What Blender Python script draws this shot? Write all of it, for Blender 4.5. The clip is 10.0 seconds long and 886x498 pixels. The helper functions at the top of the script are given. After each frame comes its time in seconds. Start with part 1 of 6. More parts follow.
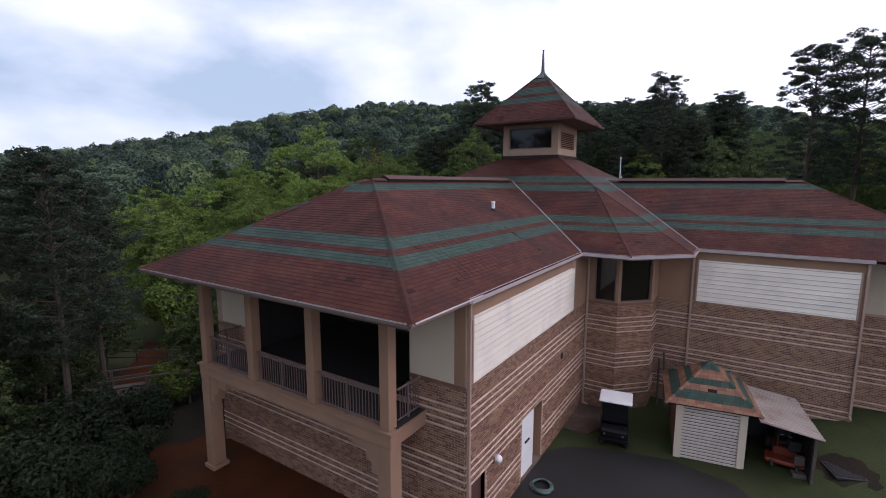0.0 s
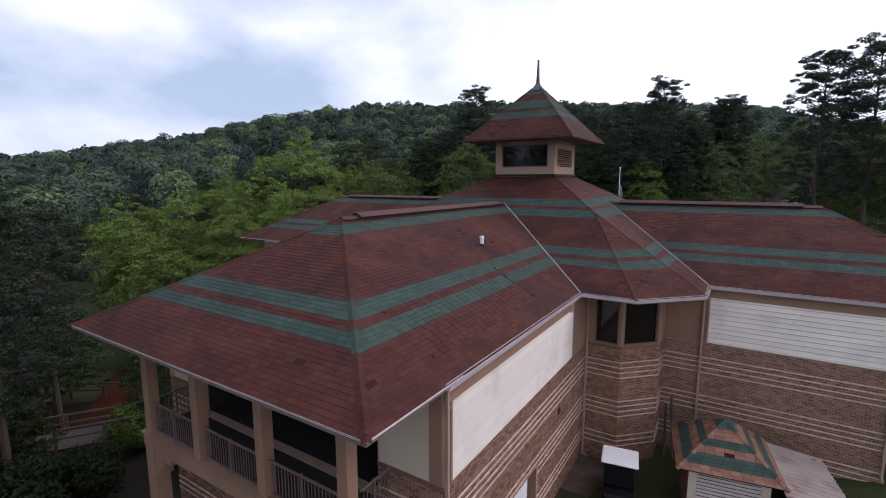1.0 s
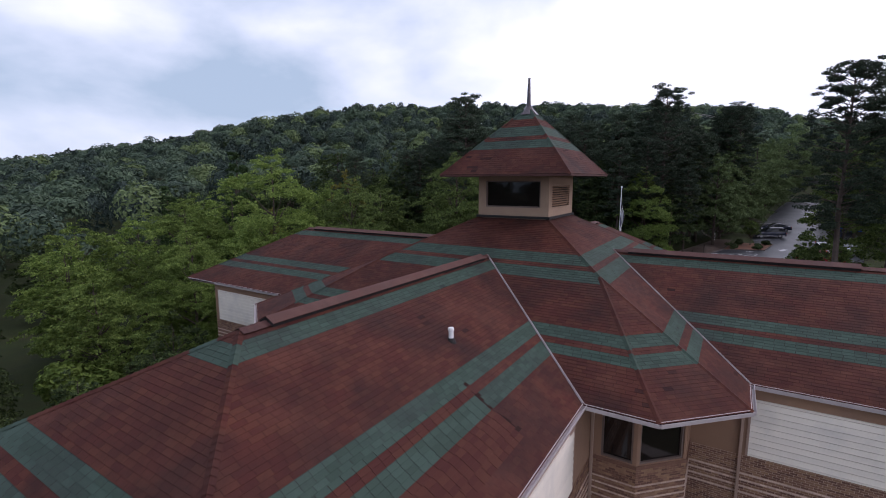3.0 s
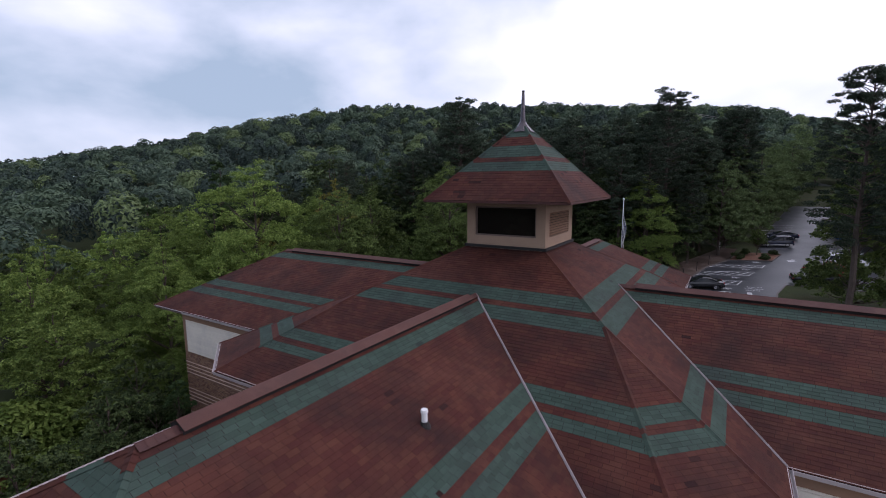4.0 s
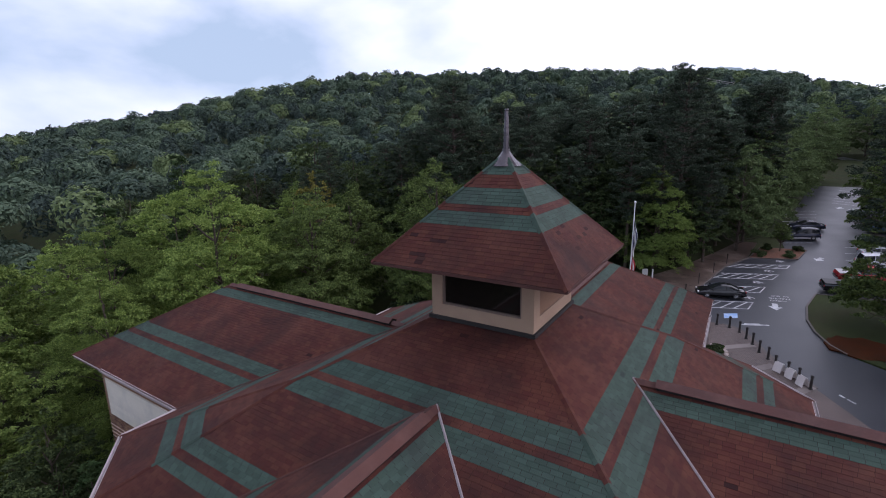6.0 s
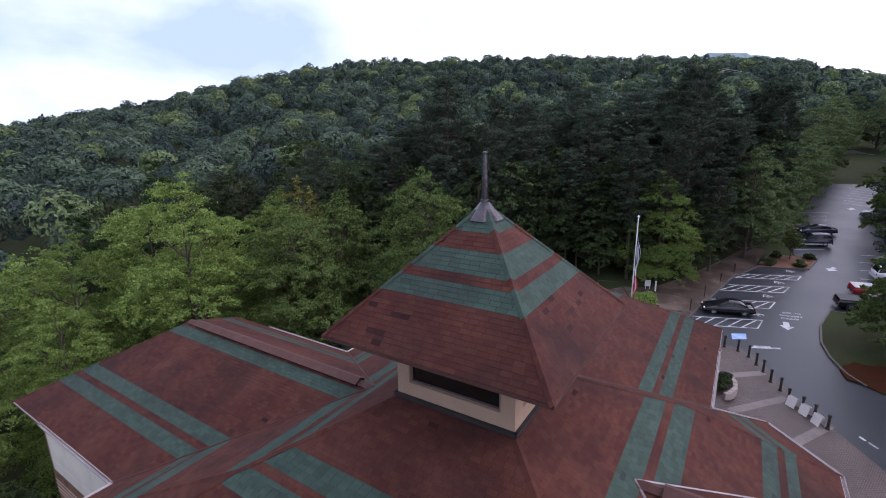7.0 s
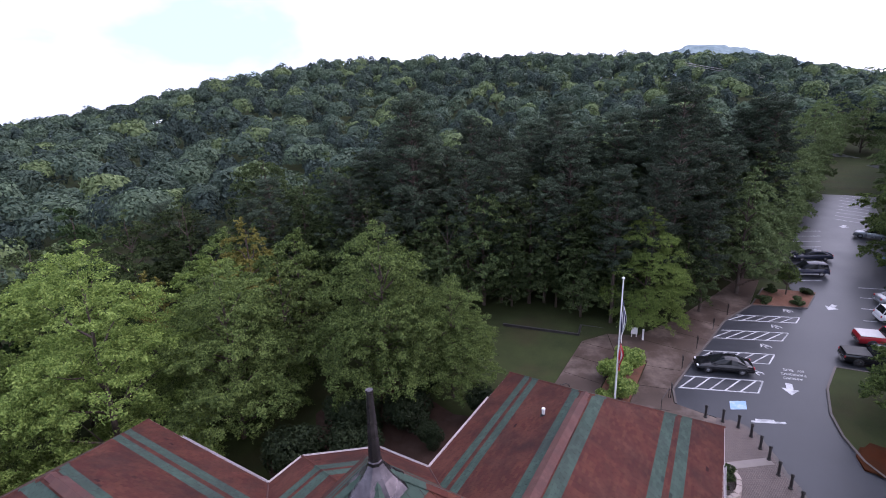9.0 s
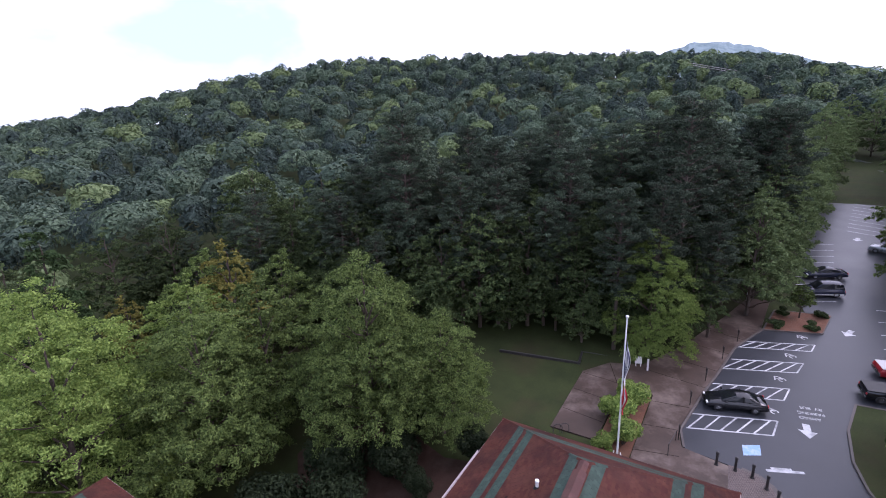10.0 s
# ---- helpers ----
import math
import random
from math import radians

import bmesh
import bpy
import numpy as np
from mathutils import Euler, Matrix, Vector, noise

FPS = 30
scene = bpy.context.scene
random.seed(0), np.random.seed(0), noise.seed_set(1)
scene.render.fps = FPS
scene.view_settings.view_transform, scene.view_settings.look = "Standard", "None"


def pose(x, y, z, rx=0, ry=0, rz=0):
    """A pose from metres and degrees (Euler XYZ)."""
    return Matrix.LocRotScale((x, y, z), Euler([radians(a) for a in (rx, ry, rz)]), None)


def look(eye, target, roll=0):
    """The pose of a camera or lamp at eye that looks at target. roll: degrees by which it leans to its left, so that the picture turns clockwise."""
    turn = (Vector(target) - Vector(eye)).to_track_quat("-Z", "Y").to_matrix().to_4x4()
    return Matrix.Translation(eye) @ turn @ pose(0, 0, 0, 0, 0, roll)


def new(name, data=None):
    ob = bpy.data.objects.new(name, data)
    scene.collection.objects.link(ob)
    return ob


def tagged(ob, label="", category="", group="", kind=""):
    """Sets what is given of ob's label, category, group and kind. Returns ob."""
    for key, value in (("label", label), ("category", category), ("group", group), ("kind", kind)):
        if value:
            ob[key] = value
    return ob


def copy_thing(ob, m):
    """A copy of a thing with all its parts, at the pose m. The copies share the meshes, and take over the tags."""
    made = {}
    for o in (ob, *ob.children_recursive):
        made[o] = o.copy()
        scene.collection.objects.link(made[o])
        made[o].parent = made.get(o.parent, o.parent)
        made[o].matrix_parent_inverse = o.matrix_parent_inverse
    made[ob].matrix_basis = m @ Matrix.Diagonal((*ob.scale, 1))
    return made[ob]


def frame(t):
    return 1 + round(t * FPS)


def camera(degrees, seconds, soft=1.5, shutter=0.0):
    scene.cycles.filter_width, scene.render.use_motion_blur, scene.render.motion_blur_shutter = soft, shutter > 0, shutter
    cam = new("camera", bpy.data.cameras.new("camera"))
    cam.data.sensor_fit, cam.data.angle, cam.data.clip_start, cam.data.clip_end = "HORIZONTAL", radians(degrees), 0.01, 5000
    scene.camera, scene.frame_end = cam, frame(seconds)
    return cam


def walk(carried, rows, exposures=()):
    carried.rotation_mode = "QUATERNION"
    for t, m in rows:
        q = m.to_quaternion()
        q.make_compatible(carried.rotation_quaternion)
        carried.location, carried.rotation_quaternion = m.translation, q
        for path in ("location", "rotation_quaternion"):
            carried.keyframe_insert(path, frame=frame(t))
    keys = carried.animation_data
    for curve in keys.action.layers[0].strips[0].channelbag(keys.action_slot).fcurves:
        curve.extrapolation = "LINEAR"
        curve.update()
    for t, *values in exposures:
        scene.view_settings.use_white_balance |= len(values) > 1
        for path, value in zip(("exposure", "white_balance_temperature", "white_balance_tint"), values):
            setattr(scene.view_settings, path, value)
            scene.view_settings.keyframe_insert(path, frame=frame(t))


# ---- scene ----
cam = camera(87.5, 10.0, 1.0)
ROWS = [
    (0.0, -0.031, 2.072, 11.087, 32.94, -8.16, -0.12),
    (0.5, -0.434, 3.250, 11.799, 32.82, -8.29, 0.04),
    (1.0, -0.849, 4.432, 12.427, 32.62, -8.30, 0.05),
    (1.5, -1.273, 5.629, 12.999, 32.43, -8.30, 0.09),
    (2.0, -1.704, 6.852, 13.540, 32.26, -8.36, 0.13),
    (2.5, -2.141, 8.107, 14.072, 32.17, -8.36, 0.15),
    (4.0, -3.461, 12.123, 15.783, 32.00, -8.43, 0.44),
    (4.5, -3.898, 13.555, 16.430, 31.98, -8.44, 0.60),
    (5.0, -4.331, 15.033, 17.127, 32.16, -9.60, 0.73),
    (6.5, -5.593, 19.715, 19.515, 32.58, -13.58, 0.95),
    (7.0, -5.997, 21.338, 20.393, 32.65, -14.17, 0.95),
    (7.5, -6.392, 22.978, 21.294, 32.65, -14.39, 1.08),
    (8.0, -6.776, 24.623, 22.203, 31.55, -14.61, 1.37),
    (8.5, -7.148, 26.260, 23.103, 30.54, -14.82, 1.61),
    (9.0, -7.509, 27.875, 23.969, 30.67, -14.95, 1.80),
    (9.5, -7.858, 29.451, 24.778, 30.83, -15.13, 1.89),
    (10.0, -8.195, 30.970, 25.500, 30.98, -15.18, 1.95),
]
walk(cam, [(t, pose(x, y, z, 90 + pitch, roll, yaw)) for t, x, y, z, yaw, pitch, roll in ROWS],
     [(0.0, -0.14, 6190, 32), (2.5, -0.22, 6190, 32), (4.5, -0.38, 6140, 32), (6.5, 0.05, 6060, 34), (8.0, 0.48, 5980, 38), (10.0, 0.62, 5980, 40)])

# ---- sky and light: overcast after rain, brighter low in the sky ----
SUN_AZ, SUN_EL = 58.0, 42.0
world = bpy.data.worlds.new("sky")
scene.world = world
world.use_nodes = True
wn, wl = world.node_tree.nodes, world.node_tree.links
wn.clear()
w_out = wn.new("ShaderNodeOutputWorld")
w_bg = wn.new("ShaderNodeBackground")
w_sky = wn.new("ShaderNodeTexSky")
w_sky.sky_type = "NISHITA"
w_sky.sun_disc = False
w_sky.sun_elevation = radians(SUN_EL)
w_sky.sun_rotation = radians(SUN_AZ)
w_gain = wn.new("ShaderNodeVectorMath")
w_gain.operation = "SCALE"
w_gain.inputs["Scale"].default_value = 0.10
wl.new(w_sky.outputs[0], w_gain.inputs[0])
w_co = wn.new("ShaderNodeTexCoord")
w_map = wn.new("ShaderNodeMapping")
w_map.inputs["Scale"].default_value = (1.0, 1.0, 2.0)
wl.new(w_co.outputs["Generated"], w_map.inputs[0])
w_n1 = wn.new("ShaderNodeTexNoise")
w_n1.inputs["Scale"].default_value = 2.3
w_n1.inputs["Detail"].default_value = 7
w_n1.inputs["Roughness"].default_value = 0.48
w_n1.inputs["Distortion"].default_value = 0.12
wl.new(w_map.outputs[0], w_n1.inputs["Vector"])
w_ramp = wn.new("ShaderNodeValToRGB")
w_ramp.color_ramp.elements[0].position = 0.30
w_ramp.color_ramp.elements[0].color = (0.54, 0.75, 0.86, 1)
w_ramp.color_ramp.elements[1].position = 0.62
w_ramp.color_ramp.elements[1].color = (1.45, 1.58, 1.62, 1)
# thinner, brighter cloud towards the sun's side
w_side = wn.new("ShaderNodeVectorMath")
w_side.operation = "DOT_PRODUCT"
w_side.inputs[1].default_value = (0.19, 0.13, 0.02)
wl.new(w_co.outputs["Generated"], w_side.inputs[0])
w_sum = wn.new("ShaderNodeMath")
wl.new(w_n1.outputs["Fac"], w_sum.inputs[0])
wl.new(w_side.outputs["Value"], w_sum.inputs[1])
wl.new(w_sum.outputs[0], w_ramp.inputs["Fac"])
w_mix = wn.new("ShaderNodeMix")
w_mix.data_type = "RGBA"
w_mix.inputs[0].default_value = 0.9
wl.new(w_gain.outputs[0], w_mix.inputs[6])
wl.new(w_ramp.outputs[0], w_mix.inputs[7])
wl.new(w_mix.outputs[2], w_bg.inputs["Color"])
w_bg.inputs["Strength"].default_value = 1.0
wl.new(w_bg.outputs[0], w_out.inputs["Surface"])

sun = new("sun", bpy.data.lights.new("sun", "SUN"))
sun.data.energy = 1.1
sun.data.angle = radians(30)
sun.data.color = (1.0, 0.97, 0.93)
sun.matrix_world = look((0, 0, 60), (-30 * math.sin(radians(SUN_AZ)), -30 * math.cos(radians(SUN_AZ)), 60 - 30 * math.tan(radians(SUN_EL))))
scene.view_settings.exposure = 0.0

# ---- materials ----
def nodes_of(name):
    m = bpy.data.materials.new(name)
    m.use_nodes = True
    return m, m.node_tree.nodes, m.node_tree.links, m.node_tree.nodes["Principled BSDF"]


def surface(name, a, b, rough=0.8, metal=0.0, scale=3.0, fine=40.0, bump=0.15, spread=0.0, isle=False, obj=False, spec=0.5, stretch=(1, 1, 1), stain=None, depth=0.01, wear=None):
    """Two tones mixed by a coarse and a fine noise, with relief; isle or obj also shifts the value piece by piece. stain, wear: (colour, scale, share)."""
    m, n, l, p = nodes_of(name)
    co = n.new("ShaderNodeTexCoord")
    mp = n.new("ShaderNodeMapping")
    mp.inputs["Scale"].default_value = stretch
    l.new(co.outputs["Object"], mp.inputs[0])
    n1 = n.new("ShaderNodeTexNoise")
    n1.inputs["Scale"].default_value, n1.inputs["Detail"].default_value = scale, 5
    n2 = n.new("ShaderNodeTexNoise")
    n2.inputs["Scale"].default_value, n2.inputs["Detail"].default_value = fine, 3
    l.new(mp.outputs[0], n1.inputs["Vector"])
    l.new(mp.outputs[0], n2.inputs["Vector"])
    add = n.new("ShaderNodeMath")
    add.operation = "MULTIPLY_ADD"
    add.inputs[1].default_value, add.inputs[2].default_value = 0.55, 0.0
    l.new(n2.outputs["Fac"], add.inputs[0])
    add2 = n.new("ShaderNodeMath")
    add2.operation = "MULTIPLY_ADD"
    add2.inputs[1].default_value = 0.75
    l.new(n1.outputs["Fac"], add2.inputs[0])
    l.new(add.outputs[0], add2.inputs[2])
    rng = n.new("ShaderNodeMapRange")
    rng.inputs["From Min"].default_value, rng.inputs["From Max"].default_value = 0.42, 0.88
    l.new(add2.outputs[0], rng.inputs["Value"])
    mix = n.new("ShaderNodeMix")
    mix.data_type = "RGBA"
    mix.inputs[6].default_value, mix.inputs[7].default_value = (*a, 1), (*b, 1)
    l.new(rng.outputs[0], mix.inputs[0])
    out = mix.outputs[2]
    if isle or obj:
        if isle:
            g = n.new("ShaderNodeNewGeometry")
            rnd = g.outputs["Random Per Island"]
        else:
            g = n.new("ShaderNodeObjectInfo")
            rnd = g.outputs["Random"]
        r2 = n.new("ShaderNodeMapRange")
        r2.inputs["To Min"].default_value, r2.inputs["To Max"].default_value = 1 - spread, 1 + spread
        l.new(rnd, r2.inputs["Value"])
        hsv = n.new("ShaderNodeHueSaturation")
        l.new(r2.outputs[0], hsv.inputs["Value"])
        r3 = n.new("ShaderNodeMath")
        r3.operation = "MULTIPLY_ADD"
        r3.inputs[1].default_value, r3.inputs[2].default_value = 0.03 * min(1.0, spread * 3), 0.5 - 0.015 * min(1.0, spread * 3)
        l.new(rnd, r3.inputs[0])
        l.new(r3.outputs[0], hsv.inputs["Hue"])
        l.new(out, hsv.inputs["Color"])
        out = hsv.outputs[0]
    for patch, shift in ((wear, 7.3), (stain, 0.0)):
        if not patch:
            continue
        mv = n.new("ShaderNodeMapping")
        mv.inputs["Location"].default_value = (shift, shift, shift)
        l.new(co.outputs["Object"], mv.inputs[0])
        n3 = n.new("ShaderNodeTexNoise")
        n3.inputs["Scale"].default_value, n3.inputs["Detail"].default_value, n3.inputs["Roughness"].default_value = patch[1], 6, 0.65
        l.new(mv.outputs[0], n3.inputs["Vector"])
        r4 = n.new("ShaderNodeMapRange")
        r4.inputs["From Min"].default_value, r4.inputs["From Max"].default_value = 0.48, 0.68
        r4.inputs["To Max"].default_value = patch[2]
        l.new(n3.outputs["Fac"], r4.inputs["Value"])
        mx = n.new("ShaderNodeMix")
        mx.data_type = "RGBA"
        mx.inputs[7].default_value = (*patch[0], 1)
        l.new(r4.outputs[0], mx.inputs[0])
        l.new(out, mx.inputs[6])
        out = mx.outputs[2]
    l.new(out, p.inputs["Base Color"])
    p.inputs["Roughness"].default_value = rough
    p.inputs["Metallic"].default_value = metal
    p.inputs["Specular IOR Level"].default_value = spec
    rr = n.new("ShaderNodeMapRange")
    rr.inputs["To Min"].default_value, rr.inputs["To Max"].default_value = max(0.02, rough - 0.12), min(1.0, rough + 0.1)
    l.new(n1.outputs["Fac"], rr.inputs["Value"])
    l.new(rr.outputs[0], p.inputs["Roughness"])
    if bump:
        b_ = n.new("ShaderNodeBump")
        b_.inputs["Strength"].default_value, b_.inputs["Distance"].default_value = bump, depth
        l.new(n2.outputs["Fac"], b_.inputs["Height"])
        l.new(b_.outputs[0], p.inputs["Normal"])
    return m


def leaf_material(name, dark, light, glow=0.25, vary=0.2):
    m, n, l, p = nodes_of(name)
    g = n.new("ShaderNodeNewGeometry")
    oi = n.new("ShaderNodeObjectInfo")
    mix = n.new("ShaderNodeMix")
    mix.data_type = "RGBA"
    mix.inputs[6].default_value, mix.inputs[7].default_value = (*dark, 1), (*light, 1)
    l.new(g.outputs["Random Per Island"], mix.inputs[0])
    r = n.new("ShaderNodeMapRange")
    r.inputs["To Min"].default_value, r.inputs["To Max"].default_value = 1 - vary, 1 + vary
    l.new(oi.outputs["Random"], r.inputs["Value"])
    hsv = n.new("ShaderNodeHueSaturation")
    l.new(r.outputs[0], hsv.inputs["Value"])
    l.new(mix.outputs[2], hsv.inputs["Color"])
    l.new(hsv.outputs[0], p.inputs["Base Color"])
    p.inputs["Roughness"].default_value = 0.6
    p.inputs["Specular IOR Level"].default_value = 0.12
    tr = n.new("ShaderNodeBsdfTranslucent")
    l.new(hsv.outputs[0], tr.inputs["Color"])
    ms = n.new("ShaderNodeMixShader")
    ms.inputs[0].default_value = glow
    l.new(p.outputs[0], ms.inputs[1])
    l.new(tr.outputs[0], ms.inputs[2])
    l.new(ms.outputs[0], n["Material Output"].inputs["Surface"])
    return m


def glass_material(name, tint=(0.010, 0.0075, 0.0065), rough=0.05):
    m, n, l, p = nodes_of(name)
    p.inputs["Base Color"].default_value = (*tint, 1)
    p.inputs["Roughness"].default_value = rough
    p.inputs["Specular IOR Level"].default_value = 0.4
    nz = n.new("ShaderNodeTexNoise")
    nz.inputs["Scale"].default_value = 1.2
    bp = n.new("ShaderNodeBump")
    bp.inputs["Strength"].default_value, bp.inputs["Distance"].default_value = 0.03, 0.05
    l.new(nz.outputs["Fac"], bp.inputs["Height"])
    l.new(bp.outputs[0], p.inputs["Normal"])
    return m


RED_A, RED_B = (0.043, 0.0125, 0.0086), (0.084, 0.0250, 0.0170)
RED_STAIN, RED_WEAR = ((0.021, 0.0095, 0.0090), 0.38, 0.75), ((0.100, 0.0375, 0.0250), 0.55, 0.55)
GREEN_A, GREEN_B = (0.027, 0.047, 0.036), (0.047, 0.075, 0.058)
RED = surface("red_shingle", RED_A, RED_B, 0.8, scale=0.7, fine=60, spread=0.17, isle=True, stain=RED_STAIN, wear=RED_WEAR, bump=0.3, spec=0.18)
GREEN = surface("green_shingle", GREEN_A, GREEN_B, 0.8, scale=0.9, fine=60, spread=0.15, isle=True, stain=((0.028, 0.030, 0.029), 0.4, 0.5), bump=0.3, spec=0.18)
RED_OLD = surface("bare_red_shingle", (0.024, 0.0095, 0.0085), (0.044, 0.0165, 0.0140), 0.85, scale=0.9, fine=60, spread=0.25, isle=True, bump=0.4, spec=0.15)
GREEN_OLD = surface("bare_green_shingle", (0.018, 0.026, 0.022), (0.034, 0.045, 0.038), 0.85, scale=0.9, fine=60, spread=0.25, isle=True, bump=0.4, spec=0.15)
RED1 = surface("red_shingle_single", RED_A, RED_B, 0.8, scale=0.7, fine=60, spread=0.17, obj=True, bump=0.3, spec=0.18)
RIDGE = surface("ridge_shingle", (0.046, 0.0150, 0.0110), (0.080, 0.0265, 0.0195), 0.8, scale=1.2, fine=60, spread=0.15, isle=True, bump=0.3, wear=((0.105, 0.045, 0.034), 1.6, 0.5))
FELT = surface("roof_felt", (0.020, 0.010, 0.009), (0.032, 0.016, 0.014), 0.9, spec=0.1)
BRICK = surface("brick", (0.155, 0.078, 0.047), (0.245, 0.130, 0.083), 0.85, scale=5.0, fine=50, spread=0.40, isle=True, bump=0.35, stain=((0.10, 0.058, 0.046), 0.3, 0.25))
BRICK1 = surface("brick_single", (0.155, 0.078, 0.047), (0.245, 0.130, 0.083), 0.85, scale=5.0, fine=50, spread=0.40, obj=True, bump=0.35)
PALE = surface("pale_brick", (0.46, 0.325, 0.255), (0.60, 0.45, 0.37), 0.85, scale=0.8, fine=50, spread=0.15, isle=True, bump=0.3)
MORTAR = surface("mortar", (0.33, 0.225, 0.165), (0.43, 0.30, 0.225), 0.92, fine=70)
STUCCO = surface("tan_stucco", (0.240, 0.135, 0.082), (0.305, 0.180, 0.115), 0.9, scale=0.6, fine=90, bump=0.25, stain=((0.18, 0.115, 0.09), 0.5, 0.5))
CREAM = surface("cream_stucco", (0.48, 0.40, 0.30), (0.56, 0.475, 0.37), 0.9, scale=0.5, fine=90, bump=0.2)
SIDING = surface("white_siding", (0.70, 0.635, 0.54), (0.80, 0.73, 0.63), 0.55, scale=0.5, fine=30, spread=0.05, obj=True, bump=0.08, stain=((0.45, 0.43, 0.40), 0.7, 0.4))
WHITE = surface("white_paint", (0.66, 0.65, 0.64), (0.76, 0.75, 0.74), 0.5, scale=1.5, fine=40, bump=0.05)
CUPOLA = surface("cupola_stucco", (0.30, 0.200, 0.135), (0.365, 0.250, 0.175), 0.9, scale=0.6, fine=90, bump=0.2, stain=((0.26, 0.17, 0.125), 0.8, 0.5))
GUTTER = surface("pale_gutter", (0.42, 0.36, 0.36), (0.54, 0.48, 0.48), 0.45, scale=1.5, fine=40, bump=0.05)
FLASH = surface("valley_metal", (0.24, 0.20, 0.205), (0.33, 0.285, 0.29), 0.5, metal=0.3, scale=1.5, fine=40, bump=0.05, stain=((0.15, 0.11, 0.105), 0.8, 0.6))
PIPE = surface("tan_downpipe", (0.30, 0.20, 0.155), (0.38, 0.26, 0.20), 0.5, scale=1.5, bump=0.05)
RAIL = surface("railing_paint", (0.11, 0.075, 0.07), (0.16, 0.112, 0.105), 0.55, scale=2, bump=0.05)
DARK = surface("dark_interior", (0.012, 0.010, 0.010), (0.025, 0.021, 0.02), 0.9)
SOFFIT = surface("soffit_boards", (0.13, 0.09, 0.075), (0.17, 0.12, 0.10), 0.8)
GLASS = glass_material("dark_glass")
COPPER = surface("weathered_metal", (0.05, 0.043, 0.048), (0.15, 0.13, 0.138), 0.27, metal=0.85, scale=2.0, fine=20, bump=0.1, stain=((0.02, 0.018, 0.02), 2.5, 0.8))
BARK = surface("bark", (0.05, 0.035, 0.028), (0.10, 0.075, 0.06), 0.95, scale=3, fine=20, bump=0.6, depth=0.03)
GRASS = surface("grass_ground", (0.020, 0.028, 0.009), (0.043, 0.056, 0.018), 0.95, scale=0.5, fine=14, bump=0.5, spec=0.2, stain=((0.052, 0.036, 0.020), 0.18, 0.45), depth=0.04)
OLD_ASPHALT = surface("old_asphalt", (0.013, 0.0125, 0.012), (0.024, 0.023, 0.022), 0.7, scale=0.35, fine=45, bump=0.3, spec=0.25, stain=((0.020, 0.015, 0.011), 0.3, 0.7))
ASPHALT = surface("asphalt", (0.020, 0.022, 0.027), (0.038, 0.041, 0.048), 0.40, scale=0.35, fine=45, bump=0.2, stain=((0.028, 0.03, 0.036), 0.12, 0.7))
CONCRETE = surface("wet_concrete", (0.050, 0.033, 0.025), (0.086, 0.059, 0.047), 0.5, scale=0.6, fine=30, bump=0.15, spec=0.3, stain=((0.21, 0.16, 0.135), 0.42, 0.7), wear=((0.028, 0.020, 0.016), 0.22, 0.6))
LEAF_PINE = leaf_material("pine_needles", (0.026, 0.043, 0.030), (0.074, 0.100, 0.060), 0.15, 0.35)
LEAF_OAK = leaf_material("dark_leaves", (0.020, 0.038, 0.015), (0.092, 0.125, 0.045), 0.2, 0.42)
LEAF_LIME = leaf_material("light_leaves", (0.074, 0.128, 0.028), (0.262, 0.350, 0.090), 0.3)


# ---- mesh helpers ----
def link_mesh(name, verts, faces, mats, index=None, parent=None, label="", smooth=False):
    """A mesh object from numpy vertices and quads or triangles (one size a call), quickly."""
    verts, faces = np.asarray(verts, dtype=np.float32), np.asarray(faces, dtype=np.int32)
    me = bpy.data.meshes.new(name)
    me.vertices.add(len(verts))
    me.vertices.foreach_set("co", verts.ravel())
    k = faces.shape[1]
    me.loops.add(faces.size)
    me.loops.foreach_set("vertex_index", faces.ravel())
    me.polygons.add(len(faces))
    me.polygons.foreach_set("loop_start", np.arange(0, faces.size, k, dtype=np.int32))
    me.polygons.foreach_set("loop_total", np.full(len(faces), k, dtype=np.int32))
    me.polygons.foreach_set("use_smooth", np.zeros(len(faces), dtype=bool))
    if index is not None:
        me.polygons.foreach_set("material_index", np.asarray(index, dtype=np.int32))
    for m in mats if isinstance(mats, (list, tuple)) else [mats]:
        me.materials.append(m)
    me.update(calc_edges=True)
    me.validate()
    ob = new(name, me)
    if parent is not None:
        ob.parent = parent
    if label:
        ob["label"] = label
    return ob


def part(name, bm, material, parent=None, label="", smooth=False):
    me = bpy.data.meshes.new(name)
    bm.normal_update()
    bm.to_mesh(me)
    bm.free()
    for m in material if isinstance(material, (list, tuple)) else [material]:
        me.materials.append(m)
    if smooth:
        me.polygons.foreach_set("use_smooth", [True] * len(me.polygons))
    ob = new(name, me)
    if parent is not None:
        ob.parent = parent
    if label:
        ob["label"] = label
    return ob


def base(name, x, y, z, turn=0.0, label="", category="", group="", kind=""):
    ob = new(name)
    ob.matrix_world = pose(x, y, z, 0, 0, turn)
    ob.empty_display_size = 0.2
    return tagged(ob, label, category, group, kind)


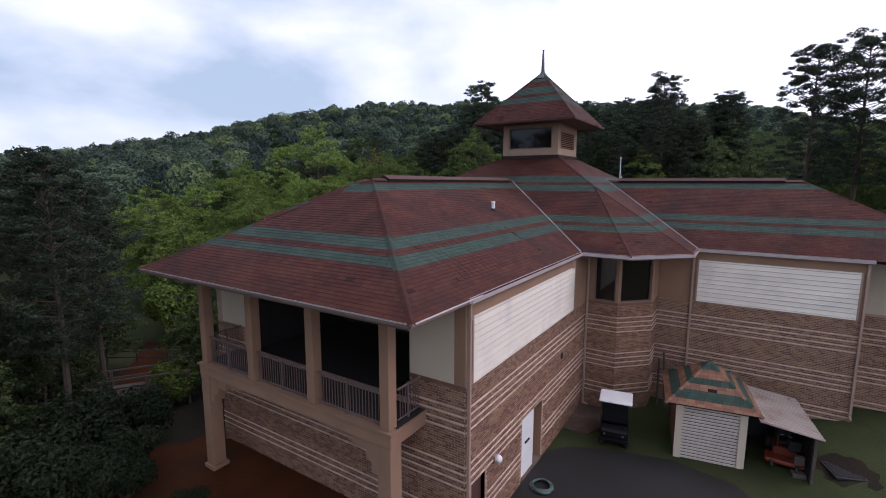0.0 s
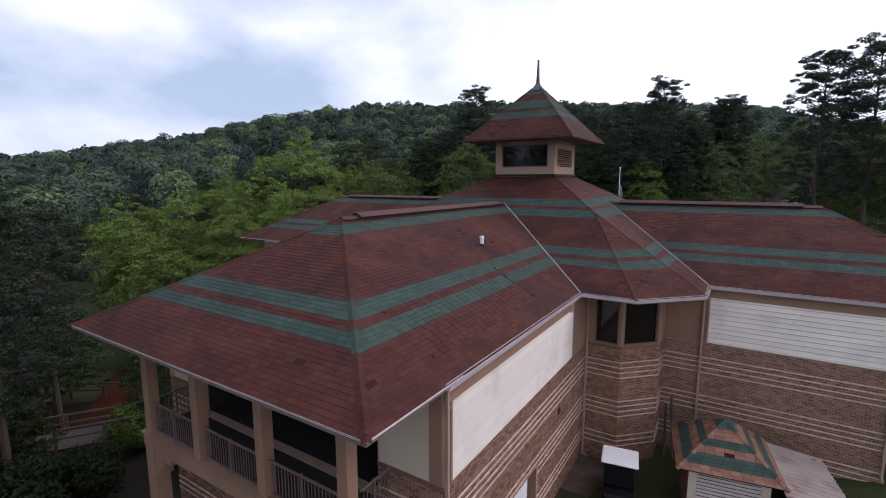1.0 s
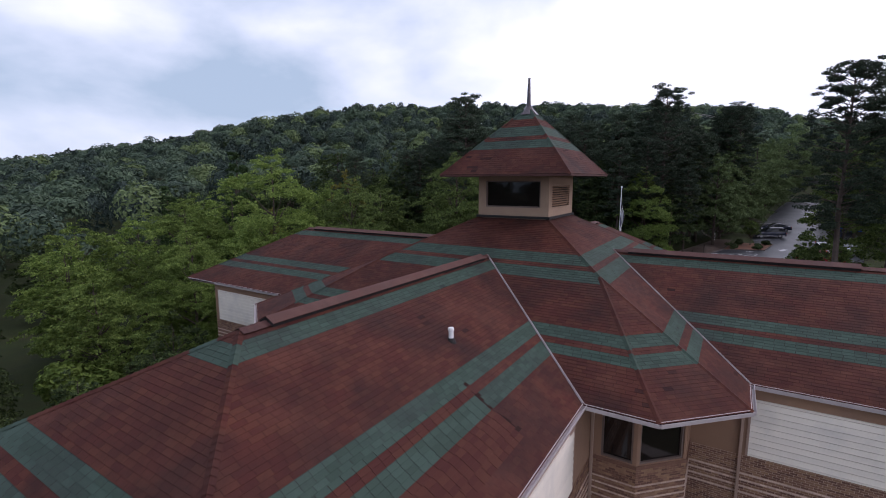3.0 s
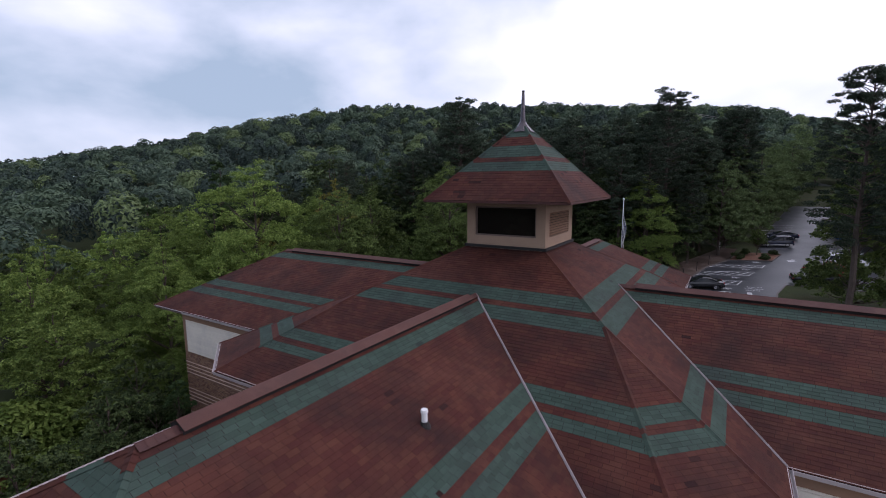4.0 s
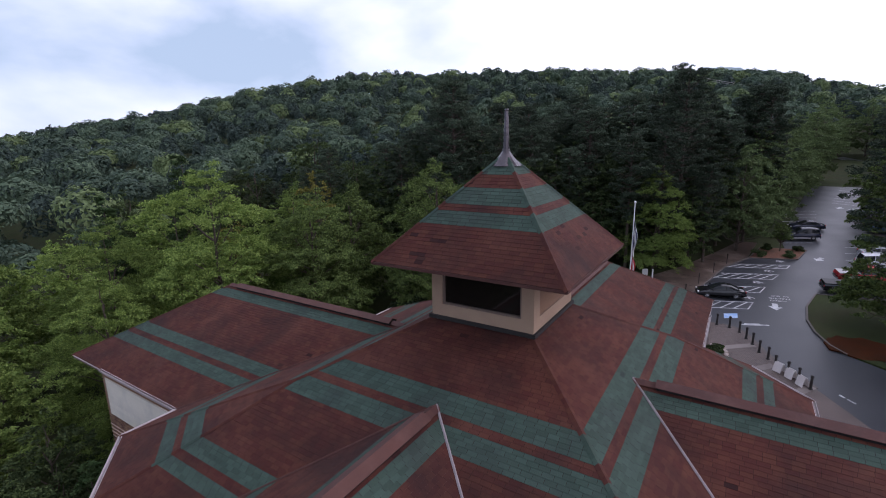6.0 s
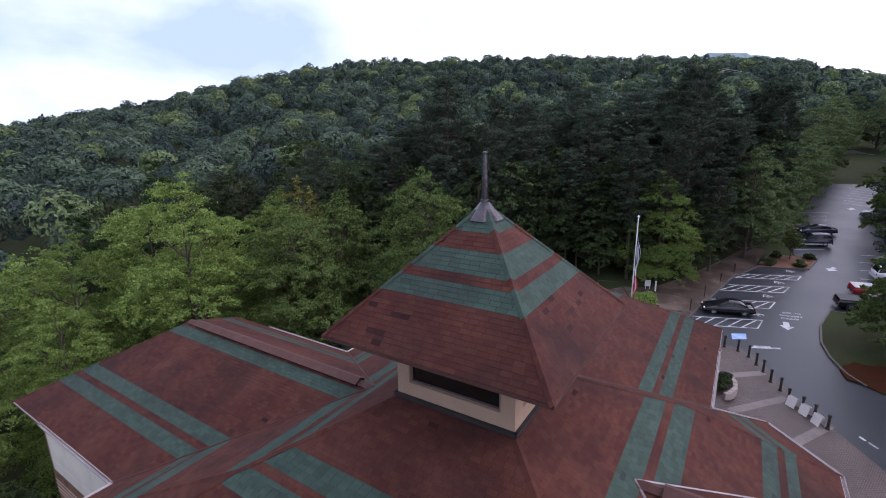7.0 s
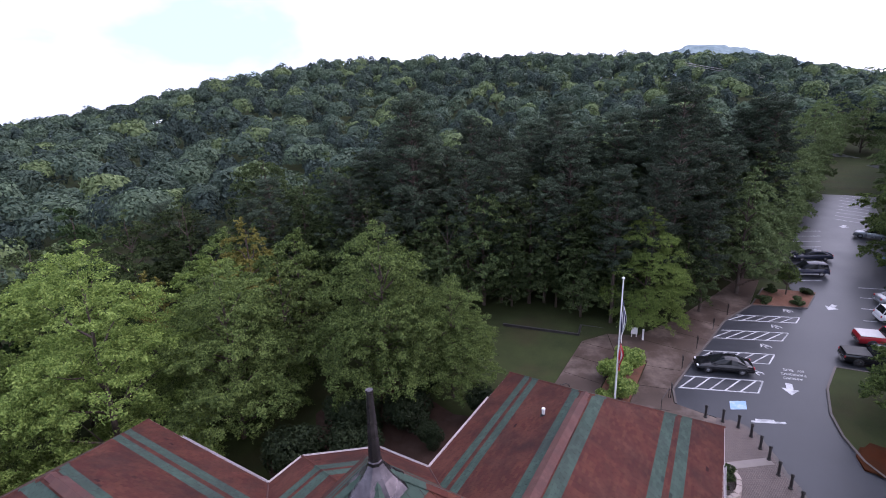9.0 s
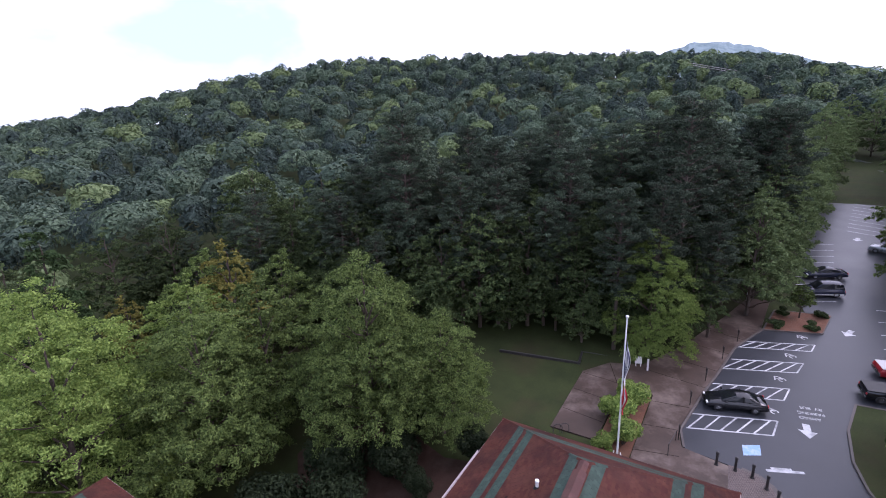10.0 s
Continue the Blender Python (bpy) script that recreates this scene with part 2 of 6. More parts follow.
def box(bm, x0, x1, y0, y1, z0, z1, bevel=0.0, m=None):
    vs = [bm.verts.new(((x0, x1)[i & 1], (y0, y1)[i >> 1 & 1], (z0, z1)[i >> 2])) for i in range(8)]
    fs = [bm.faces.new([vs[k] for k in q]) for q in ((0, 2, 3, 1), (4, 5, 7, 6), (0, 1, 5, 4), (2, 6, 7, 3), (0, 4, 6, 2), (1, 3, 7, 5))]
    if bevel:
        es = list({e for f in fs for e in f.edges})
        r = bmesh.ops.bevel(bm, geom=es, offset=bevel, segments=1, affect="EDGES", profile=0.5)
        vs = list({v for f in r["faces"] for v in f.verts} | {v for v in vs if v.is_valid})
    if m is not None:
        bmesh.ops.transform(bm, matrix=m, verts=vs)
    return bm


def boxed(name, dims, material, parent=None, label="", bevel=0.0, m=None):
    return part(name, box(bmesh.new(), *dims, bevel=bevel, m=m), material, parent, label)


def tube(bm, a, b, r0, r1=None, n=10, caps=True):
    r1 = r0 if r1 is None else r1
    a, b = Vector(a), Vector(b)
    q = (b - a).to_track_quat("Z", "Y").to_matrix()
    rings = []
    for c, r in ((a, r0), (b, r1)):
        rings.append([bm.verts.new(c + q @ Vector((r * math.cos(2 * math.pi * i / n), r * math.sin(2 * math.pi * i / n), 0))) for i in range(n)])
    for i in range(n):
        bm.faces.new((rings[0][i], rings[0][(i + 1) % n], rings[1][(i + 1) % n], rings[1][i]))
    if caps:
        bm.faces.new(rings[0][::-1])
        bm.faces.new(rings[1])
    return bm


def prism(bm, outline, z0, z1):
    """An upright prism over a plan outline, counter-clockwise."""
    lo = [bm.verts.new((x, y, z0)) for x, y in outline]
    hi = [bm.verts.new((x, y, z1)) for x, y in outline]
    k = len(outline)
    bm.faces.new(lo[::-1])
    bm.faces.new(hi)
    for i in range(k):
        bm.faces.new((lo[i], lo[(i + 1) % k], hi[(i + 1) % k], hi[i]))
    return bm


def slab(bm, corners, t):
    """A flat plate of thickness t under a planar polygon."""
    c = [Vector(p) for p in corners]
    nrm = (c[1] - c[0]).cross(c[2] - c[0]).normalized()
    if nrm.z < 0:
        c.reverse()
        nrm = -nrm
    up = [bm.verts.new(p) for p in c]
    dn = [bm.verts.new(p - nrm * t) for p in c]
    k = len(c)
    bm.faces.new(up)
    bm.faces.new(dn[::-1])
    for i in range(k):
        bm.faces.new((up[i], dn[i], dn[(i + 1) % k], up[(i + 1) % k]))
    return bm

# ---- ground: one sheet from the yard to the hill ----
def sstep(a, b, x):
    t = min(1.0, max(0.0, (x - a) / (b - a)))
    return t * t * (3 - 2 * t)


def lot_z(y):
    return 3.94 + 0.085 * (y - 66)


RIDGE_AZ = [-60, -30, -10, -6, -2, 3, 8, 14, 20, 31, 43, 49, 55, 61, 66, 74, 95, 180]
RIDGE_H = [10, 14, 30, 36, 41, 44.5, 47, 48.5, 50, 50.5, 49.5, 44, 38, 30, 24, 15, -4, -6]


def ground_z(x, y):
    front = lot_z(min(max(y, 46), 140))
    k = sstep(29, 46, y)
    z = 0.15 * (1 - k) + front * k
    z += 1.05 * sstep(-1, 6, x) * sstep(20, 27, y) * (1 - k)
    z += -2.2 * sstep(-17, -30, x) * (1 - sstep(40, 58, y))
    r = math.hypot(x + 8, y - 25)
    az = math.degrees(math.atan2(-(x + 8), y - 25))
    top = float(np.interp(az, RIDGE_AZ, RIDGE_H))
    q = sstep(105, 310, r) if y > -20 else 0.0
    z = z * (1 - q) + top * q
    z -= sstep(330, 520, r) * max(0.0, top) * 0.5
    return z + 2.2 * noise.noise((x * 0.012, y * 0.012, 3.0)) * sstep(130, 200, r)


def axis(lo, hi, fine_lo, fine_hi, fine, coarse):
    out, v = [], lo
    while v < hi:
        out.append(v)
        v += fine if fine_lo <= v < fine_hi else coarse
    return out + [hi]


gx, gy = axis(-1800, 1500, -66, 40, 1.4, 18), axis(-600, 1800, -20, 144, 1.4, 18)
gv = [(x, y, ground_z(x, y)) for y in gy for x in gx]
gf = [(j * len(gx) + i, j * len(gx) + i + 1, (j + 1) * len(gx) + i + 1, (j + 1) * len(gx) + i) for j in range(len(gy) - 1) for i in range(len(gx) - 1)]
ground = link_mesh("ground", gv, gf, GRASS)
tagged(ground, "damp grassy ground rising to a wooded hill", "ground", kind="structure")
ground.data.polygons.foreach_set("use_smooth", [True] * len(ground.data.polygons))

# ---- the building: plan and heights ----
CX, CY = -12.06, 32.94
EAVE, RIDGE_Z = 8.0, 11.21
RISE = RIDGE_Z - EAVE
HALF, WALL = 6.12, 5.95
START = 4.6
# wing: turn of its axis, reach of the middle roof's eave on that side, ridge end, eave end
SIDES = {"S": (180, 10.37, 17.3, 23.0), "E": (-90, 10.37, 14.5, 20.6), "N": (0, 10.6, 15.4, 20.7), "W": (90, 12.2, 16.9, 22.6)}
NEXT = {"S": ("E", "W"), "E": ("N", "S"), "N": ("W", "E"), "W": ("S", "N")}
NOTCH, WEST_NOTCH, TIP_S, TOP_S = 8.2, 9.2, 0.895, 1.485
COURSE, TAB = 0.143, 0.305

house = base("visitor_centre", CX, CY, 0, 0, "brick visitor centre with maroon and green shingle roofs and cupola", "building")
HOUSE_INV = Matrix.Translation((-CX, -CY, 0))


def side_point(name, lateral, out, z):
    """A place in the house's own frame: out along the wing's axis, lateral to the right of it when looking outwards."""
    a = radians(SIDES[name][0])
    return Vector((math.cos(a) * lateral - math.sin(a) * out, math.sin(a) * lateral + math.cos(a) * out, z))


def reach(name, s):
    """How far out the middle roof's face is at the height share s."""
    e = SIDES[name][1]
    return e - (e - START) * s if s <= 1 else START - (START - 1.8) * (s - 1) / (TOP_S - 1)


def notch(nm, other):
    """Where the chamfer towards the other side begins on this side's eave."""
    return WEST_NOTCH if other == "W" else NOTCH


def green_main(z):
    return 8.82 < z < 9.08 or 9.20 < z < 9.49


def green_wing(z):
    return green_main(z) or 10.77 < z < 11.05


def green_middle(z):
    return green_main(z) or 10.68 < z < 11.0 or 11.15 < z < 11.46


def green_tower(z):
    return z > 17.76 or 16.82 < z < 17.32 or 16.16 < z < 16.62


def shingles(parent, point, normal, slope_len, spans, is_green, z_of, s_max=1.0, skip=None, bare=0.02):
    """Lays courses of separate tabs on a roof face. point(u, s): the place; spans(s): list of (left, right); bare: share of worn dark tabs in patches."""
    verts, faces, idx = [], [], []
    rows = int(slope_len * s_max / COURSE) + 1
    ds = COURSE / slope_len
    nv = np.array(normal)
    for i in range(rows):
        s0, s1 = i * ds, min((i + 1) * ds + 0.15 * ds, s_max)
        if s1 - s0 < 0.2 * ds:
            continue
        g = 1 if is_green(z_of(0.5 * (s0 + s1))) else 0
        lo, hi = spans(s0), spans(s1)
        for (l0, r0), (l1, r1) in zip(lo, hi):
            left, right = min(l0, l1), max(r0, r1)
            if right - left < 0.03:
                continue
            off = random.uniform(0, TAB)
            n = int((right - left + off) / TAB) + 1
            for k in range(n + 1):
                ua, ub = left - off + k * TAB, left - off + (k + 1) * TAB - 0.009
                a0, b0 = max(ua, l0), min(ub, r0)
                a1, b1 = max(ua, l1), min(ub, r1)
                if b0 - a0 < 0.015 and b1 - a1 < 0.015:
                    continue
                a0, b0 = min(a0, r0), max(b0, l0)
                a1, b1 = min(a1, r1), max(b1, l1)
                if b0 < a0:
                    a0 = b0 = 0.5 * (a0 + b0)
                if b1 < a1:
                    a1 = b1 = 0.5 * (a1 + b1)
                if skip and skip(0.5 * (a0 + b0), i):
                    continue
                lift = 0.008 + random.uniform(0, 0.004)
                p = [point(a0, s0), point(b0, s0), point(b1, s1), point(a1, s1)]
                q = [np.array(p[0]) + nv * lift, np.array(p[1]) + nv * lift, np.array(p[2]) + nv * 0.002, np.array(p[3]) + nv * 0.002, np.array(p[0]), np.array(p[1])]
                c = len(verts)
                verts += q
                faces += [(c, c + 1, c + 2, c + 3), (c + 4, c + 5, c + 1, c), (c + 4, c, c + 3, c + 3), (c + 1, c + 5, c + 2, c + 2)]
                bald = noise.noise(Vector(p[0]) * 0.55) > 0.34 and random.random() < bare
                idx += [g + 2 if bald else g] * 4
    f4 = [f for f, m in zip(faces, idx) if f[2] != f[3]]
    m4 = [m for f, m in zip(faces, idx) if f[2] != f[3]]
    ob = link_mesh("shingling", verts, f4, [RED, GREEN, RED_OLD, GREEN_OLD], m4, parent)
    tagged(ob, kind="stuff")
    return ob


def caps(parent, a, b, wide=0.15, drop=0.08, mat=None, green_at=None):
    """Overlapping ridge or hip shingles from a down to b, bent over the edge."""
    a, b = Vector(a), Vector(b)
    along = (b - a)
    n = max(2, int(along.length / 0.16))
    side = along.normalized().cross(Vector((0, 0, 1))).normalized()
    verts, faces, idx = [], [], []
    for i in range(n):
        p, q = a + along * (i / n), a + along * ((i + 1.25) / n)
        lift0, lift1 = 0.022, 0.040
        c = len(verts)
        for o, lf in ((p, lift0), (q, lift1)):
            verts += [o + side * wide + Vector((0, 0, lf - drop)), o + Vector((0, 0, lf + 0.006)), o - side * wide + Vector((0, 0, lf - drop))]
        faces += [(c, c + 1, c + 4, c + 3), (c + 1, c + 2, c + 5, c + 4)]
        g = 1 if green_at and green_at((p.z + q.z) / 2) else 0
        idx += [g, g]
    ob = link_mesh("ridge_capping", verts, faces, [mat or RIDGE, GREEN], idx, parent)
    return tagged(ob, kind="stuff")


def deck(name, pts, parent, label=""):
    return part(name, slab(bmesh.new(), pts, 0.10), FELT, parent, label)


ROOFS = {}
for nm, (turn, e_mid, r_end, e_end) in SIDES.items():
    def P(lat, out, z, nm=nm):
        return side_point(nm, lat, out, z)
    # wing slopes, one on each side of the ridge
    slope = math.hypot(HALF, RISE)
    for sg in (1, -1):
        pts = [P(sg * HALF, e_mid, EAVE), P(sg * HALF, e_end, EAVE), P(0, r_end, RIDGE_Z), P(0, START, RIDGE_Z)]
        rf = deck("wing_roof", pts, house)
        nrm = side_point(nm, sg * RISE / slope, 0, 0) + Vector((0, 0, HALF / slope))
        ROOFS[(nm, sg)] = (rf, nrm)
        skip = (lambda u, i: 13.4 <= u <= 19.8 and 5 <= i < 19) if (nm, sg) == ("S", -1) else None
        shingles(rf, lambda u, s, sg=sg, P=P: P(sg * HALF * (1 - s), u, EAVE + RISE * s), nrm, slope,
                 lambda s, e_mid=e_mid, e_end=e_end, r_end=r_end: [(e_mid - (e_mid - START) * s, e_end - (e_end - r_end) * s)],
                 green_wing, lambda s: EAVE + RISE * s, 1.0, skip)
        caps(rf, P(0, r_end, RIDGE_Z), P(sg * HALF, e_end, EAVE), 0.10, 0.05, RED, green_wing)
        # pale valley metal
        bm = bmesh.new()
        v0, v1 = P(0, START, RIDGE_Z + 0.035), P(sg * HALF, e_mid, EAVE + 0.035)
        sd = (v1 - v0).cross(Vector((0, 0, 1))).normalized() * 0.038
        vs = [bm.verts.new(v0 + sd), bm.verts.new(v0 + Vector((0, 0, 0.03))), bm.verts.new(v0 - sd), bm.verts.new(v1 + sd), bm.verts.new(v1 + Vector((0, 0, 0.03))), bm.verts.new(v1 - sd)]
        bm.faces.new((vs[0], vs[1], vs[4], vs[3]))
        bm.faces.new((vs[1], vs[2], vs[5], vs[4]))
        part("valley_flashing", bm, FLASH if (nm, sg) == ("S", -1) or nm == "E" else RIDGE, rf)
    # hip end
    run = e_end - r_end
    sl = math.hypot(run, RISE)
    rf = deck("hip_roof", [P(-HALF, e_end, EAVE), P(HALF, e_end, EAVE), P(0, r_end, RIDGE_Z)], house)
    nrm = side_point(nm, 0, RISE / sl, 0) + Vector((0, 0, run / sl))
    shingles(rf, lambda u, s, P=P, e_end=e_end, run=run: P(u, e_end - run * s, EAVE + RISE * s), nrm, sl,
             lambda s: [(-HALF * (1 - s), HALF * (1 - s))], green_wing, lambda s: EAVE + RISE * s, 1.0)
    caps(rf, P(0, START, RIDGE_Z + 0.02), P(0, r_end, RIDGE_Z + 0.02), 0.2, 0.1)
    # raised ridge vent with dark open sides
    va, vb = START + 0.7, r_end - 0.7
    bm = bmesh.new()
    for sg in (1, -1):
        pts = [P(0, va, RIDGE_Z + 0.165), P(0, vb, RIDGE_Z + 0.165), P(sg * 0.29, vb, RIDGE_Z + 0.015), P(sg * 0.29, va, RIDGE_Z + 0.015)]
        slab(bm, pts, 0.02)
    vent = part("ridge_vent", bm, RIDGE, rf, "raised shingled ridge vent")
    for sg in (1, -1):
        bm = bmesh.new()
        slab(bm, [P(sg * 0.02, va + 0.02, RIDGE_Z + 0.135), P(sg * 0.02, vb - 0.02, RIDGE_Z + 0.135), P(sg * 0.262, vb - 0.02, RIDGE_Z + 0.008), P(sg * 0.262, va + 0.02, RIDGE_Z + 0.008)], 0.13)
        part("vent_mesh", bm, DARK, vent)
    # the middle roof's face on this side, up to the cupola
    lf, rt = NEXT[nm]
    s_top = TOP_S
    zt = EAVE + RISE * s_top
    k = math.hypot(e_mid - START, RISE)
    nrm = side_point(nm, 0, RISE / k, 0) + Vector((0, 0, (e_mid - START) / k))

    def outer(s, other, nm=nm):
        r, c = reach(other, s), notch(nm, other)
        return min(r, c + (reach(other, TIP_S) - c) * s / TIP_S) if s < TIP_S else r

    def spans(s, lf=lf, rt=rt):
        w = HALF * (1 - s) if s < 1 else 0.0
        # left of the axis when looking outwards is the next side turned left
        return [(-outer(s, lf), -w), (w, outer(s, rt))]
    lower = [P(-outer(0, lf), e_mid, EAVE - 0.02), P(outer(0, rt), e_mid, EAVE - 0.02), P(outer(TIP_S, rt), reach(nm, TIP_S), EAVE + RISE * TIP_S - 0.02),
             P(START, START, RIDGE_Z - 0.02), P(-START, START, RIDGE_Z - 0.02), P(-outer(TIP_S, lf), reach(nm, TIP_S), EAVE + RISE * TIP_S - 0.02)]
    rf = deck("middle_roof", lower, house)
    deck("upper_roof", [P(-START, START, RIDGE_Z - 0.02), P(START, START, RIDGE_Z - 0.02), P(1.8, 1.8, zt - 0.02), P(-1.8, 1.8, zt - 0.02)], house)
    shingles(rf, lambda u, s, P=P, nm=nm: P(u, reach(nm, s), EAVE + RISE * s), nrm, k, spans, green_middle, lambda s: EAVE + RISE * s, s_top)
    # chamfer to the next side on the right
    a, b = P(notch(nm, rt), e_mid, EAVE), side_point(rt, -notch(rt, nm), SIDES[rt][1], EAVE)
    tip = P(reach(rt, TIP_S), reach(nm, TIP_S), EAVE + RISE * TIP_S)
    rf2 = deck("corner_roof", [a, b, tip], house)
    mid = (a + b) / 2
    ax = (b - a).normalized()
    up = tip - mid
    up -= ax * up.dot(ax)
    nr2 = ax.cross(up).normalized()
    nr2 = nr2 if nr2.z > 0 else -nr2
    L0, T0 = (b - a).length, (tip - a).dot(ax)
    shingles(rf2, lambda u, s, a=a, ax=ax, up=up: a + ax * u + up * s, nr2, up.length,
             lambda s, L0=L0, T0=T0: [(T0 * s, L0 - (L0 - T0) * s)], green_main, lambda s, up=up: EAVE + up.z * s, 1.0)
    caps(rf2, tip, a, 0.09, 0.04, RED, green_main)
    caps(rf2, tip, b, 0.09, 0.04, RED, green_main)
    caps(rf2, P(1.8, 1.8, zt), tip, 0.10, 0.05, RED, green_middle if nm == "E" else None)

# ---- cupola ----
T_WALL, T_EAVE, T_Z0, T_Z1, T_TOP = 1.9, 3.35, 12.4, 14.92, 18.42
for nm in SIDES:
    def P(lat, out, z, nm=nm):
        return side_point(nm, lat, out, z)
    sl = math.hypot(T_EAVE, T_TOP - T_Z1)
    rf = deck("cupola_roof", [P(-T_EAVE, T_EAVE, T_Z1), P(T_EAVE, T_EAVE, T_Z1), P(0, 0, T_TOP)], house)
    nrm = side_point(nm, 0, (T_TOP - T_Z1) / sl, 0) + Vector((0, 0, T_EAVE / sl))
    shingles(rf, lambda u, s, P=P: P(u, T_EAVE * (1 - s), T_Z1 + (T_TOP - T_Z1) * s), nrm, sl,
             lambda s: [(-T_EAVE * (1 - s), T_EAVE * (1 - s))], green_tower, lambda s: T_Z1 + (T_TOP - T_Z1) * s, 0.95, bare=0.16)
    caps(rf, P(0.12, 0.12, T_TOP - 0.12), P(T_EAVE, T_EAVE, T_Z1), 0.09, 0.06, RED, green_tower)

# ---- walls of the building ----
PALE_Z = [4.80, 4.57, 4.34, 4.11, 3.06, 2.83, 2.60, 2.37, 1.42, 1.19, 0.96]
BRICK_L, BRICK_H, JOINT = 0.196, 0.0580, 0.0180


def cells(u0, u1, z0, z1, holes):
    us = sorted({u0, u1, *[min(max(h[k], u0), u1) for h in holes for k in (0, 1)]})
    zs = sorted({z0, z1, *[min(max(h[k], z0), z1) for h in holes for k in (2, 3)]})
    for a, b in zip(us, us[1:]):
        for c, d in zip(zs, zs[1:]):
            if not any(h[0] <= (a + b) / 2 <= h[1] and h[2] <= (c + d) / 2 <= h[3] for h in holes):
                yield a, b, c, d


class Face:
    """A wall face in the house's frame: origin, direction along it, and outward normal to the right of that direction."""

    def __init__(self, a, b):
        self.a, self.b = Vector((*a, 0)), Vector((*b, 0))
        self.length = (self.b - self.a).length
        self.d = (self.b - self.a).normalized()
        self.n = Vector((self.d.y, -self.d.x, 0))

    def at(self, u, z, out=0.0):
        p = self.a + self.d * u + self.n * out
        return Vector((p.x, p.y, z))

    def matrix(self):
        m = Matrix.Identity(4)
        m.col[0][:3], m.col[1][:3], m.col[2][:3], m.col[3][:3] = self.d, -self.n, (0, 0, 1), self.a
        return m

    def block(self, name, u0, u1, z0, z1, out, deep, mat, parent, label="", bevel=0.0):
        """A box on the face, out metres proud of it and deep metres into it."""
        bm = box(bmesh.new(), u0, u1, -out, deep, z0, z1, bevel)
        bmesh.ops.transform(bm, matrix=self.matrix(), verts=bm.verts)
        return part(name, bm, mat, parent, label)


def wall_core(face, z0, z1, mat, holes=(), thick=0.30, name="wall", parent=None):
    bm = bmesh.new()
    for a, b, c, d in cells(0, face.length, z0, z1, list(holes)):
        box(bm, max(a, 0.004), min(b, face.length - 0.004), 0, thick, c, d)
    bmesh.ops.remove_doubles(bm, verts=bm.verts, dist=0.0005)
    bmesh.ops.transform(bm, matrix=face.matrix(), verts=bm.verts)
    return part(name, bm, mat, parent or house)


def brick_skin(face, z0, z1, parent, holes=(), u0=0.0, u1=None, pale=PALE_Z, leave=None):
    """Courses of single bricks standing proud of the mortar."""
    u1 = face.length if u1 is None else u1
    verts, faces, idx = [], [], []
    step = BRICK_H + JOINT
    n = int((z1 - z0) / step)
    pale_rows = {int((z - z0) / step) for z in pale}
    quads = ((0, 1, 2, 3), (4, 0, 3, 7), (1, 5, 6, 2), (3, 2, 6, 7), (4, 5, 1, 0))
    for r in range(n):
        za = z0 + r * step
        zb = za + BRICK_H
        p = r in pale_rows
        if p:
            za, zb = za + 0.009, zb - 0.011
        out = 0.030 if p else 0.010
        u = u0 - (0.5 * (BRICK_L + JOINT) if r % 2 else 0.0)
        while u < u1:
            a, b = max(u, u0), min(u + BRICK_L, u1)
            u += BRICK_L + JOINT
            if b - a < 0.03 or any(h[0] < b and a < h[1] and h[2] < zb and za < h[3] for h in holes):
                continue
            if leave and leave(a, b, r):
                continue
            o = out + random.uniform(-0.003, 0.004)
            c = len(verts)
            verts += [face.at(a, za, o), face.at(b, za, o), face.at(b, zb, o), face.at(a, zb, o), face.at(a, za), face.at(b, za), face.at(b, zb), face.at(a, zb)]
            faces += [tuple(c + k for k in q) for q in quads]
            idx += [1 if p else 0] * 5
    if not verts:
        return None
    ob = link_mesh("brickwork", verts, faces, [BRICK, PALE], idx, parent)
    return tagged(ob, kind="stuff")


def siding_panel(face, u0, u1, z0, z1, board=0.205):
    # tan backing shows in a channel under each lap, drawing its shade line
    panel = face.block("siding_panel", u0, u1, z0, z1, 0.015, 0.0, PIPE, house, "white lapped siding panel")
    n = int(round((z1 - z0) / board))
    h = (z1 - z0) / n
    for i in range(n):
        za = z0 + i * h
        bm = bmesh.new()
        vs = [bm.verts.new(face.at(u, z, o)) for u in (u0, u1) for z, o in ((za, 0.016), (za, 0.058), (za + h - 0.020, 0.040), (za + h - 0.020, 0.016))]
        for k in range(4):
            bm.faces.new((vs[k], vs[(k + 1) % 4], vs[4 + (k + 1) % 4], vs[4 + k]))
        bm.faces.new(vs[3::-1])
        bm.faces.new(vs[4:])
        bmesh.ops.recalc_face_normals(bm, faces=bm.faces)
        part("siding_board", bm, SIDING, panel)
    t = 0.07
    for a, b, c, d in ((u0 - t, u0, z0 - t, z1 + t), (u1, u1 + t, z0 - t, z1 + t), (u0, u1, z1, z1 + t), (u0, u1, z0 - t, z0 - 0.013)):
        face.block("trim_board", a, b, c, d, 0.05, 0.0, PIPE if d - c > 1 else SIDING, panel)
    return panel


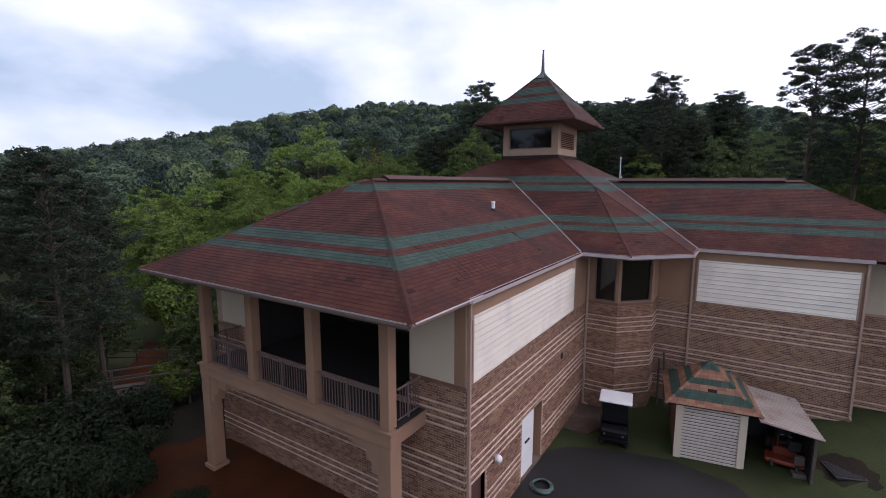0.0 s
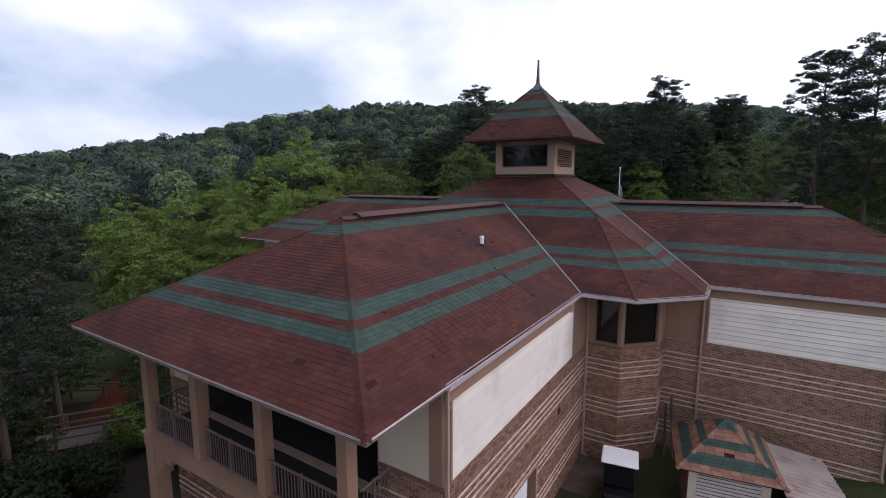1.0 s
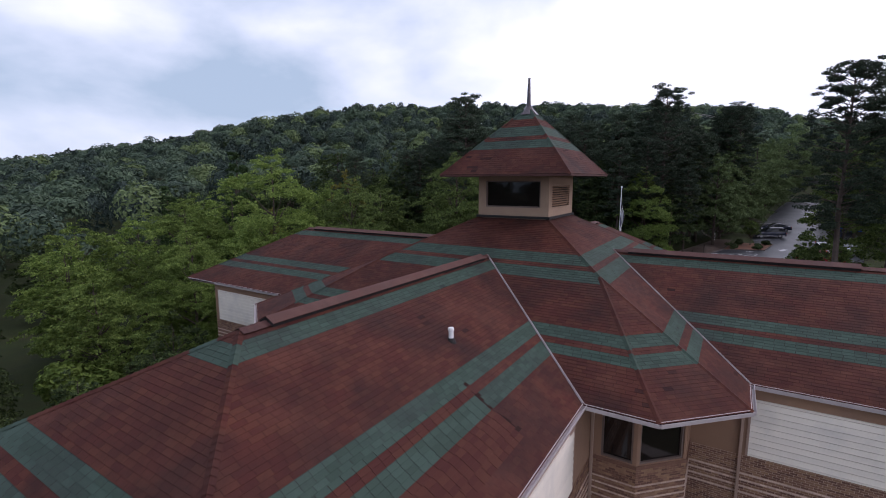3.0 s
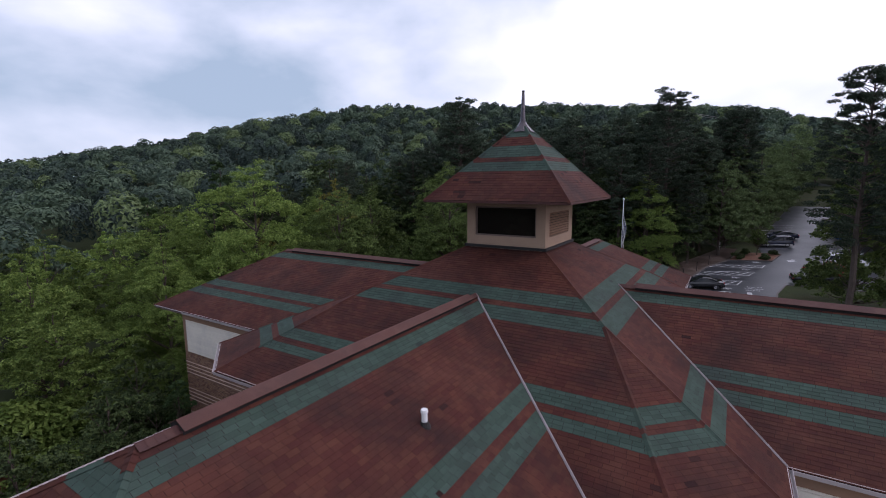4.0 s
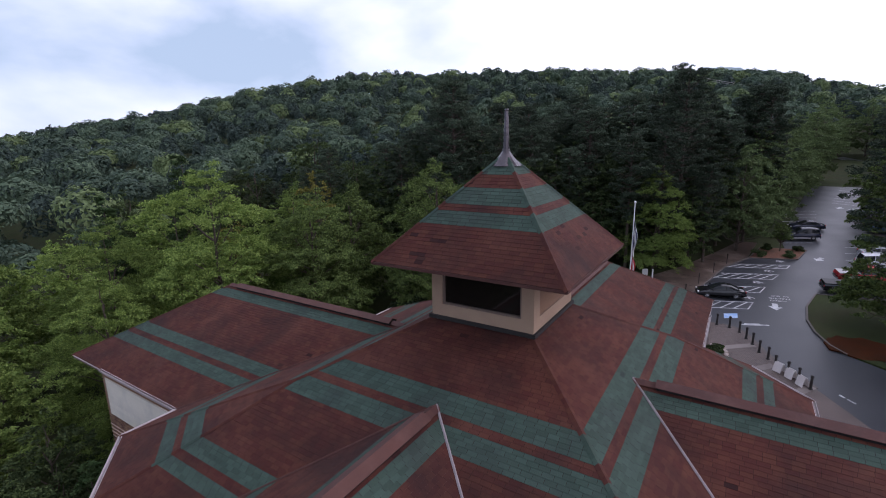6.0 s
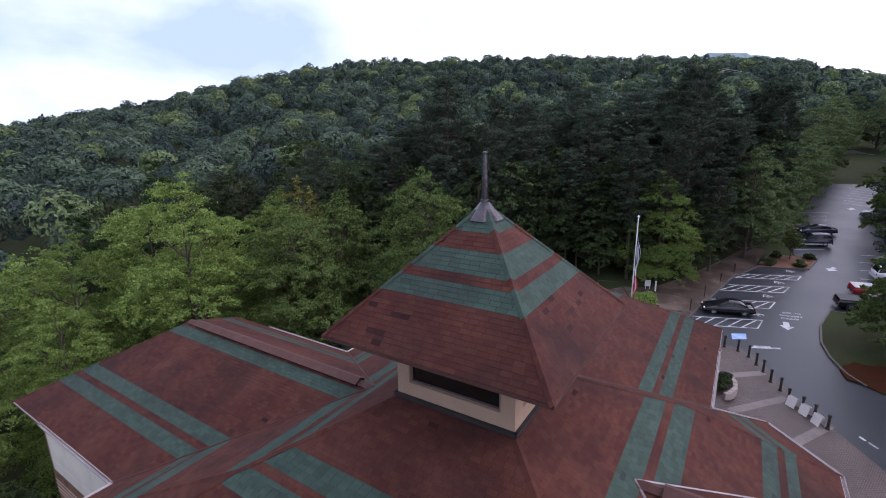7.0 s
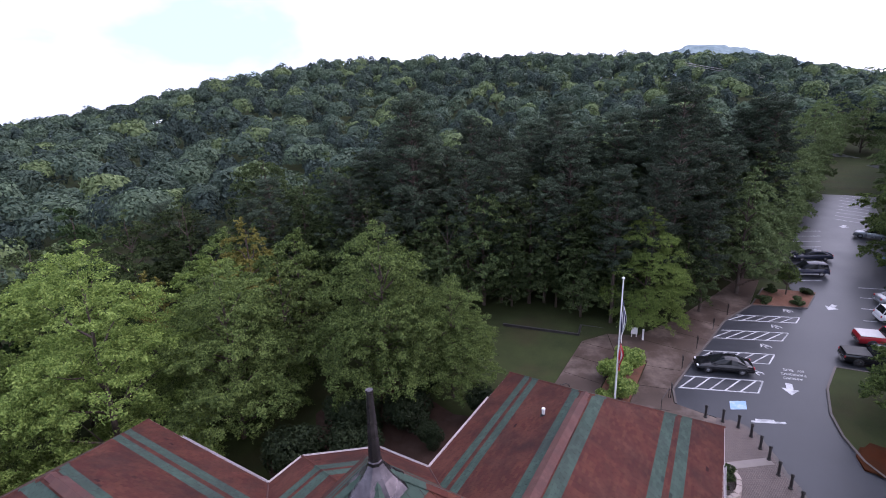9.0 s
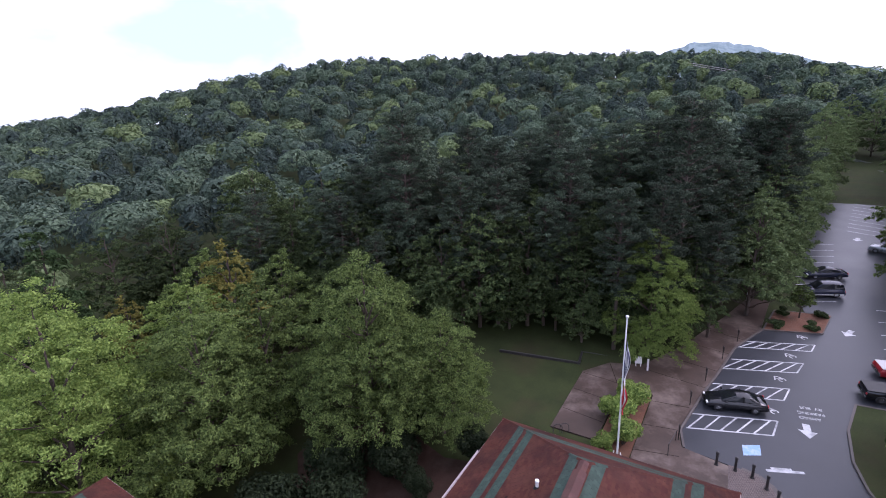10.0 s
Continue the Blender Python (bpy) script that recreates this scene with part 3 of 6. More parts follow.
def gutter(a, b, parent, z=EAVE):
    """An open trough under a roof edge from a to b in the house's plan."""
    a, b = Vector((*a, 0)), Vector((*b, 0))
    d = (b - a).normalized()
    n = Vector((d.y, -d.x, 0))
    prof = [(-0.02, 0.03), (-0.02, -0.10), (0.06, -0.10), (0.09, 0.02), (0.10, 0.02), (0.07, -0.115), (-0.035, -0.115), (-0.035, 0.03)]
    bm = bmesh.new()
    rings = [[bm.verts.new((p.x + n.x * o, p.y + n.y * o, z + h)) for o, h in prof] for p in (a, b)]
    k = len(prof)
    for i in range(k):
        bm.faces.new((rings[0][i], rings[0][(i + 1) % k], rings[1][(i + 1) % k], rings[1][i]))
    bm.faces.new(rings[0][::-1])
    bm.faces.new(rings[1])
    bmesh.ops.recalc_face_normals(bm, faces=bm.faces)
    return part("gutter", bm, GUTTER, parent, "pale metal gutter")


def downpipe(x, y, z0, z1, parent, n=(0, 0)):
    bm = bmesh.new()
    box(bm, x - 0.045, x + 0.045, y - 0.045, y + 0.045, z0 + 0.25, z1, 0.008)
    for z in (z0 + 1.0, (z0 + z1) / 2, z1 - 0.5):
        box(bm, x - 0.06, x + 0.06, y - 0.06, y + 0.06, z, z + 0.05)
    box(bm, x - 0.045, x + 0.045, y - 0.045, y + 0.045, z0 + 0.05, z0 + 0.25, 0.008)
    tube(bm, (x, y, z0 + 0.12), (x + n[0] * 0.25, y + n[1] * 0.25, z0 + 0.05), 0.045, n=8)
    return part("downpipe", bm, PIPE, parent, "tan metal downpipe")


def window(face, u0, u1, z0, z1, parent, bars=1, deep=0.12, label="dark window"):
    w = face.block("window", u0, u1, z0, z1, -deep, deep + 0.03, GLASS, parent, label)
    f = 0.06
    for a, b, c, d in ((u0, u0 + f, z0, z1), (u1 - f, u1, z0, z1), (u0 + f, u1 - f, z1 - f, z1), (u0 + f, u1 - f, z0, z0 + f)):
        face.block("window_frame", a, b, c, d, -0.04, deep + 0.01, SOFFIT, w)
    for i in range(1, bars):
        u = u0 + (u1 - u0) * i / bars
        face.block("window_bar", u - 0.025, u + 0.025, z0 + f, z1 - f, -0.06, deep + 0.01, SOFFIT, w)
    return w


GZ = -0.6
S_END = 20.3   # outer end of the enclosed south wing
E_END = 16.55
N_END, W_END = 17.9, 19.7

# south wing, east side
fS = Face((WALL, -S_END), (WALL, -8.6))
doors = (4.1, 6.05, 0.22, 2.62)
door_b = (0.35, 1.22, 0.15, 2.30)
core = wall_core(fS, GZ, 7.95, MORTAR, [doors, door_b])
brick_skin(fS, 0.1, 5.42, core, [doors, door_b], leave=lambda a, b, r: 1.4 < a < 6.2 and 40 <= r < 54)
fS.block("frieze", 0.06, fS.length, 7.42, 7.95, 0.03, 0.0, STUCCO, core, "tan stucco frieze")
fS.block("frieze", 0.06, fS.length, 5.42, 7.42, 0.006, 0.0, STUCCO, core)
siding_panel(fS, 0.36, 9.5, 5.52, 7.36)
for k in range(4):
    fS.block("vent_slat", 9.1, 9.55, 7.38 + k * 0.11, 7.45 + k * 0.11, 0.06, 0.0, PIPE, core)
# white steel door set back in the opening, with a fixed brown panel beside it
fS.block("door_reveal", doors[0], doors[1], doors[3], doors[3] + 0.01, -0.01, 0.5, STUCCO, core)
fS.block("door_reveal", doors[1] - 0.012, doors[1] + 0.001, doors[2], doors[3], -0.012, 0.5, STUCCO, core)
leaf = fS.block("door", doors[0] + 0.03, doors[0] + 1.25, doors[2] + 0.02, doors[3] - 0.03, -0.06, 0.12, WHITE, house, "white steel door", 0.006)
fS.block("push_bar", doors[0] + 0.42, doors[0] + 0.80, 1.50, 1.56, -0.01, 0.06, DARK, leaf)
fS.block("door_panel", doors[0] + 1.26, doors[1] - 0.02, doors[2], doors[3], -0.30, 0.36, PIPE, house, "brown fixed panel beside the door")
fS.block("door_step", doors[0] - 0.02, doors[1] + 0.02, GZ, doors[2] + 0.015, 0.03, 0.6, CONCRETE, house, "damp concrete threshold")
leaf = fS.block("door", door_b[0], door_b[1], door_b[2], door_b[3], -0.12, 0.18, RIDGE, house, "maroon painted door")
fS.block("door_frame", door_b[0] - 0.06, door_b[0], door_b[2], door_b[3] + 0.06, 0.02, 0.2, PIPE, leaf)
fS.block("door_frame", door_b[1], door_b[1] + 0.06, door_b[2], door_b[3] + 0.06, 0.02, 0.2, PIPE, leaf)
bm = bmesh.new()
bmesh.ops.create_uvsphere(bm, u_segments=14, v_segments=10, radius=0.13)
bmesh.ops.transform(bm, matrix=Matrix.Translation(fS.at(1.85, 2.38, 0.16)), verts=bm.verts)
lampw = part("wall_lamp", bm, WHITE, house, "round white wall lamp", True)
fS.block("lamp_base", 1.77, 1.93, 2.28, 2.48, 0.06, 0.0, PIPE, lampw)
fS.block("wall_vent", 8.1, 8.32, 3.62, 3.84, 0.05, 0.0, DARK, core)
gutter((HALF, -S_END - 0.1), (HALF, -SIDES["S"][1] + 0.1), house)
downpipe(WALL + 0.10, -S_END + 0.03, 0.15, 7.9, house, (1, 0))
downpipe(WALL + 0.08, -8.75, 0.15, 7.9, house, (1, 0))

# south end below and beside the balcony
fE = Face((-WALL, -S_END), (WALL, -S_END))
porch_hole = (1.9, 2 * WALL - 1.95, 4.45, 7.6)
core = wall_core(fE, GZ, 7.95, MORTAR, [porch_hole])
brick_skin(fE, 0.1, 5.42, core, [porch_hole])
fE.block("cream_panel", 2 * WALL - 1.93, 2 * WALL - 0.36, 5.46, 7.6, 0.012, 0.0, CREAM, core, "cream stucco panel")
fE.block("cream_panel", 0.36, 1.88, 5.46, 7.6, 0.012, 0.0, CREAM, core)
fE.block("corner_trim", 2 * WALL - 0.36, 2 * WALL - 0.02, 5.46, 7.9, 0.035, 0.0, STUCCO, core)
fE.block("soldier_course", 2 * WALL - 1.95, 2 * WALL, 5.34, 5.46, 0.03, 0.0, BRICK, core)
# balcony: slab with stepped brackets, posts and railings
PX0, PX1, PY = -4.6, 4.6, -21.94
porch = boxed("balcony_slab", (PX0, PX1, PY, -S_END + 0.3, 3.95, 4.40), STUCCO, house, "tan stucco balcony slab", 0.02)
boxed("balcony_lip", (PX0 - 0.05, PX1 + 0.05, PY - 0.05, -S_END, 4.36, 4.42), STUCCO, porch)
# near-black floor: the shade of the room is put into its colour
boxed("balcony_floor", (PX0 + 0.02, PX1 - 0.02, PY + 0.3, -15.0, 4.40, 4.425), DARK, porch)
for x in (-4.33, -1.53, 1.42, 4.33):
    boxed("column", (x - 0.165, x + 0.165, PY + 0.06, PY + 0.40, 4.42, 7.45), STUCCO, porch, "", 0.015)
boxed("beam", (PX0 - 0.02, PX1 + 0.02, PY, PY + 0.56, 7.45, 7.80), STUCCO, porch)
for x0, x1 in ((PX0, PX0 + 0.5), (PX1 - 0.5, PX1)):
    boxed("beam", (x0, x1, PY + 0.56, -S_END, 7.45, 7.80), STUCCO, porch)
for x, sg in ((-4.33, 1), (4.33, -1)):
    bm = bmesh.new()
    box(bm, x - 0.235, x + 0.235, PY + 0.01, PY + 0.50, -0.4, 3.96, 0.015)
    box(bm, x - 0.32, x + 0.32, PY - 0.07, PY + 0.58, -0.4, 0.38, 0.02)
    for k, (w, h) in enumerate(((0.22, 0.95), (0.45, 0.62), (0.95, 0.34), (1.9, 0.16))):
        a, b = sorted((x + sg * 0.26, x + sg * (0.26 + w)))
        box(bm, a, b, PY + 0.06 + 0.01 * k, PY + 0.48 - 0.01 * k, 3.96 - h, 3.96 - 0.002 * k)
    part("pier", bm, STUCCO, porch)


def railing(p, q):
    p, q = Vector(p), Vector(q)
    d = q - p
    r = part("railing", tube(bmesh.new(), p + Vector((0, 0, 1.0)), q + Vector((0, 0, 1.0)), 0.035, n=8), RAIL, porch, "painted metal railing")
    part("lower_rail", tube(bmesh.new(), p + Vector((0, 0, 0.10)), q + Vector((0, 0, 0.10)), 0.022, n=6), RAIL, r)
    n = int(d.length / 0.115)
    for i in range(1, n):
        c = p + d * (i / n)
        w = 0.028 if i == n // 2 else 0.010
        boxed("baluster", (c.x - w, c.x + w, c.y - w, c.y + w, c.z + (0.0 if w > 0.02 else 0.1), c.z + (1.06 if w > 0.02 else 0.99)), RAIL, r)
    return r


for xa, xb in ((-4.14, -1.72), (-1.34, 1.23), (1.61, 4.14)):
    railing((xa, PY + 0.2, 4.42), (xb, PY + 0.2, 4.42))
railing((4.40, PY + 0.54, 4.42), (4.40, -S_END, 4.42))
railing((-4.40, PY + 0.54, 4.42), (-4.40, -S_END, 4.42))
# back and side walls near-black too, the room's shade as their colour
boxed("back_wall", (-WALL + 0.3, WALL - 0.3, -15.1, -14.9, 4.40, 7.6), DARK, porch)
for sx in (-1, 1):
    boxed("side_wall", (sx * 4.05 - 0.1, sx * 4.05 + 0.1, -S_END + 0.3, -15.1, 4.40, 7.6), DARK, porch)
fB = Face((-4.0, -15.1), (4.0, -15.1))
for u in (0.5, 3.0, 5.5):
    window(fB, u, u + 2.0, 4.6, 7.2, porch, 2, -0.03)
boxed("porch_ceiling", (-WALL, WALL, -22.9, -14.9, 7.80, 7.86), SOFFIT, house)
for dims in ((-HALF, HALF, -23.02, -22.98, 7.90, 8.0), (HALF - 0.04, HALF, -22.98, -S_END - 0.12, 7.90, 8.0), (-HALF, -HALF + 0.04, -22.98, -S_END - 0.12, 7.90, 8.0)):
    boxed("fascia", dims, SOFFIT, house)

# east wing, south side, and the corner bay walls
fQ = Face((8.75, -WALL), (E_END, -WALL))
core = wall_core(fQ, GZ, 7.95, MORTAR)
brick_skin(fQ, 0.1, 5.42, core)
fQ.block("frieze", 0, fQ.length, 5.42, 7.95, 0.006, 0.0, STUCCO, core, "tan stucco frieze")
siding_panel(fQ, 1.72, 7.55, 5.54, 7.40)
gutter((SIDES["E"][1] - 0.1, -HALF), (E_END + 0.1, -HALF), house)
downpipe(10.25, -WALL - 0.10, 0.6, 7.9, house, (0, -1))
downpipe(E_END - 0.05, -WALL - 0.10, 1.2, 7.9, house, (0, -1))
fQ2 = Face((E_END, -4.3), (20.0, -4.3))
core = wall_core(fQ2, GZ, 7.95, MORTAR)
brick_skin(fQ2, 0.5, 5.42, core)
fQ2.block("cream_panel", 0.3, 3.2, 5.46, 7.7, 0.012, 0.0, CREAM, core)
fQ3 = Face((E_END, -WALL), (E_END, -4.3))
core = wall_core(fQ3, GZ, 7.95, MORTAR)
brick_skin(fQ3, 0.5, 7.9, core)
boxed("eave_board", (E_END, 20.6, -HALF, -4.0, 7.84, 7.88), SOFFIT, house)

BAY = [(WALL, -8.62), (7.42, -8.62), (8.75, -7.29), (8.75, -WALL)]
for turn, pale in ((0, PALE_Z), (90, PALE_Z), (180, PALE_Z), (-90, PALE_Z)):
    rot = Matrix.Rotation(radians(turn), 2)
    pts = [rot @ Vector(p) for p in BAY]
    for k in range(3):
        f = Face(pts[k], pts[k + 1])
        hole = (0.12 if k else 0.35, f.length - (0.12 if k < 2 else 0.3), 5.50, 7.62)
        core = wall_core(f, GZ, 7.95, STUCCO, [hole] if k < 2 else [], 0.22)
        brick_skin(f, 0.1, 5.36, core)
        f.block("sill", -0.02, f.length + 0.02, 5.36, 5.48, 0.035, 0.0, BRICK, core)
        if k < 2:
            window(f, *hole, core, 1)
    # soffit of the bay roof
    e1, e2 = 10.3, NOTCH
    out = [(WALL, -e1), (e2, -e1), (e1, -e2), (e1, -WALL), (8.7, -WALL), (8.7, -7.2), (7.4, -8.55), (WALL, -8.55)]
    bm = bmesh.new()
    prism(bm, [tuple(rot @ Vector(p)) for p in out], 7.82, 7.87)
    part("soffit", bm, SOFFIT, house)

# the other wings: plain walls with brick below and siding above
def far_walls(nm, end, parts_):
    for sg in (1, -1):
        p, q = side_point(nm, sg * WALL, 8.0, 0), side_point(nm, sg * WALL, end, 0)
        f = Face(p.xy, q.xy) if sg < 0 else Face(q.xy, p.xy)
        if sg * (f.n.dot(side_point(nm, 1, 0, 0))) < 0:
            f = Face(f.b.xy, f.a.xy)
        core = wall_core(f, GZ - 2.5, 7.95, MORTAR)
        if (nm, sg) in parts_:
            brick_skin(f, 0.1, 5.42, core)
        f.block("frieze", 0, f.length, 5.42, 7.95, 0.006, 0.0, STUCCO, core)
        lo, hi = (0.4, 2.2) if f.a.length > f.b.length else (2.2, 0.4)
        siding_panel(f, lo, f.length - hi, 5.54, 7.40)
    p, q = side_point(nm, -WALL, end, 0), side_point(nm, WALL, end, 0)
    f = Face(p.xy, q.xy)
    if f.n.dot(side_point(nm, 0, 1, 0)) < 0:
        f = Face(q.xy, p.xy)
    wall_core(f, GZ - 2.5, 7.95, STUCCO)


far_walls("W", W_END, {("W", -1)})
far_walls("N", N_END, {("N", 1)})
fn = Face((E_END, WALL), (8.0, WALL))
wall_core(fn, GZ, 7.95, STUCCO)
wall_core(Face((E_END, -4.3), (E_END, WALL)), GZ, 7.95, STUCCO)
wall_core(Face((-WALL, -8.6), (-WALL, -S_END)), GZ - 2.5, 7.95, STUCCO)
for nm in SIDES:
    e_mid, e_end = SIDES[nm][1], SIDES[nm][3]
    rt = NEXT[nm][1]
    for sg in (1, -1):
        if (nm, sg) in (("S", -1), ("E", 1)):
            continue
        p, q = side_point(nm, sg * HALF, e_mid - 0.1, 0), side_point(nm, sg * HALF, e_end - 3.3, 0)
        if (q - p).normalized().cross(Vector((0, 0, 1))).dot(side_point(nm, sg, 0, 0)) < 0:
            p, q = q, p
        gutter(p.xy, q.xy, house)
    # bay edges
    a, b = side_point(nm, notch(nm, rt), e_mid, 0), side_point(rt, -notch(rt, nm), SIDES[rt][1], 0)
    for p, q in ((side_point(nm, HALF, e_mid, 0), a), (a, b), (b, side_point(rt, -HALF, SIDES[rt][1], 0))):
        if (q - p).normalized().cross(Vector((0, 0, 1))).dot(p + q) < 0:
            p, q = q, p
        gutter(p.xy, q.xy, house)
    # drip edge round the hip end
    c0, c1 = side_point(nm, -HALF, e_end, 0), side_point(nm, HALF, e_end, 0)
    for p, q in ((c0, c1), (c0, side_point(nm, -HALF, e_end - 3.3, 0)), (c1, side_point(nm, HALF, e_end - 3.3, 0))):
        part("drip_edge", tube(bmesh.new(), (p.x, p.y, EAVE - 0.02), (q.x, q.y, EAVE - 0.02), 0.024, n=6), GUTTER, house)
    if nm != "S":
        m = Matrix.Rotation(radians(SIDES[nm][0]), 4, "Z")
        part("soffit", box(bmesh.new(), -HALF, HALF, e_end - 4.2, e_end - 0.02, 7.84, 7.87, m=m), SOFFIT, house)

# ---- cupola walls, louvres and finial ----
for nm in SIDES:
    p, q = side_point(nm, -T_WALL, T_WALL, 0), side_point(nm, T_WALL, T_WALL, 0)
    f = Face(p.xy, q.xy)
    if f.n.dot(side_point(nm, 0, 1, 0)) < 0:
        f = Face(q.xy, p.xy)
    hole = (0.42, 2 * T_WALL - 0.42, 13.28, 14.60) if nm in "SN" else (0.50, 2 * T_WALL - 0.55, 13.30, 14.35)
    core = wall_core(f, T_Z0, T_Z1, CUPOLA, [hole], 0.18, "cupola_wall")
    f.block("base_flashing", -0.08, f.length + 0.08, 12.74, 12.86, 0.09, 0.0, DARK, core)
    if nm in "SN":
        window(f, *hole, core, 1, 0.13)
    else:
        lv = f.block("louvre", hole[0], hole[1], hole[2], hole[3], -0.12, 0.14, DARK, core)
        for k in range(9):
            z = hole[2] + 0.05 + k * 0.115
            bm = box(bmesh.new(), hole[0], hole[1], 0.0, 0.11, 0, 0.02)
            bmesh.ops.transform(bm, matrix=f.matrix() @ Matrix.Translation((0, 0, z)) @ Matrix.Rotation(radians(32), 4, "X"), verts=bm.verts)
            part("slat", bm, STUCCO, lv)
    t = f.block("cupola_fascia", T_WALL - T_EAVE, f.length + T_EAVE - T_WALL, T_Z1 - 0.10, T_Z1 - 0.01, T_EAVE - T_WALL + 0.02, T_WALL - T_EAVE + 0.02, RIDGE, core)
boxed("cupola_soffit", (-T_EAVE + 0.05, T_EAVE - 0.05, -T_EAVE + 0.05, T_EAVE - 0.05, T_Z1 - 0.07, T_Z1 - 0.03), SOFFIT, house)
bm = bmesh.new()
prof = [(0.50, 17.98), (0.44, 18.06), (0.28, 18.23), (0.15, 18.42), (0.125, 18.46), (0.12, 18.52), (0.105, 18.54), (0.055, 19.80), (0.065, 19.82), (0.06, 19.86)]
rings = []
for r, z in prof:
    rings.append([bm.verts.new((sx * r, sy * r, z)) for sx, sy in ((1, -0.42), (1, 0.42), (0.42, 1), (-0.42, 1), (-1, 0.42), (-1, -0.42), (-0.42, -1), (0.42, -1))])
for r0, r1 in zip(rings, rings[1:]):
    for i in range(8):
        bm.faces.new((r0[i], r0[(i + 1) % 8], r1[(i + 1) % 8], r1[i]))
bm.faces.new(rings[-1])
part("finial", bm, COPPER, house, "weathered metal finial and cap")


def roof_vent(x, y, z):
    v = part("vent_pipe", tube(bmesh.new(), (x, y, z - 0.15), (x, y, z + 0.30), 0.075, n=14), WHITE, house, "white roof vent pipe")
    bm = tube(bmesh.new(), (x, y, z + 0.30), (x, y, z + 0.36), 0.10, 0.08, 14)
    part("vent_cap", bm, WHITE, v)
    part("vent_collar", tube(bmesh.new(), (x, y, z - 0.12), (x, y, z + 0.05), 0.17, 0.09, 14), DARK, v)


roof_vent(-9.50 - CX, 20.85 - CY, 9.90)
roof_vent(-13.63 - CX, 46.80 - CY, 10.42)

# ---- trees ----
def leaf_quads(rng, c, d, size, lean=0.55, up=0.35, droop=0.0):
    """One bent leaf clump at every centre c, facing roughly along d."""
    n = len(c)
    a = d + rng.normal(scale=lean, size=(n, 3))
    a[:, 2] += up
    a /= np.linalg.norm(a, axis=1)[:, None]
    t = np.cross(a, rng.normal(size=(n, 3)))
    t /= np.linalg.norm(t, axis=1)[:, None]
    b = np.cross(a, t)
    s = (size * rng.uniform(0.55, 1.4, n))[:, None]
    t, b = t * s, b * s * 0.5
    nn = a * s * 0.2
    v = np.stack([c - t - nn, c - b, c + t - nn, c + b], 1)
    if droop:
        v[:, 2, 2] -= droop * s[:, 0]
    return v.reshape(-1, 3), np.arange(n * 4).reshape(-1, 4)


def lobed(rng, lobes, count, depth=0.5):
    L = np.array(lobes)
    w = L[:, 3] ** 2
    L = L[rng.choice(len(L), count, p=w / w.sum())]
    d = rng.normal(size=(count, 3))
    d /= np.linalg.norm(d, axis=1)[:, None]
    rad = rng.uniform(depth, 1.06, count)[:, None] ** 0.6
    return L[:, :3] + d * rad * np.stack([L[:, 3], L[:, 3], L[:, 4]], 1), d


def limb(bm, a, b, r0, r1, bend, rng, n=6):
    a, b = Vector(a), Vector(b)
    p = a
    for i in range(n):
        t = (i + 1) / n
        q = a.lerp(b, t) + Vector(tuple(rng.normal(size=3) * bend * (1 - t)))
        tube(bm, p, q, r0 + (r1 - r0) * i / n, r0 + (r1 - r0) * t, 7, False)
        p = q


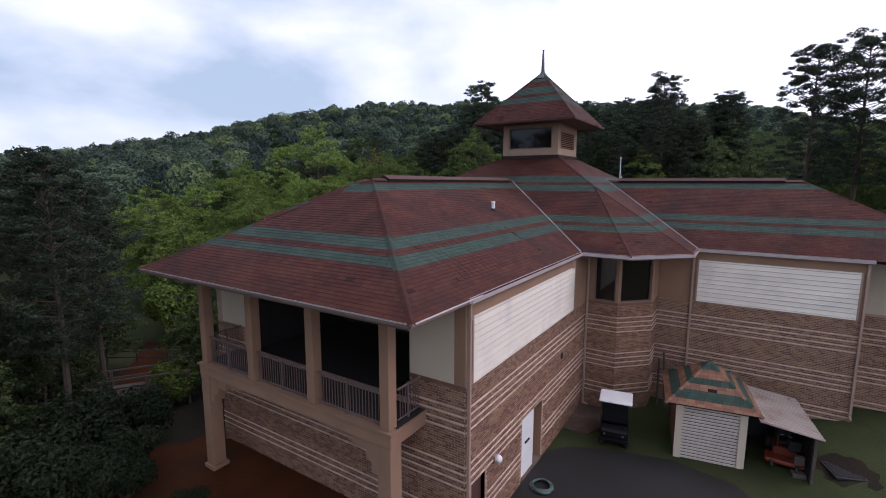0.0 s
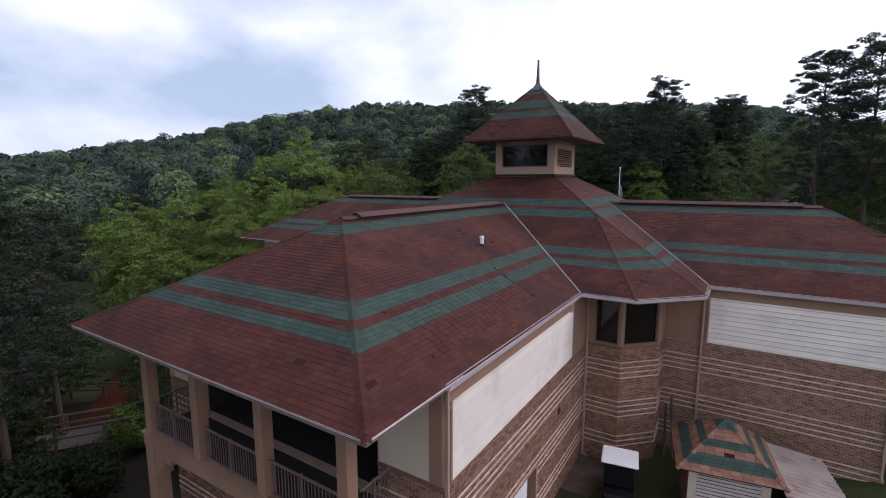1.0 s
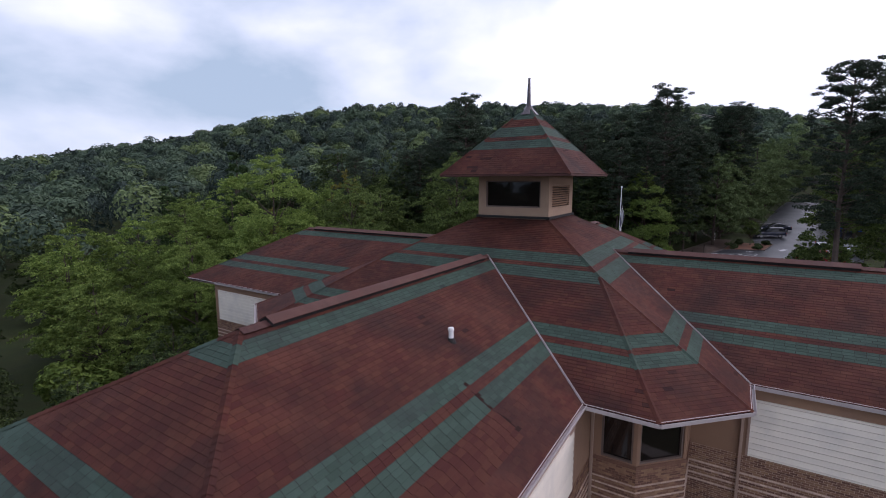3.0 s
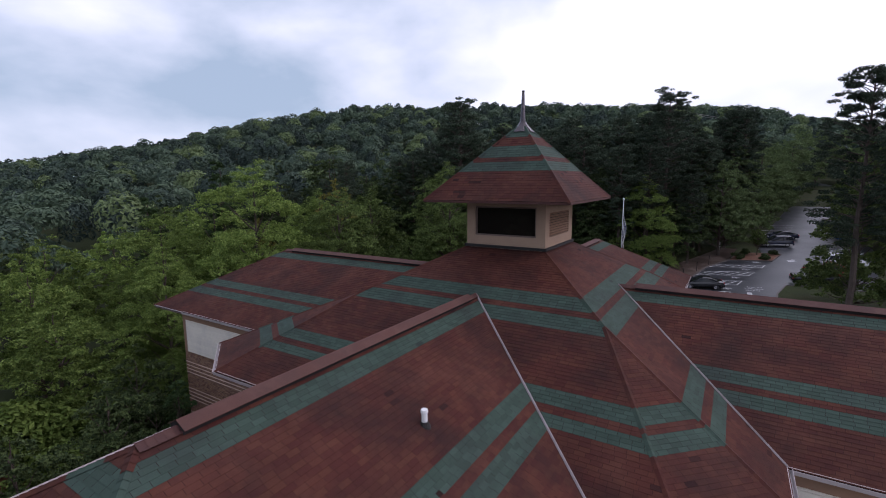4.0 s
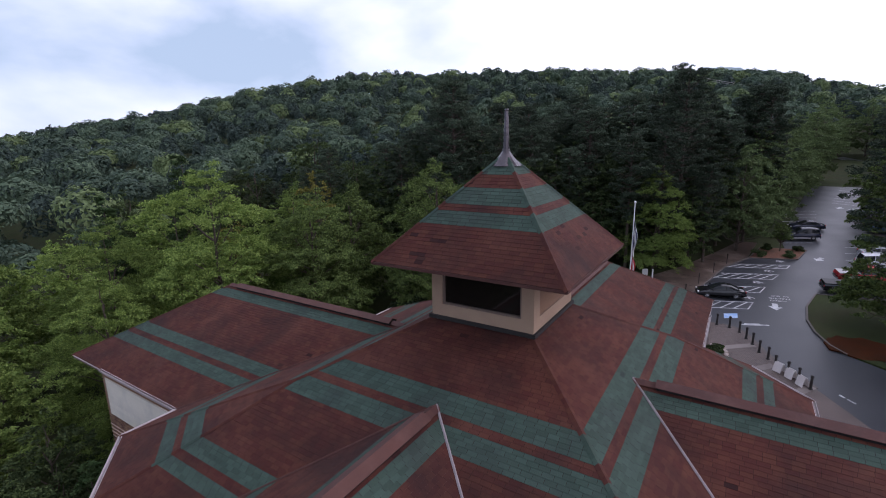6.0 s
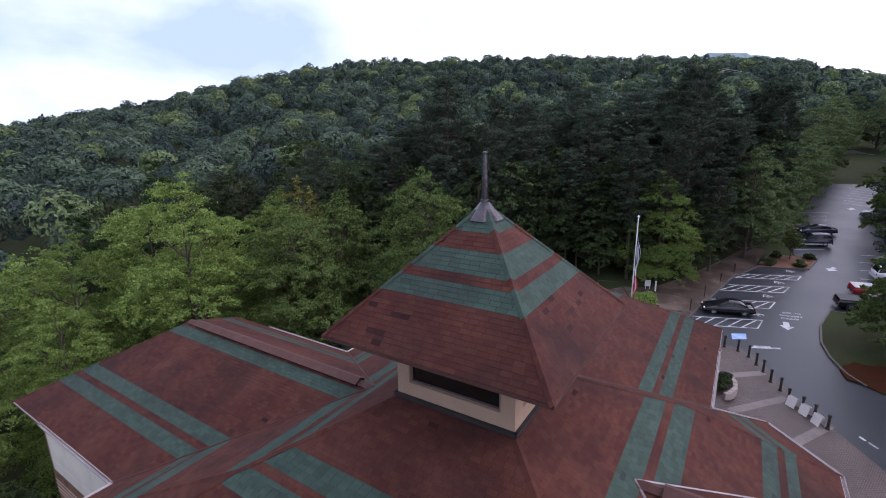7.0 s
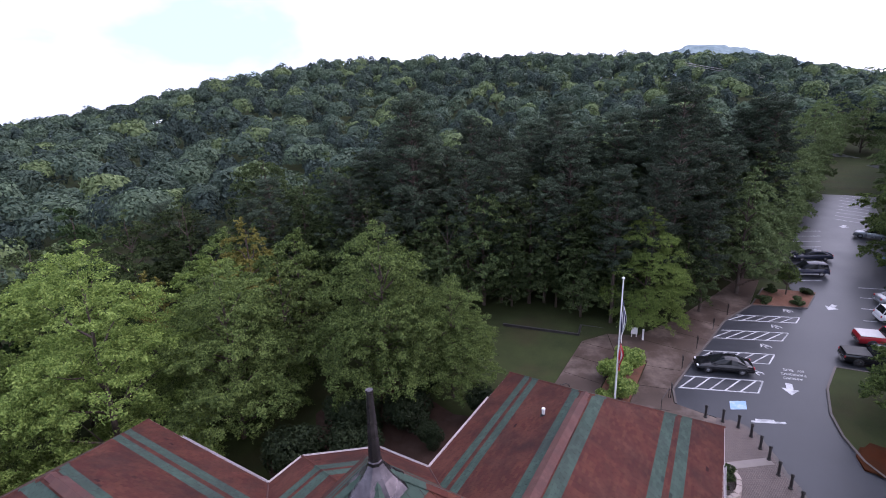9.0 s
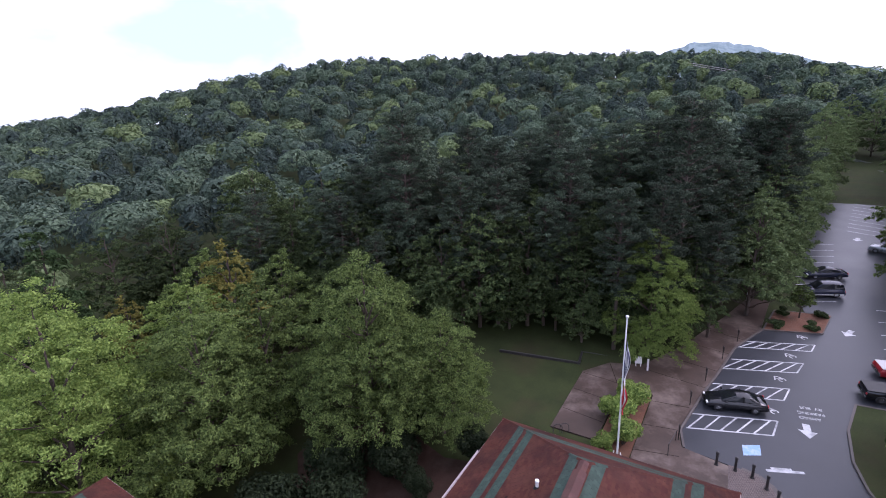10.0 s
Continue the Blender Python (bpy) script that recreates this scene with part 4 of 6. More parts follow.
def broadleaf(name, seed, height, width, leaves, size, mat, low=0.18, label="", group="", point=1.0, sprays=520, tier=1.0):
    """Trunk and limbs, each limb with a mass of leafy sprays of its own, so that the outline is lobed and open. tier below 1 flattens the masses into layers."""
    rng = np.random.default_rng(seed)
    tree = base(name, 0, 0, -300, 0, label, "tree", group)
    bm = bmesh.new()
    limb(bm, (0, 0, -0.4), (0, 0, height * 0.84), 0.012 * height + 0.05, 0.03, 0.05, rng)
    masses = [(0.0, 0.0, 0.82, 0.13, 0.17), (0.0, 0.0, 0.92, 0.07, 0.11)]
    tiers = 5 if tier > 0.8 else 8
    for k in range(tiers):
        q = low + 0.08 + (0.80 - low) * (k + 0.3) / tiers
        u = (q - low) / (1 - low)
        wide = (min(1.0, (u + 0.25) / 0.45) * (1 - u ** (1.6 * point)) ** 0.75)
        count = max(3, int(round((7 if tier > 0.8 else 8) * wide)))
        for i in range(count):
            a = 6.283 * (i + rng.uniform(-0.3, 0.3)) / count + 1.1 * k
            r = 0.34 * wide * rng.uniform(0.72, 1.15)
            w = (0.09 + 0.085 * wide) * rng.uniform(0.8, 1.25)
            masses.append((r * math.cos(a), r * math.sin(a), q + rng.uniform(-0.05, 0.05), w, w * 0.78 * rng.uniform(0.8, 1.2) * tier))
    M = np.array(masses) * (width, width, height, width, width)
    for m in M[1:]:
        limb(bm, (0, 0, max(height * 0.08, m[2] - height * 0.14)), tuple(m[:3]), 0.035 + 0.003 * height, 0.014, 0.12, rng, 4)
    part("trunk", bm, BARK, tree)
    n = sprays * 3
    k = rng.choice(len(M), n, p=M[:, 3] ** 2 / (M[:, 3] ** 2).sum())
    e = rng.normal(size=(n, 3))
    e[:, 2] = np.where(e[:, 2] < -0.15, -0.6 * e[:, 2], e[:, 2])
    e /= np.linalg.norm(e, axis=1)[:, None]
    p = M[k, :3] + e * np.stack([M[k, 3], M[k, 3], M[k, 4]], 1) * rng.uniform(0.55, 1.0, (n, 1)) ** 0.5
    deep = np.min(np.linalg.norm((p[:, None, :] - M[None, :, :3]) / np.stack([M[:, 3], M[:, 3], M[:, 4]], 1)[None], axis=2), axis=1)
    p, e, k = (v[np.argsort(-deep + rng.uniform(0, 0.25, n))[:sprays]] for v in (p, e, k))
    n = len(p)
    out = p * (1, 1, 0) / (np.linalg.norm(p[:, :2], axis=1)[:, None] + 0.3)
    d = 0.75 * e + 0.55 * out + rng.normal(scale=0.25, size=(n, 3))
    d[:, 2] += 0.15 + 0.5 * (p[:, 2] / height) ** 2
    d /= np.linalg.norm(d, axis=1)[:, None]
    ln = width * rng.uniform(0.05, 0.13, n) * (1.0 if n < 700 else 0.85)
    k = rng.choice(n, leaves, p=ln / ln.sum())
    t = rng.uniform(0, 1, leaves) ** 0.75
    c = p[k] + d[k] * (ln[k] * t)[:, None]
    c += rng.normal(size=(leaves, 3)) * (ln[k] * (0.24 - 0.14 * t))[:, None] * (1, 1, 0.45)
    c[:, 2] -= 0.5 * ln[k] * t ** 2
    v, f = leaf_quads(rng, c, 0.6 * d[k], size, 0.62, 0.5, droop=0.35)
    link_mesh("crown", v, f, mat, parent=tree)
    return tree


def pine(name, seed, height, width, leaves, size, mat, bare=0.35, label="", group=""):
    """A tall trunk with an open, rounded crown: needle puffs along and at the ends of rising branches."""
    rng = np.random.default_rng(seed)
    tree = base(name, 0, 0, -300, 0, label, "tree", group)
    bm = bmesh.new()
    limb(bm, (0, 0, -0.4), (0, 0, height * 0.97), 0.011 * height + 0.05, 0.04, 0.07, rng, 9)
    lobes = []
    n = int(height * 4.6)
    for i in range(n):
        u = (i + rng.uniform(0, 1)) / n
        z = height * (bare + (0.95 - bare) * u)
        prof = (0.55 + 0.45 * min(1.0, u / 0.3)) * (1 - max(0.0, u - 0.3) ** 1.6 * 1.15)
        rr = width * 0.5 * max(0.16, prof) * rng.uniform(0.55, 1.12)
        a = i * 2.4 + rng.uniform(-0.6, 0.6)
        rise = rr * (rng.uniform(-0.05, 0.35) + 0.4 * u)
        x, y = rr * math.cos(a), rr * math.sin(a)
        limb(bm, (0, 0, z - 0.2), (x, y, z + rise), 0.05, 0.015, 0.10, rng, 3)
        for t in (0.55, 0.8, 1.0):
            r_ = rng.uniform(0.34, 0.72) * (0.8 + 0.25 * t)
            lobes.append((x * t + rng.normal() * 0.35, y * t + rng.normal() * 0.35, z + rise * t + rng.normal() * 0.2, r_, r_ * rng.uniform(0.30, 0.55)))
    part("trunk", bm, BARK, tree)
    c, d = lobed(rng, lobes, leaves, 0.3)
    v, f = leaf_quads(rng, c, d * 0.7, size, 0.45, 0.4)
    link_mesh("crown", v, f, mat, parent=tree)
    return tree


def shrub(name, seed, height, width, leaves, size, mat, label="", group=""):
    rng = np.random.default_rng(seed)
    ob = base(name, 0, 0, -300, 0, label, "shrub", group)
    bm = bmesh.new()
    lobes = []
    for i in range(9):
        a, rr = rng.uniform(0, 6.3), width * 0.5 * rng.uniform(0.1, 0.7)
        z = height * rng.uniform(0.3, 0.75)
        lobes.append((rr * math.cos(a), rr * math.sin(a), z, width * rng.uniform(0.16, 0.27), height * rng.uniform(0.18, 0.28)))
        limb(bm, (0, 0, -0.1), lobes[-1][:3], 0.03, 0.01, 0.04, rng, 3)
    part("stem", bm, BARK, ob)
    c, d = lobed(rng, lobes, leaves)
    v, f = leaf_quads(rng, c, d, size)
    link_mesh("crown", v, f, mat, parent=ob)
    return ob


def plant(ob, spots, sizes=None):
    """Copies of one plant at (x, y, scale) spots, each standing on the ground; the pattern itself takes the first spot."""
    r = random.Random(len(spots))
    for i, (x, y, s) in enumerate(spots):
        m = pose(x, y, ground_z(x, y) - 0.05, 0, 0, r.uniform(0, 360)) @ Matrix.Diagonal((s, s, s * r.uniform(0.95, 1.05), 1))
        if i == 0:
            first = m
        else:
            copy_thing(ob, Matrix.Identity(4)).matrix_basis = m
    ob.matrix_basis = first


# near-black greens: shade from the tree canopy is put into these leaves
LEAF_DARK = leaf_material("shaded_leaves", (0.011, 0.019, 0.009), (0.030, 0.044, 0.019), 0.2)
MID = leaf_material("mid_leaves", (0.024, 0.047, 0.013), (0.165, 0.222, 0.064), 0.22)
light_a = broadleaf("broadleaf_tree", 11, 16, 12.0, 96000, 0.076, LEAF_LIME, 0.0, "tall light green leafy tree beside the west wing", "trees by the house", 1.0, 1500)
plant(light_a, [(-42.0, 40.0, 1.18), (-47.5, 34.0, 0.97), (-41.5, 31.0, 0.80), (-12.6, 73.6, 0.70)])
light_b = broadleaf("broadleaf_tree", 21, 16, 11.5, 24000, 0.15, LEAF_LIME, 0.10, "light green leafy tree behind the west wing", "trees by the house", 1.0, 520)
plant(light_b, [(-52, 42, 0.92), (-44, 50, 0.84), (-57, 34, 0.82), (-61, 44, 0.8), (-50, 25, 0.75), (-41, 23.5, 0.68), (-56, 28, 0.8)])
mid_a = broadleaf("leafy_tree", 12, 13.5, 11.2, 84000, 0.078, MID, 0.13, "dense mid green leafy tree with drooping layered branches", "trees by the house", 0.75, 1500, 0.5)
plant(mid_a, [(-28.6, 53.6, 1.08), (-24.0, 56.0, 0.74), (-37.6, 46.5, 1.08)])
mid_b = broadleaf("leafy_tree", 22, 13.5, 11, 24000, 0.15, MID, 0.06, "mid green leafy tree at the edge of the lawn", "trees by the house", 1.0, 460)
plant(mid_b, [(-38.0, 52.0, 0.9), (-50, 55, 0.85), (-33, 60, 0.8), (6.2, 65.5, 0.76), (12, 95, 0.9), (14, 106, 1.0), (16.5, 88, 0.9), (-45, 60, 0.8)])
yellow = broadleaf("yellowing_tree", 13, 9, 5, 7000, 0.12, leaf_material("yellow_leaves", (0.115, 0.115, 0.025), (0.250, 0.225, 0.060), 0.3), 0.1, "small tree with yellowing leaves", "trees by the house")
plant(yellow, [(-46.5, 55.5, 1.4), (-55, 50, 1.1)])
cone = broadleaf("conical_tree", 14, 15, 6, 11000, 0.17, leaf_material("cone_leaves", (0.032, 0.062, 0.023), (0.070, 0.115, 0.043), 0.25), 0.1, "slender mid green conical tree", "trees by the house", 0.45, 360)
plant(cone, [(-55.0, 45.0, 1.22), (-62, 40, 1.0), (-29.0, 24.9, 0.5)])
bright = shrub("shrub", 15, 5.5, 5, 5000, 0.17, leaf_material("bright_leaves", (0.061, 0.100, 0.019), (0.151, 0.210, 0.049), 0.3), "bright yellow-green leafy shrub", "shrubs by the house")
plant(bright, [(-39.5, 21.2, 1.15), (-33.8, 20.6, 0.9), (-27.0, 15.0, 0.6), (-23.5, 17.0, 0.7)])
dark_shrub = shrub("dark_shrub", 16, 3.2, 3.6, 6000, 0.085, LEAF_DARK, "leafy shrub, its green darkened for tree shade", "shrubs by the house")
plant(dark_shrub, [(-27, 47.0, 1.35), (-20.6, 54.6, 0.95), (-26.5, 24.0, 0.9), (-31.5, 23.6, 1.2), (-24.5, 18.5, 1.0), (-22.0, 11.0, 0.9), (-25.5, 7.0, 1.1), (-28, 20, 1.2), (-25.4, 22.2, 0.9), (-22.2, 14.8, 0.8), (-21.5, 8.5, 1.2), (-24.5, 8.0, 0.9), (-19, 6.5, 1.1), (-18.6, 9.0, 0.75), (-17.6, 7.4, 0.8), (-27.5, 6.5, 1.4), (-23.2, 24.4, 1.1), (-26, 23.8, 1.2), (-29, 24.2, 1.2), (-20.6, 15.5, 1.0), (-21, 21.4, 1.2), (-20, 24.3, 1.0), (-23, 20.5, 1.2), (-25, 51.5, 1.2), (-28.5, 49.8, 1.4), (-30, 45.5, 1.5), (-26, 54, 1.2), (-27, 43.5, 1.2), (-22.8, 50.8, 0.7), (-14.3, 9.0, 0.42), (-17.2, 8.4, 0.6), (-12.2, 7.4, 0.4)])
oak = broadleaf("dark_tree", 17, 15, 10, 14000, 0.165, LEAF_OAK, 0.10, "dark green leafy tree at the wood's edge", "trees at the wood's edge", 1.0, 420)
spots = [(-32, 8, 0.60), (-27.8, 9.4, 0.50), (-27.5, 17.5, 0.52), (-23.5, 5.5, 0.5), (-29, 21.5, 0.52), (-36, 14, 0.62), (-38, 3, 0.95), (-47, 10, 0.8), (-45, -4, 1.0), (-64, 12, 0.9), (-33, 24.6, 0.55), (-30.2, 24.2, 0.42), (-42, 16, 0.62), (-54, 18, 0.7), (-70, 30, 0.8), (-70, 46, 0.9), (-66, 54, 0.9)]
rr = random.Random(3)
edge_light, edge_pine = [], []
for i in range(40):
    t = i / 39
    spot = (-66 + 58 * t, 58 + 17.5 * t + rr.uniform(-1, 4), rr.uniform(0.55, 0.98))
    (edge_light if i % 10 in (2, 8) and i < 26 else edge_pine if i % 10 in (0, 4, 6, 9) else spots).append(spot)
for i in range(26):
    t = i / 25
    spots.append((-66 + 58 * t, 70 + 17.5 * t + rr.uniform(-1, 4), rr.uniform(0.8, 1.1)))
plant(oak, spots)
road = broadleaf("roadside_tree", 19, 14.5, 10, 13000, 0.17, leaf_material("roadside_leaves", (0.056, 0.090, 0.038), (0.170, 0.225, 0.090), 0.25), 0.08, "mid green leafy tree beside the car park road", "trees along the road", 1.0, 420)
spots = []
for y in range(84, 142, 5):
    spots.append((-4.6 + 0.2 * (y - 84) + rr.uniform(-1.2, 0.5), y, rr.uniform(0.75, 1.05)))
for y in range(94, 150, 7):
    spots.append((14.5 + 0.12 * (y - 94) + rr.uniform(0, 4), y, rr.uniform(0.75, 1.0)))
spots += [(3.5, 142, 0.9), (6, 150, 0.95), (8.5, 158, 1.0), (10.5, 166, 1.0), (1, 150, 1.0), (12.5, 174, 1.0), (16, 182, 1.0), (22, 184, 1.0), (27, 178, 1.0), (20.5, 141, 0.9), (22.5, 149, 1.0), (25.5, 158, 1.0), (30, 168, 1.0), (31, 146, 1.0), (20, 134, 0.9), (24, 126, 0.9), (22, 118, 0.85), (24, 108, 0.9)]
plant(road, spots + [(x, y, 0.8 * k) for x, y, k in edge_light])
pine_a = pine("pine_tree", 18, 24, 8.5, 34000, 0.105, LEAF_PINE, 0.34, "tall dark green pine", "pines")
# spots at y <= 0: unseen pines, added to block sky from the south-west corner
spots = [(-37.5, 71.5, 1.0), (-11.2, 79.5, 0.92), (4.8, 59.2, 0.86), (8.9, 62.5, 0.90), (13, 60, 0.92), (-29, 10, 0.61), (-25, 9.5, 0.59), (-31, 13, 0.59), (-28, 5, 0.66), (-26.5, 2.5, 0.70), (-34, 0, 0.8), (-40, -5, 0.85), (-30, -4, 0.8), (-23, -5, 0.8), (-17, -9, 0.85), (-36, -12, 0.9), (-27, -11, 0.9), (-10, -13, 0.9), (-48, -9, 0.9), (-21.5, 78, 0.78), (18, 66, 0.9), (17, 75, 0.95)]
for i in range(50):
    t = (i + 0.5) / 50
    spots.append((-50 + 47 * t + rr.uniform(-2, 2), 70 + 17 * t + rr.uniform(0, 15), rr.uniform(0.62, 0.86)))
plant(pine_a, spots + [(x, y, 0.72 * k) for x, y, k in edge_pine])

# far woods: domed crowns of leaf clumps on the hill, tree by tree
rng = np.random.default_rng(5)
# blue raised in the tones: distance haze put into the leaf colours
FAR = [leaf_material("hazed_leaves_" + k, a, b, 0.2) for k, a, b in (
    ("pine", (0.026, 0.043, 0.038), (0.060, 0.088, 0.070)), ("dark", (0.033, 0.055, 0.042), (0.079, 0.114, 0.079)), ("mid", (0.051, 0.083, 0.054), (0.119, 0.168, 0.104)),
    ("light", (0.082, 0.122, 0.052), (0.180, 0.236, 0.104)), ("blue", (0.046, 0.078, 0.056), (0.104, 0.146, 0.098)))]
fv, ff, fm, fo = [], [], [], 0
CELL = 6.4
for gi in range(-62, 22):
    for gj in range(0, 62):
        x, y = gi * CELL + rng.uniform(-2.1, 2.1) + 3.2 * (gj % 2), gj * CELL + rng.uniform(-2.1, 2.1)
        r, az = math.hypot(x + 8, y - 25), math.degrees(math.atan2(-(x + 8), y - 25))
        if r > 392 or r < (96 if x > -60 else 62) or az < -36 or az > 102 or y < 88 + 0.2 * (x + 8) and x > -70 or (-5 < x < 22 and y < 141 + 0.5 * (x - 10)) or (y < 60 and x > -70) or (139 < y < 183 and 1 + 0.33 * (y - 139) < x < 24 + 0.25 * (y - 139)):
            continue
        conifer = rng.random() < 0.28
        w = rng.uniform(2.3, 3.2) if conifer else rng.uniform(3.0, 4.7)
        tall = w * rng.uniform(1.5, 2.0) if conifer else w * rng.uniform(0.75, 1.0)
        z = ground_z(x, y) + (rng.uniform(6.5, 9.5) if conifer else rng.uniform(5.5, 11.5))
        n = int(np.clip(64000 / r, 170, 620))
        d = rng.normal(size=(n, 3))
        d /= np.linalg.norm(d, axis=1)[:, None]
        d[:, 2] = np.where(d[:, 2] < -0.35, -d[:, 2], d[:, 2])
        knobs = rng.normal(size=(12, 3))
        knobs /= np.linalg.norm(knobs, axis=1)[:, None]
        swell = np.clip((d @ knobs.T).max(axis=1), 0, 1) ** 5
        rad = (0.70 + 0.34 * swell) * rng.uniform(0.86, 1.03, n)
        c = np.array([x, y, z]) + d * rad[:, None] * (w, w, tall)
        nd = d * (1, 1, w / tall)
        v, f = leaf_quads(rng, c, nd, 0.0014 * r + 0.24, 0.24, 0.12)
        fv.append(v)
        ff.append(f + fo)
        # paler, bluer mix to the right of az 16 paints the thicker haze there
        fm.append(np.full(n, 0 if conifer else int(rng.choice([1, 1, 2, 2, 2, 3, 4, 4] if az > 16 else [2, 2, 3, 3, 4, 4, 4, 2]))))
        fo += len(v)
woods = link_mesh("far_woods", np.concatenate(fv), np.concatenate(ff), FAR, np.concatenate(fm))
tagged(woods, "dense mixed green woods covering the hillside, haze in their colours", "woods", kind="stuff")

# a further ridge, the haze of distance put into its pale blue-green colour
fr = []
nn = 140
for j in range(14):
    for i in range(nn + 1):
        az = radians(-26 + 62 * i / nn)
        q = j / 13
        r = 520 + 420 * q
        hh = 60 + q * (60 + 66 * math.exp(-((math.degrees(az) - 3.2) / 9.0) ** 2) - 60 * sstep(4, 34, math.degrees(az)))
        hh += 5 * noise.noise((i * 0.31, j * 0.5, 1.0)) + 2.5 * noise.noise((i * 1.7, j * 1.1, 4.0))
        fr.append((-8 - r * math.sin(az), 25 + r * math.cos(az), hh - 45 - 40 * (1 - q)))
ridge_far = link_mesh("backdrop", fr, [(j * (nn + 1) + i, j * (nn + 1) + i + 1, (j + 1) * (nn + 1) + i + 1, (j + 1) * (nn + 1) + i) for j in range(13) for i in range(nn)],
                      surface("hazed_woods", (0.14, 0.19, 0.20), (0.24, 0.30, 0.31), 1.0, scale=0.05, fine=0.16, bump=0.0, spec=0.0))
tagged(ridge_far, "distant wooded ridge, pale blue-green for haze", "hill", kind="structure")

# ---- yard behind the building ----
ORANGE_SH = surface("mossy_brown_shingle", (0.15, 0.062, 0.034), (0.24, 0.105, 0.058), 0.75, scale=1.5, fine=50, spread=0.25, isle=True, bump=0.3, stain=((0.10, 0.06, 0.04), 1.2, 0.5))
TIN = surface("old_tin", (0.34, 0.28, 0.25), (0.46, 0.39, 0.35), 0.42, metal=0.35, scale=1.2, fine=30, stain=((0.22, 0.13, 0.09), 0.9, 0.8), bump=0.05)
RUBBER = surface("rubber", (0.012, 0.012, 0.013), (0.022, 0.022, 0.023), 0.75, fine=60)
BLACK_PAINT = surface("black_paint", (0.006, 0.006, 0.008), (0.012, 0.012, 0.014), 0.16, spec=0.6, scale=0.5, bump=0.0)
PLASTIC = surface("black_plastic", (0.012, 0.012, 0.013), (0.022, 0.022, 0.022), 0.5, bump=0.05)
CART_BLACK = surface("dull_black_paint", (0.004, 0.004, 0.0045), (0.009, 0.009, 0.0095), 0.55, spec=0.15, scale=0.8, bump=0.02)
CHROME = surface("bright_metal", (0.45, 0.45, 0.46), (0.6, 0.6, 0.62), 0.25, metal=1.0, bump=0.0)
# mower orange, darkened by the lean-to's shade in the paint itself
MOWER = surface("shaded_orange_paint", (0.15, 0.024, 0.010), (0.21, 0.036, 0.013), 0.5, bump=0.02)
HOSE = surface("green_hose", (0.045, 0.085, 0.075), (0.085, 0.14, 0.125), 0.45, bump=0.02)
CLAY = surface("red_clay", (0.046, 0.0125, 0.0040), (0.078, 0.0235, 0.0080), 0.95, scale=0.9, fine=18, bump=0.6, depth=0.04, spec=0.1, stain=((0.026, 0.016, 0.008), 0.5, 0.6))
STRAW = surface("pine_straw", (0.12, 0.05, 0.028), (0.19, 0.085, 0.05), 0.95, scale=1.5, fine=30, bump=0.7, depth=0.04, stain=((0.05, 0.035, 0.02), 0.6, 0.6))
DOOR_CREAM = surface("cream_door_paint", (0.50, 0.435, 0.37), (0.60, 0.53, 0.46), 0.5, scale=1.0, fine=30, bump=0.05, stain=((0.33, 0.27, 0.22), 0.9, 0.5))
WOOD = surface("grey_timber", (0.055, 0.042, 0.035), (0.10, 0.078, 0.065), 0.85, scale=2, fine=30, stretch=(1, 1, 8), bump=0.3)
LOT_GLASS = glass_material("car_glass", (0.012, 0.014, 0.016), 0.04)


def sheet(name, outline, lift, mat, label, category, follow=None, cell=1.4):
    """A thin flat sheet laid over the ground inside a plan outline."""
    bm = bmesh.new()
    f = bm.faces.new([bm.verts.new((x, y, 0)) for x, y in outline])
    xs, ys = [p[0] for p in outline], [p[1] for p in outline]
    if follow is None:
        for ax, lo, hi in ((0, min(xs), max(xs)), (1, min(ys), max(ys))):
            v = math.floor(lo / cell) * cell
            while v < hi:
                co, no = [0, 0, 0], [0, 0, 0]
                co[ax], no[ax] = v, 1
                bmesh.ops.bisect_plane(bm, geom=bm.verts[:] + bm.edges[:] + bm.faces[:], plane_co=co, plane_no=no)
                v += cell
    else:
        bmesh.ops.triangulate(bm, faces=bm.faces[:])
    z = follow or ground_z
    for v in bm.verts:
        v.co.z = z(v.co.x, v.co.y) + lift
    bmesh.ops.recalc_face_normals(bm, faces=bm.faces)
    if sum(f_.normal.z for f_ in bm.faces) < 0:
        bmesh.ops.reverse_faces(bm, faces=bm.faces)
    rim = [e for e in bm.edges if len(e.link_faces) == 1]
    r = bmesh.ops.extrude_edge_only(bm, edges=rim)
    for v in r["geom"]:
        if isinstance(v, bmesh.types.BMVert):
            v.co.z -= lift + 0.12
    return tagged(part(name, bm, mat), label, category, kind="structure")


def wobble(cx, cy, rx, ry, n=26, seed=1, amount=0.18):
    r = random.Random(seed)
    return [(cx + rx * (1 + r.uniform(-amount, amount)) * math.cos(2 * math.pi * i / n), cy + ry * (1 + r.uniform(-amount, amount)) * math.sin(2 * math.pi * i / n)) for i in range(n)]


sheet("driveway", [(-6.05, 4), (-6.05, 19.2), (-5.3, 20.1), (-3.8, 20.75), (-1.6, 21.3), (0.5, 20.9), (1.6, 19.6), (4.5, 16), (9, 12), (9, 4)], 0.03, OLD_ASPHALT, "dark wet asphalt service yard", "pavement")
sheet("clay_bed", wobble(-13.2, 9.5, 6.7, 4.6, 40, 4, 0.10), 0.09, CLAY, "bare red clay under the balcony", "soil")
# litter brown taken near black, with the shade under the trees in it
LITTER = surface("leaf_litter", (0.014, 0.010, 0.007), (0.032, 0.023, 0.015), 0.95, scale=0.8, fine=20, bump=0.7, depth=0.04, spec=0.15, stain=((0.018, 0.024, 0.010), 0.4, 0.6))
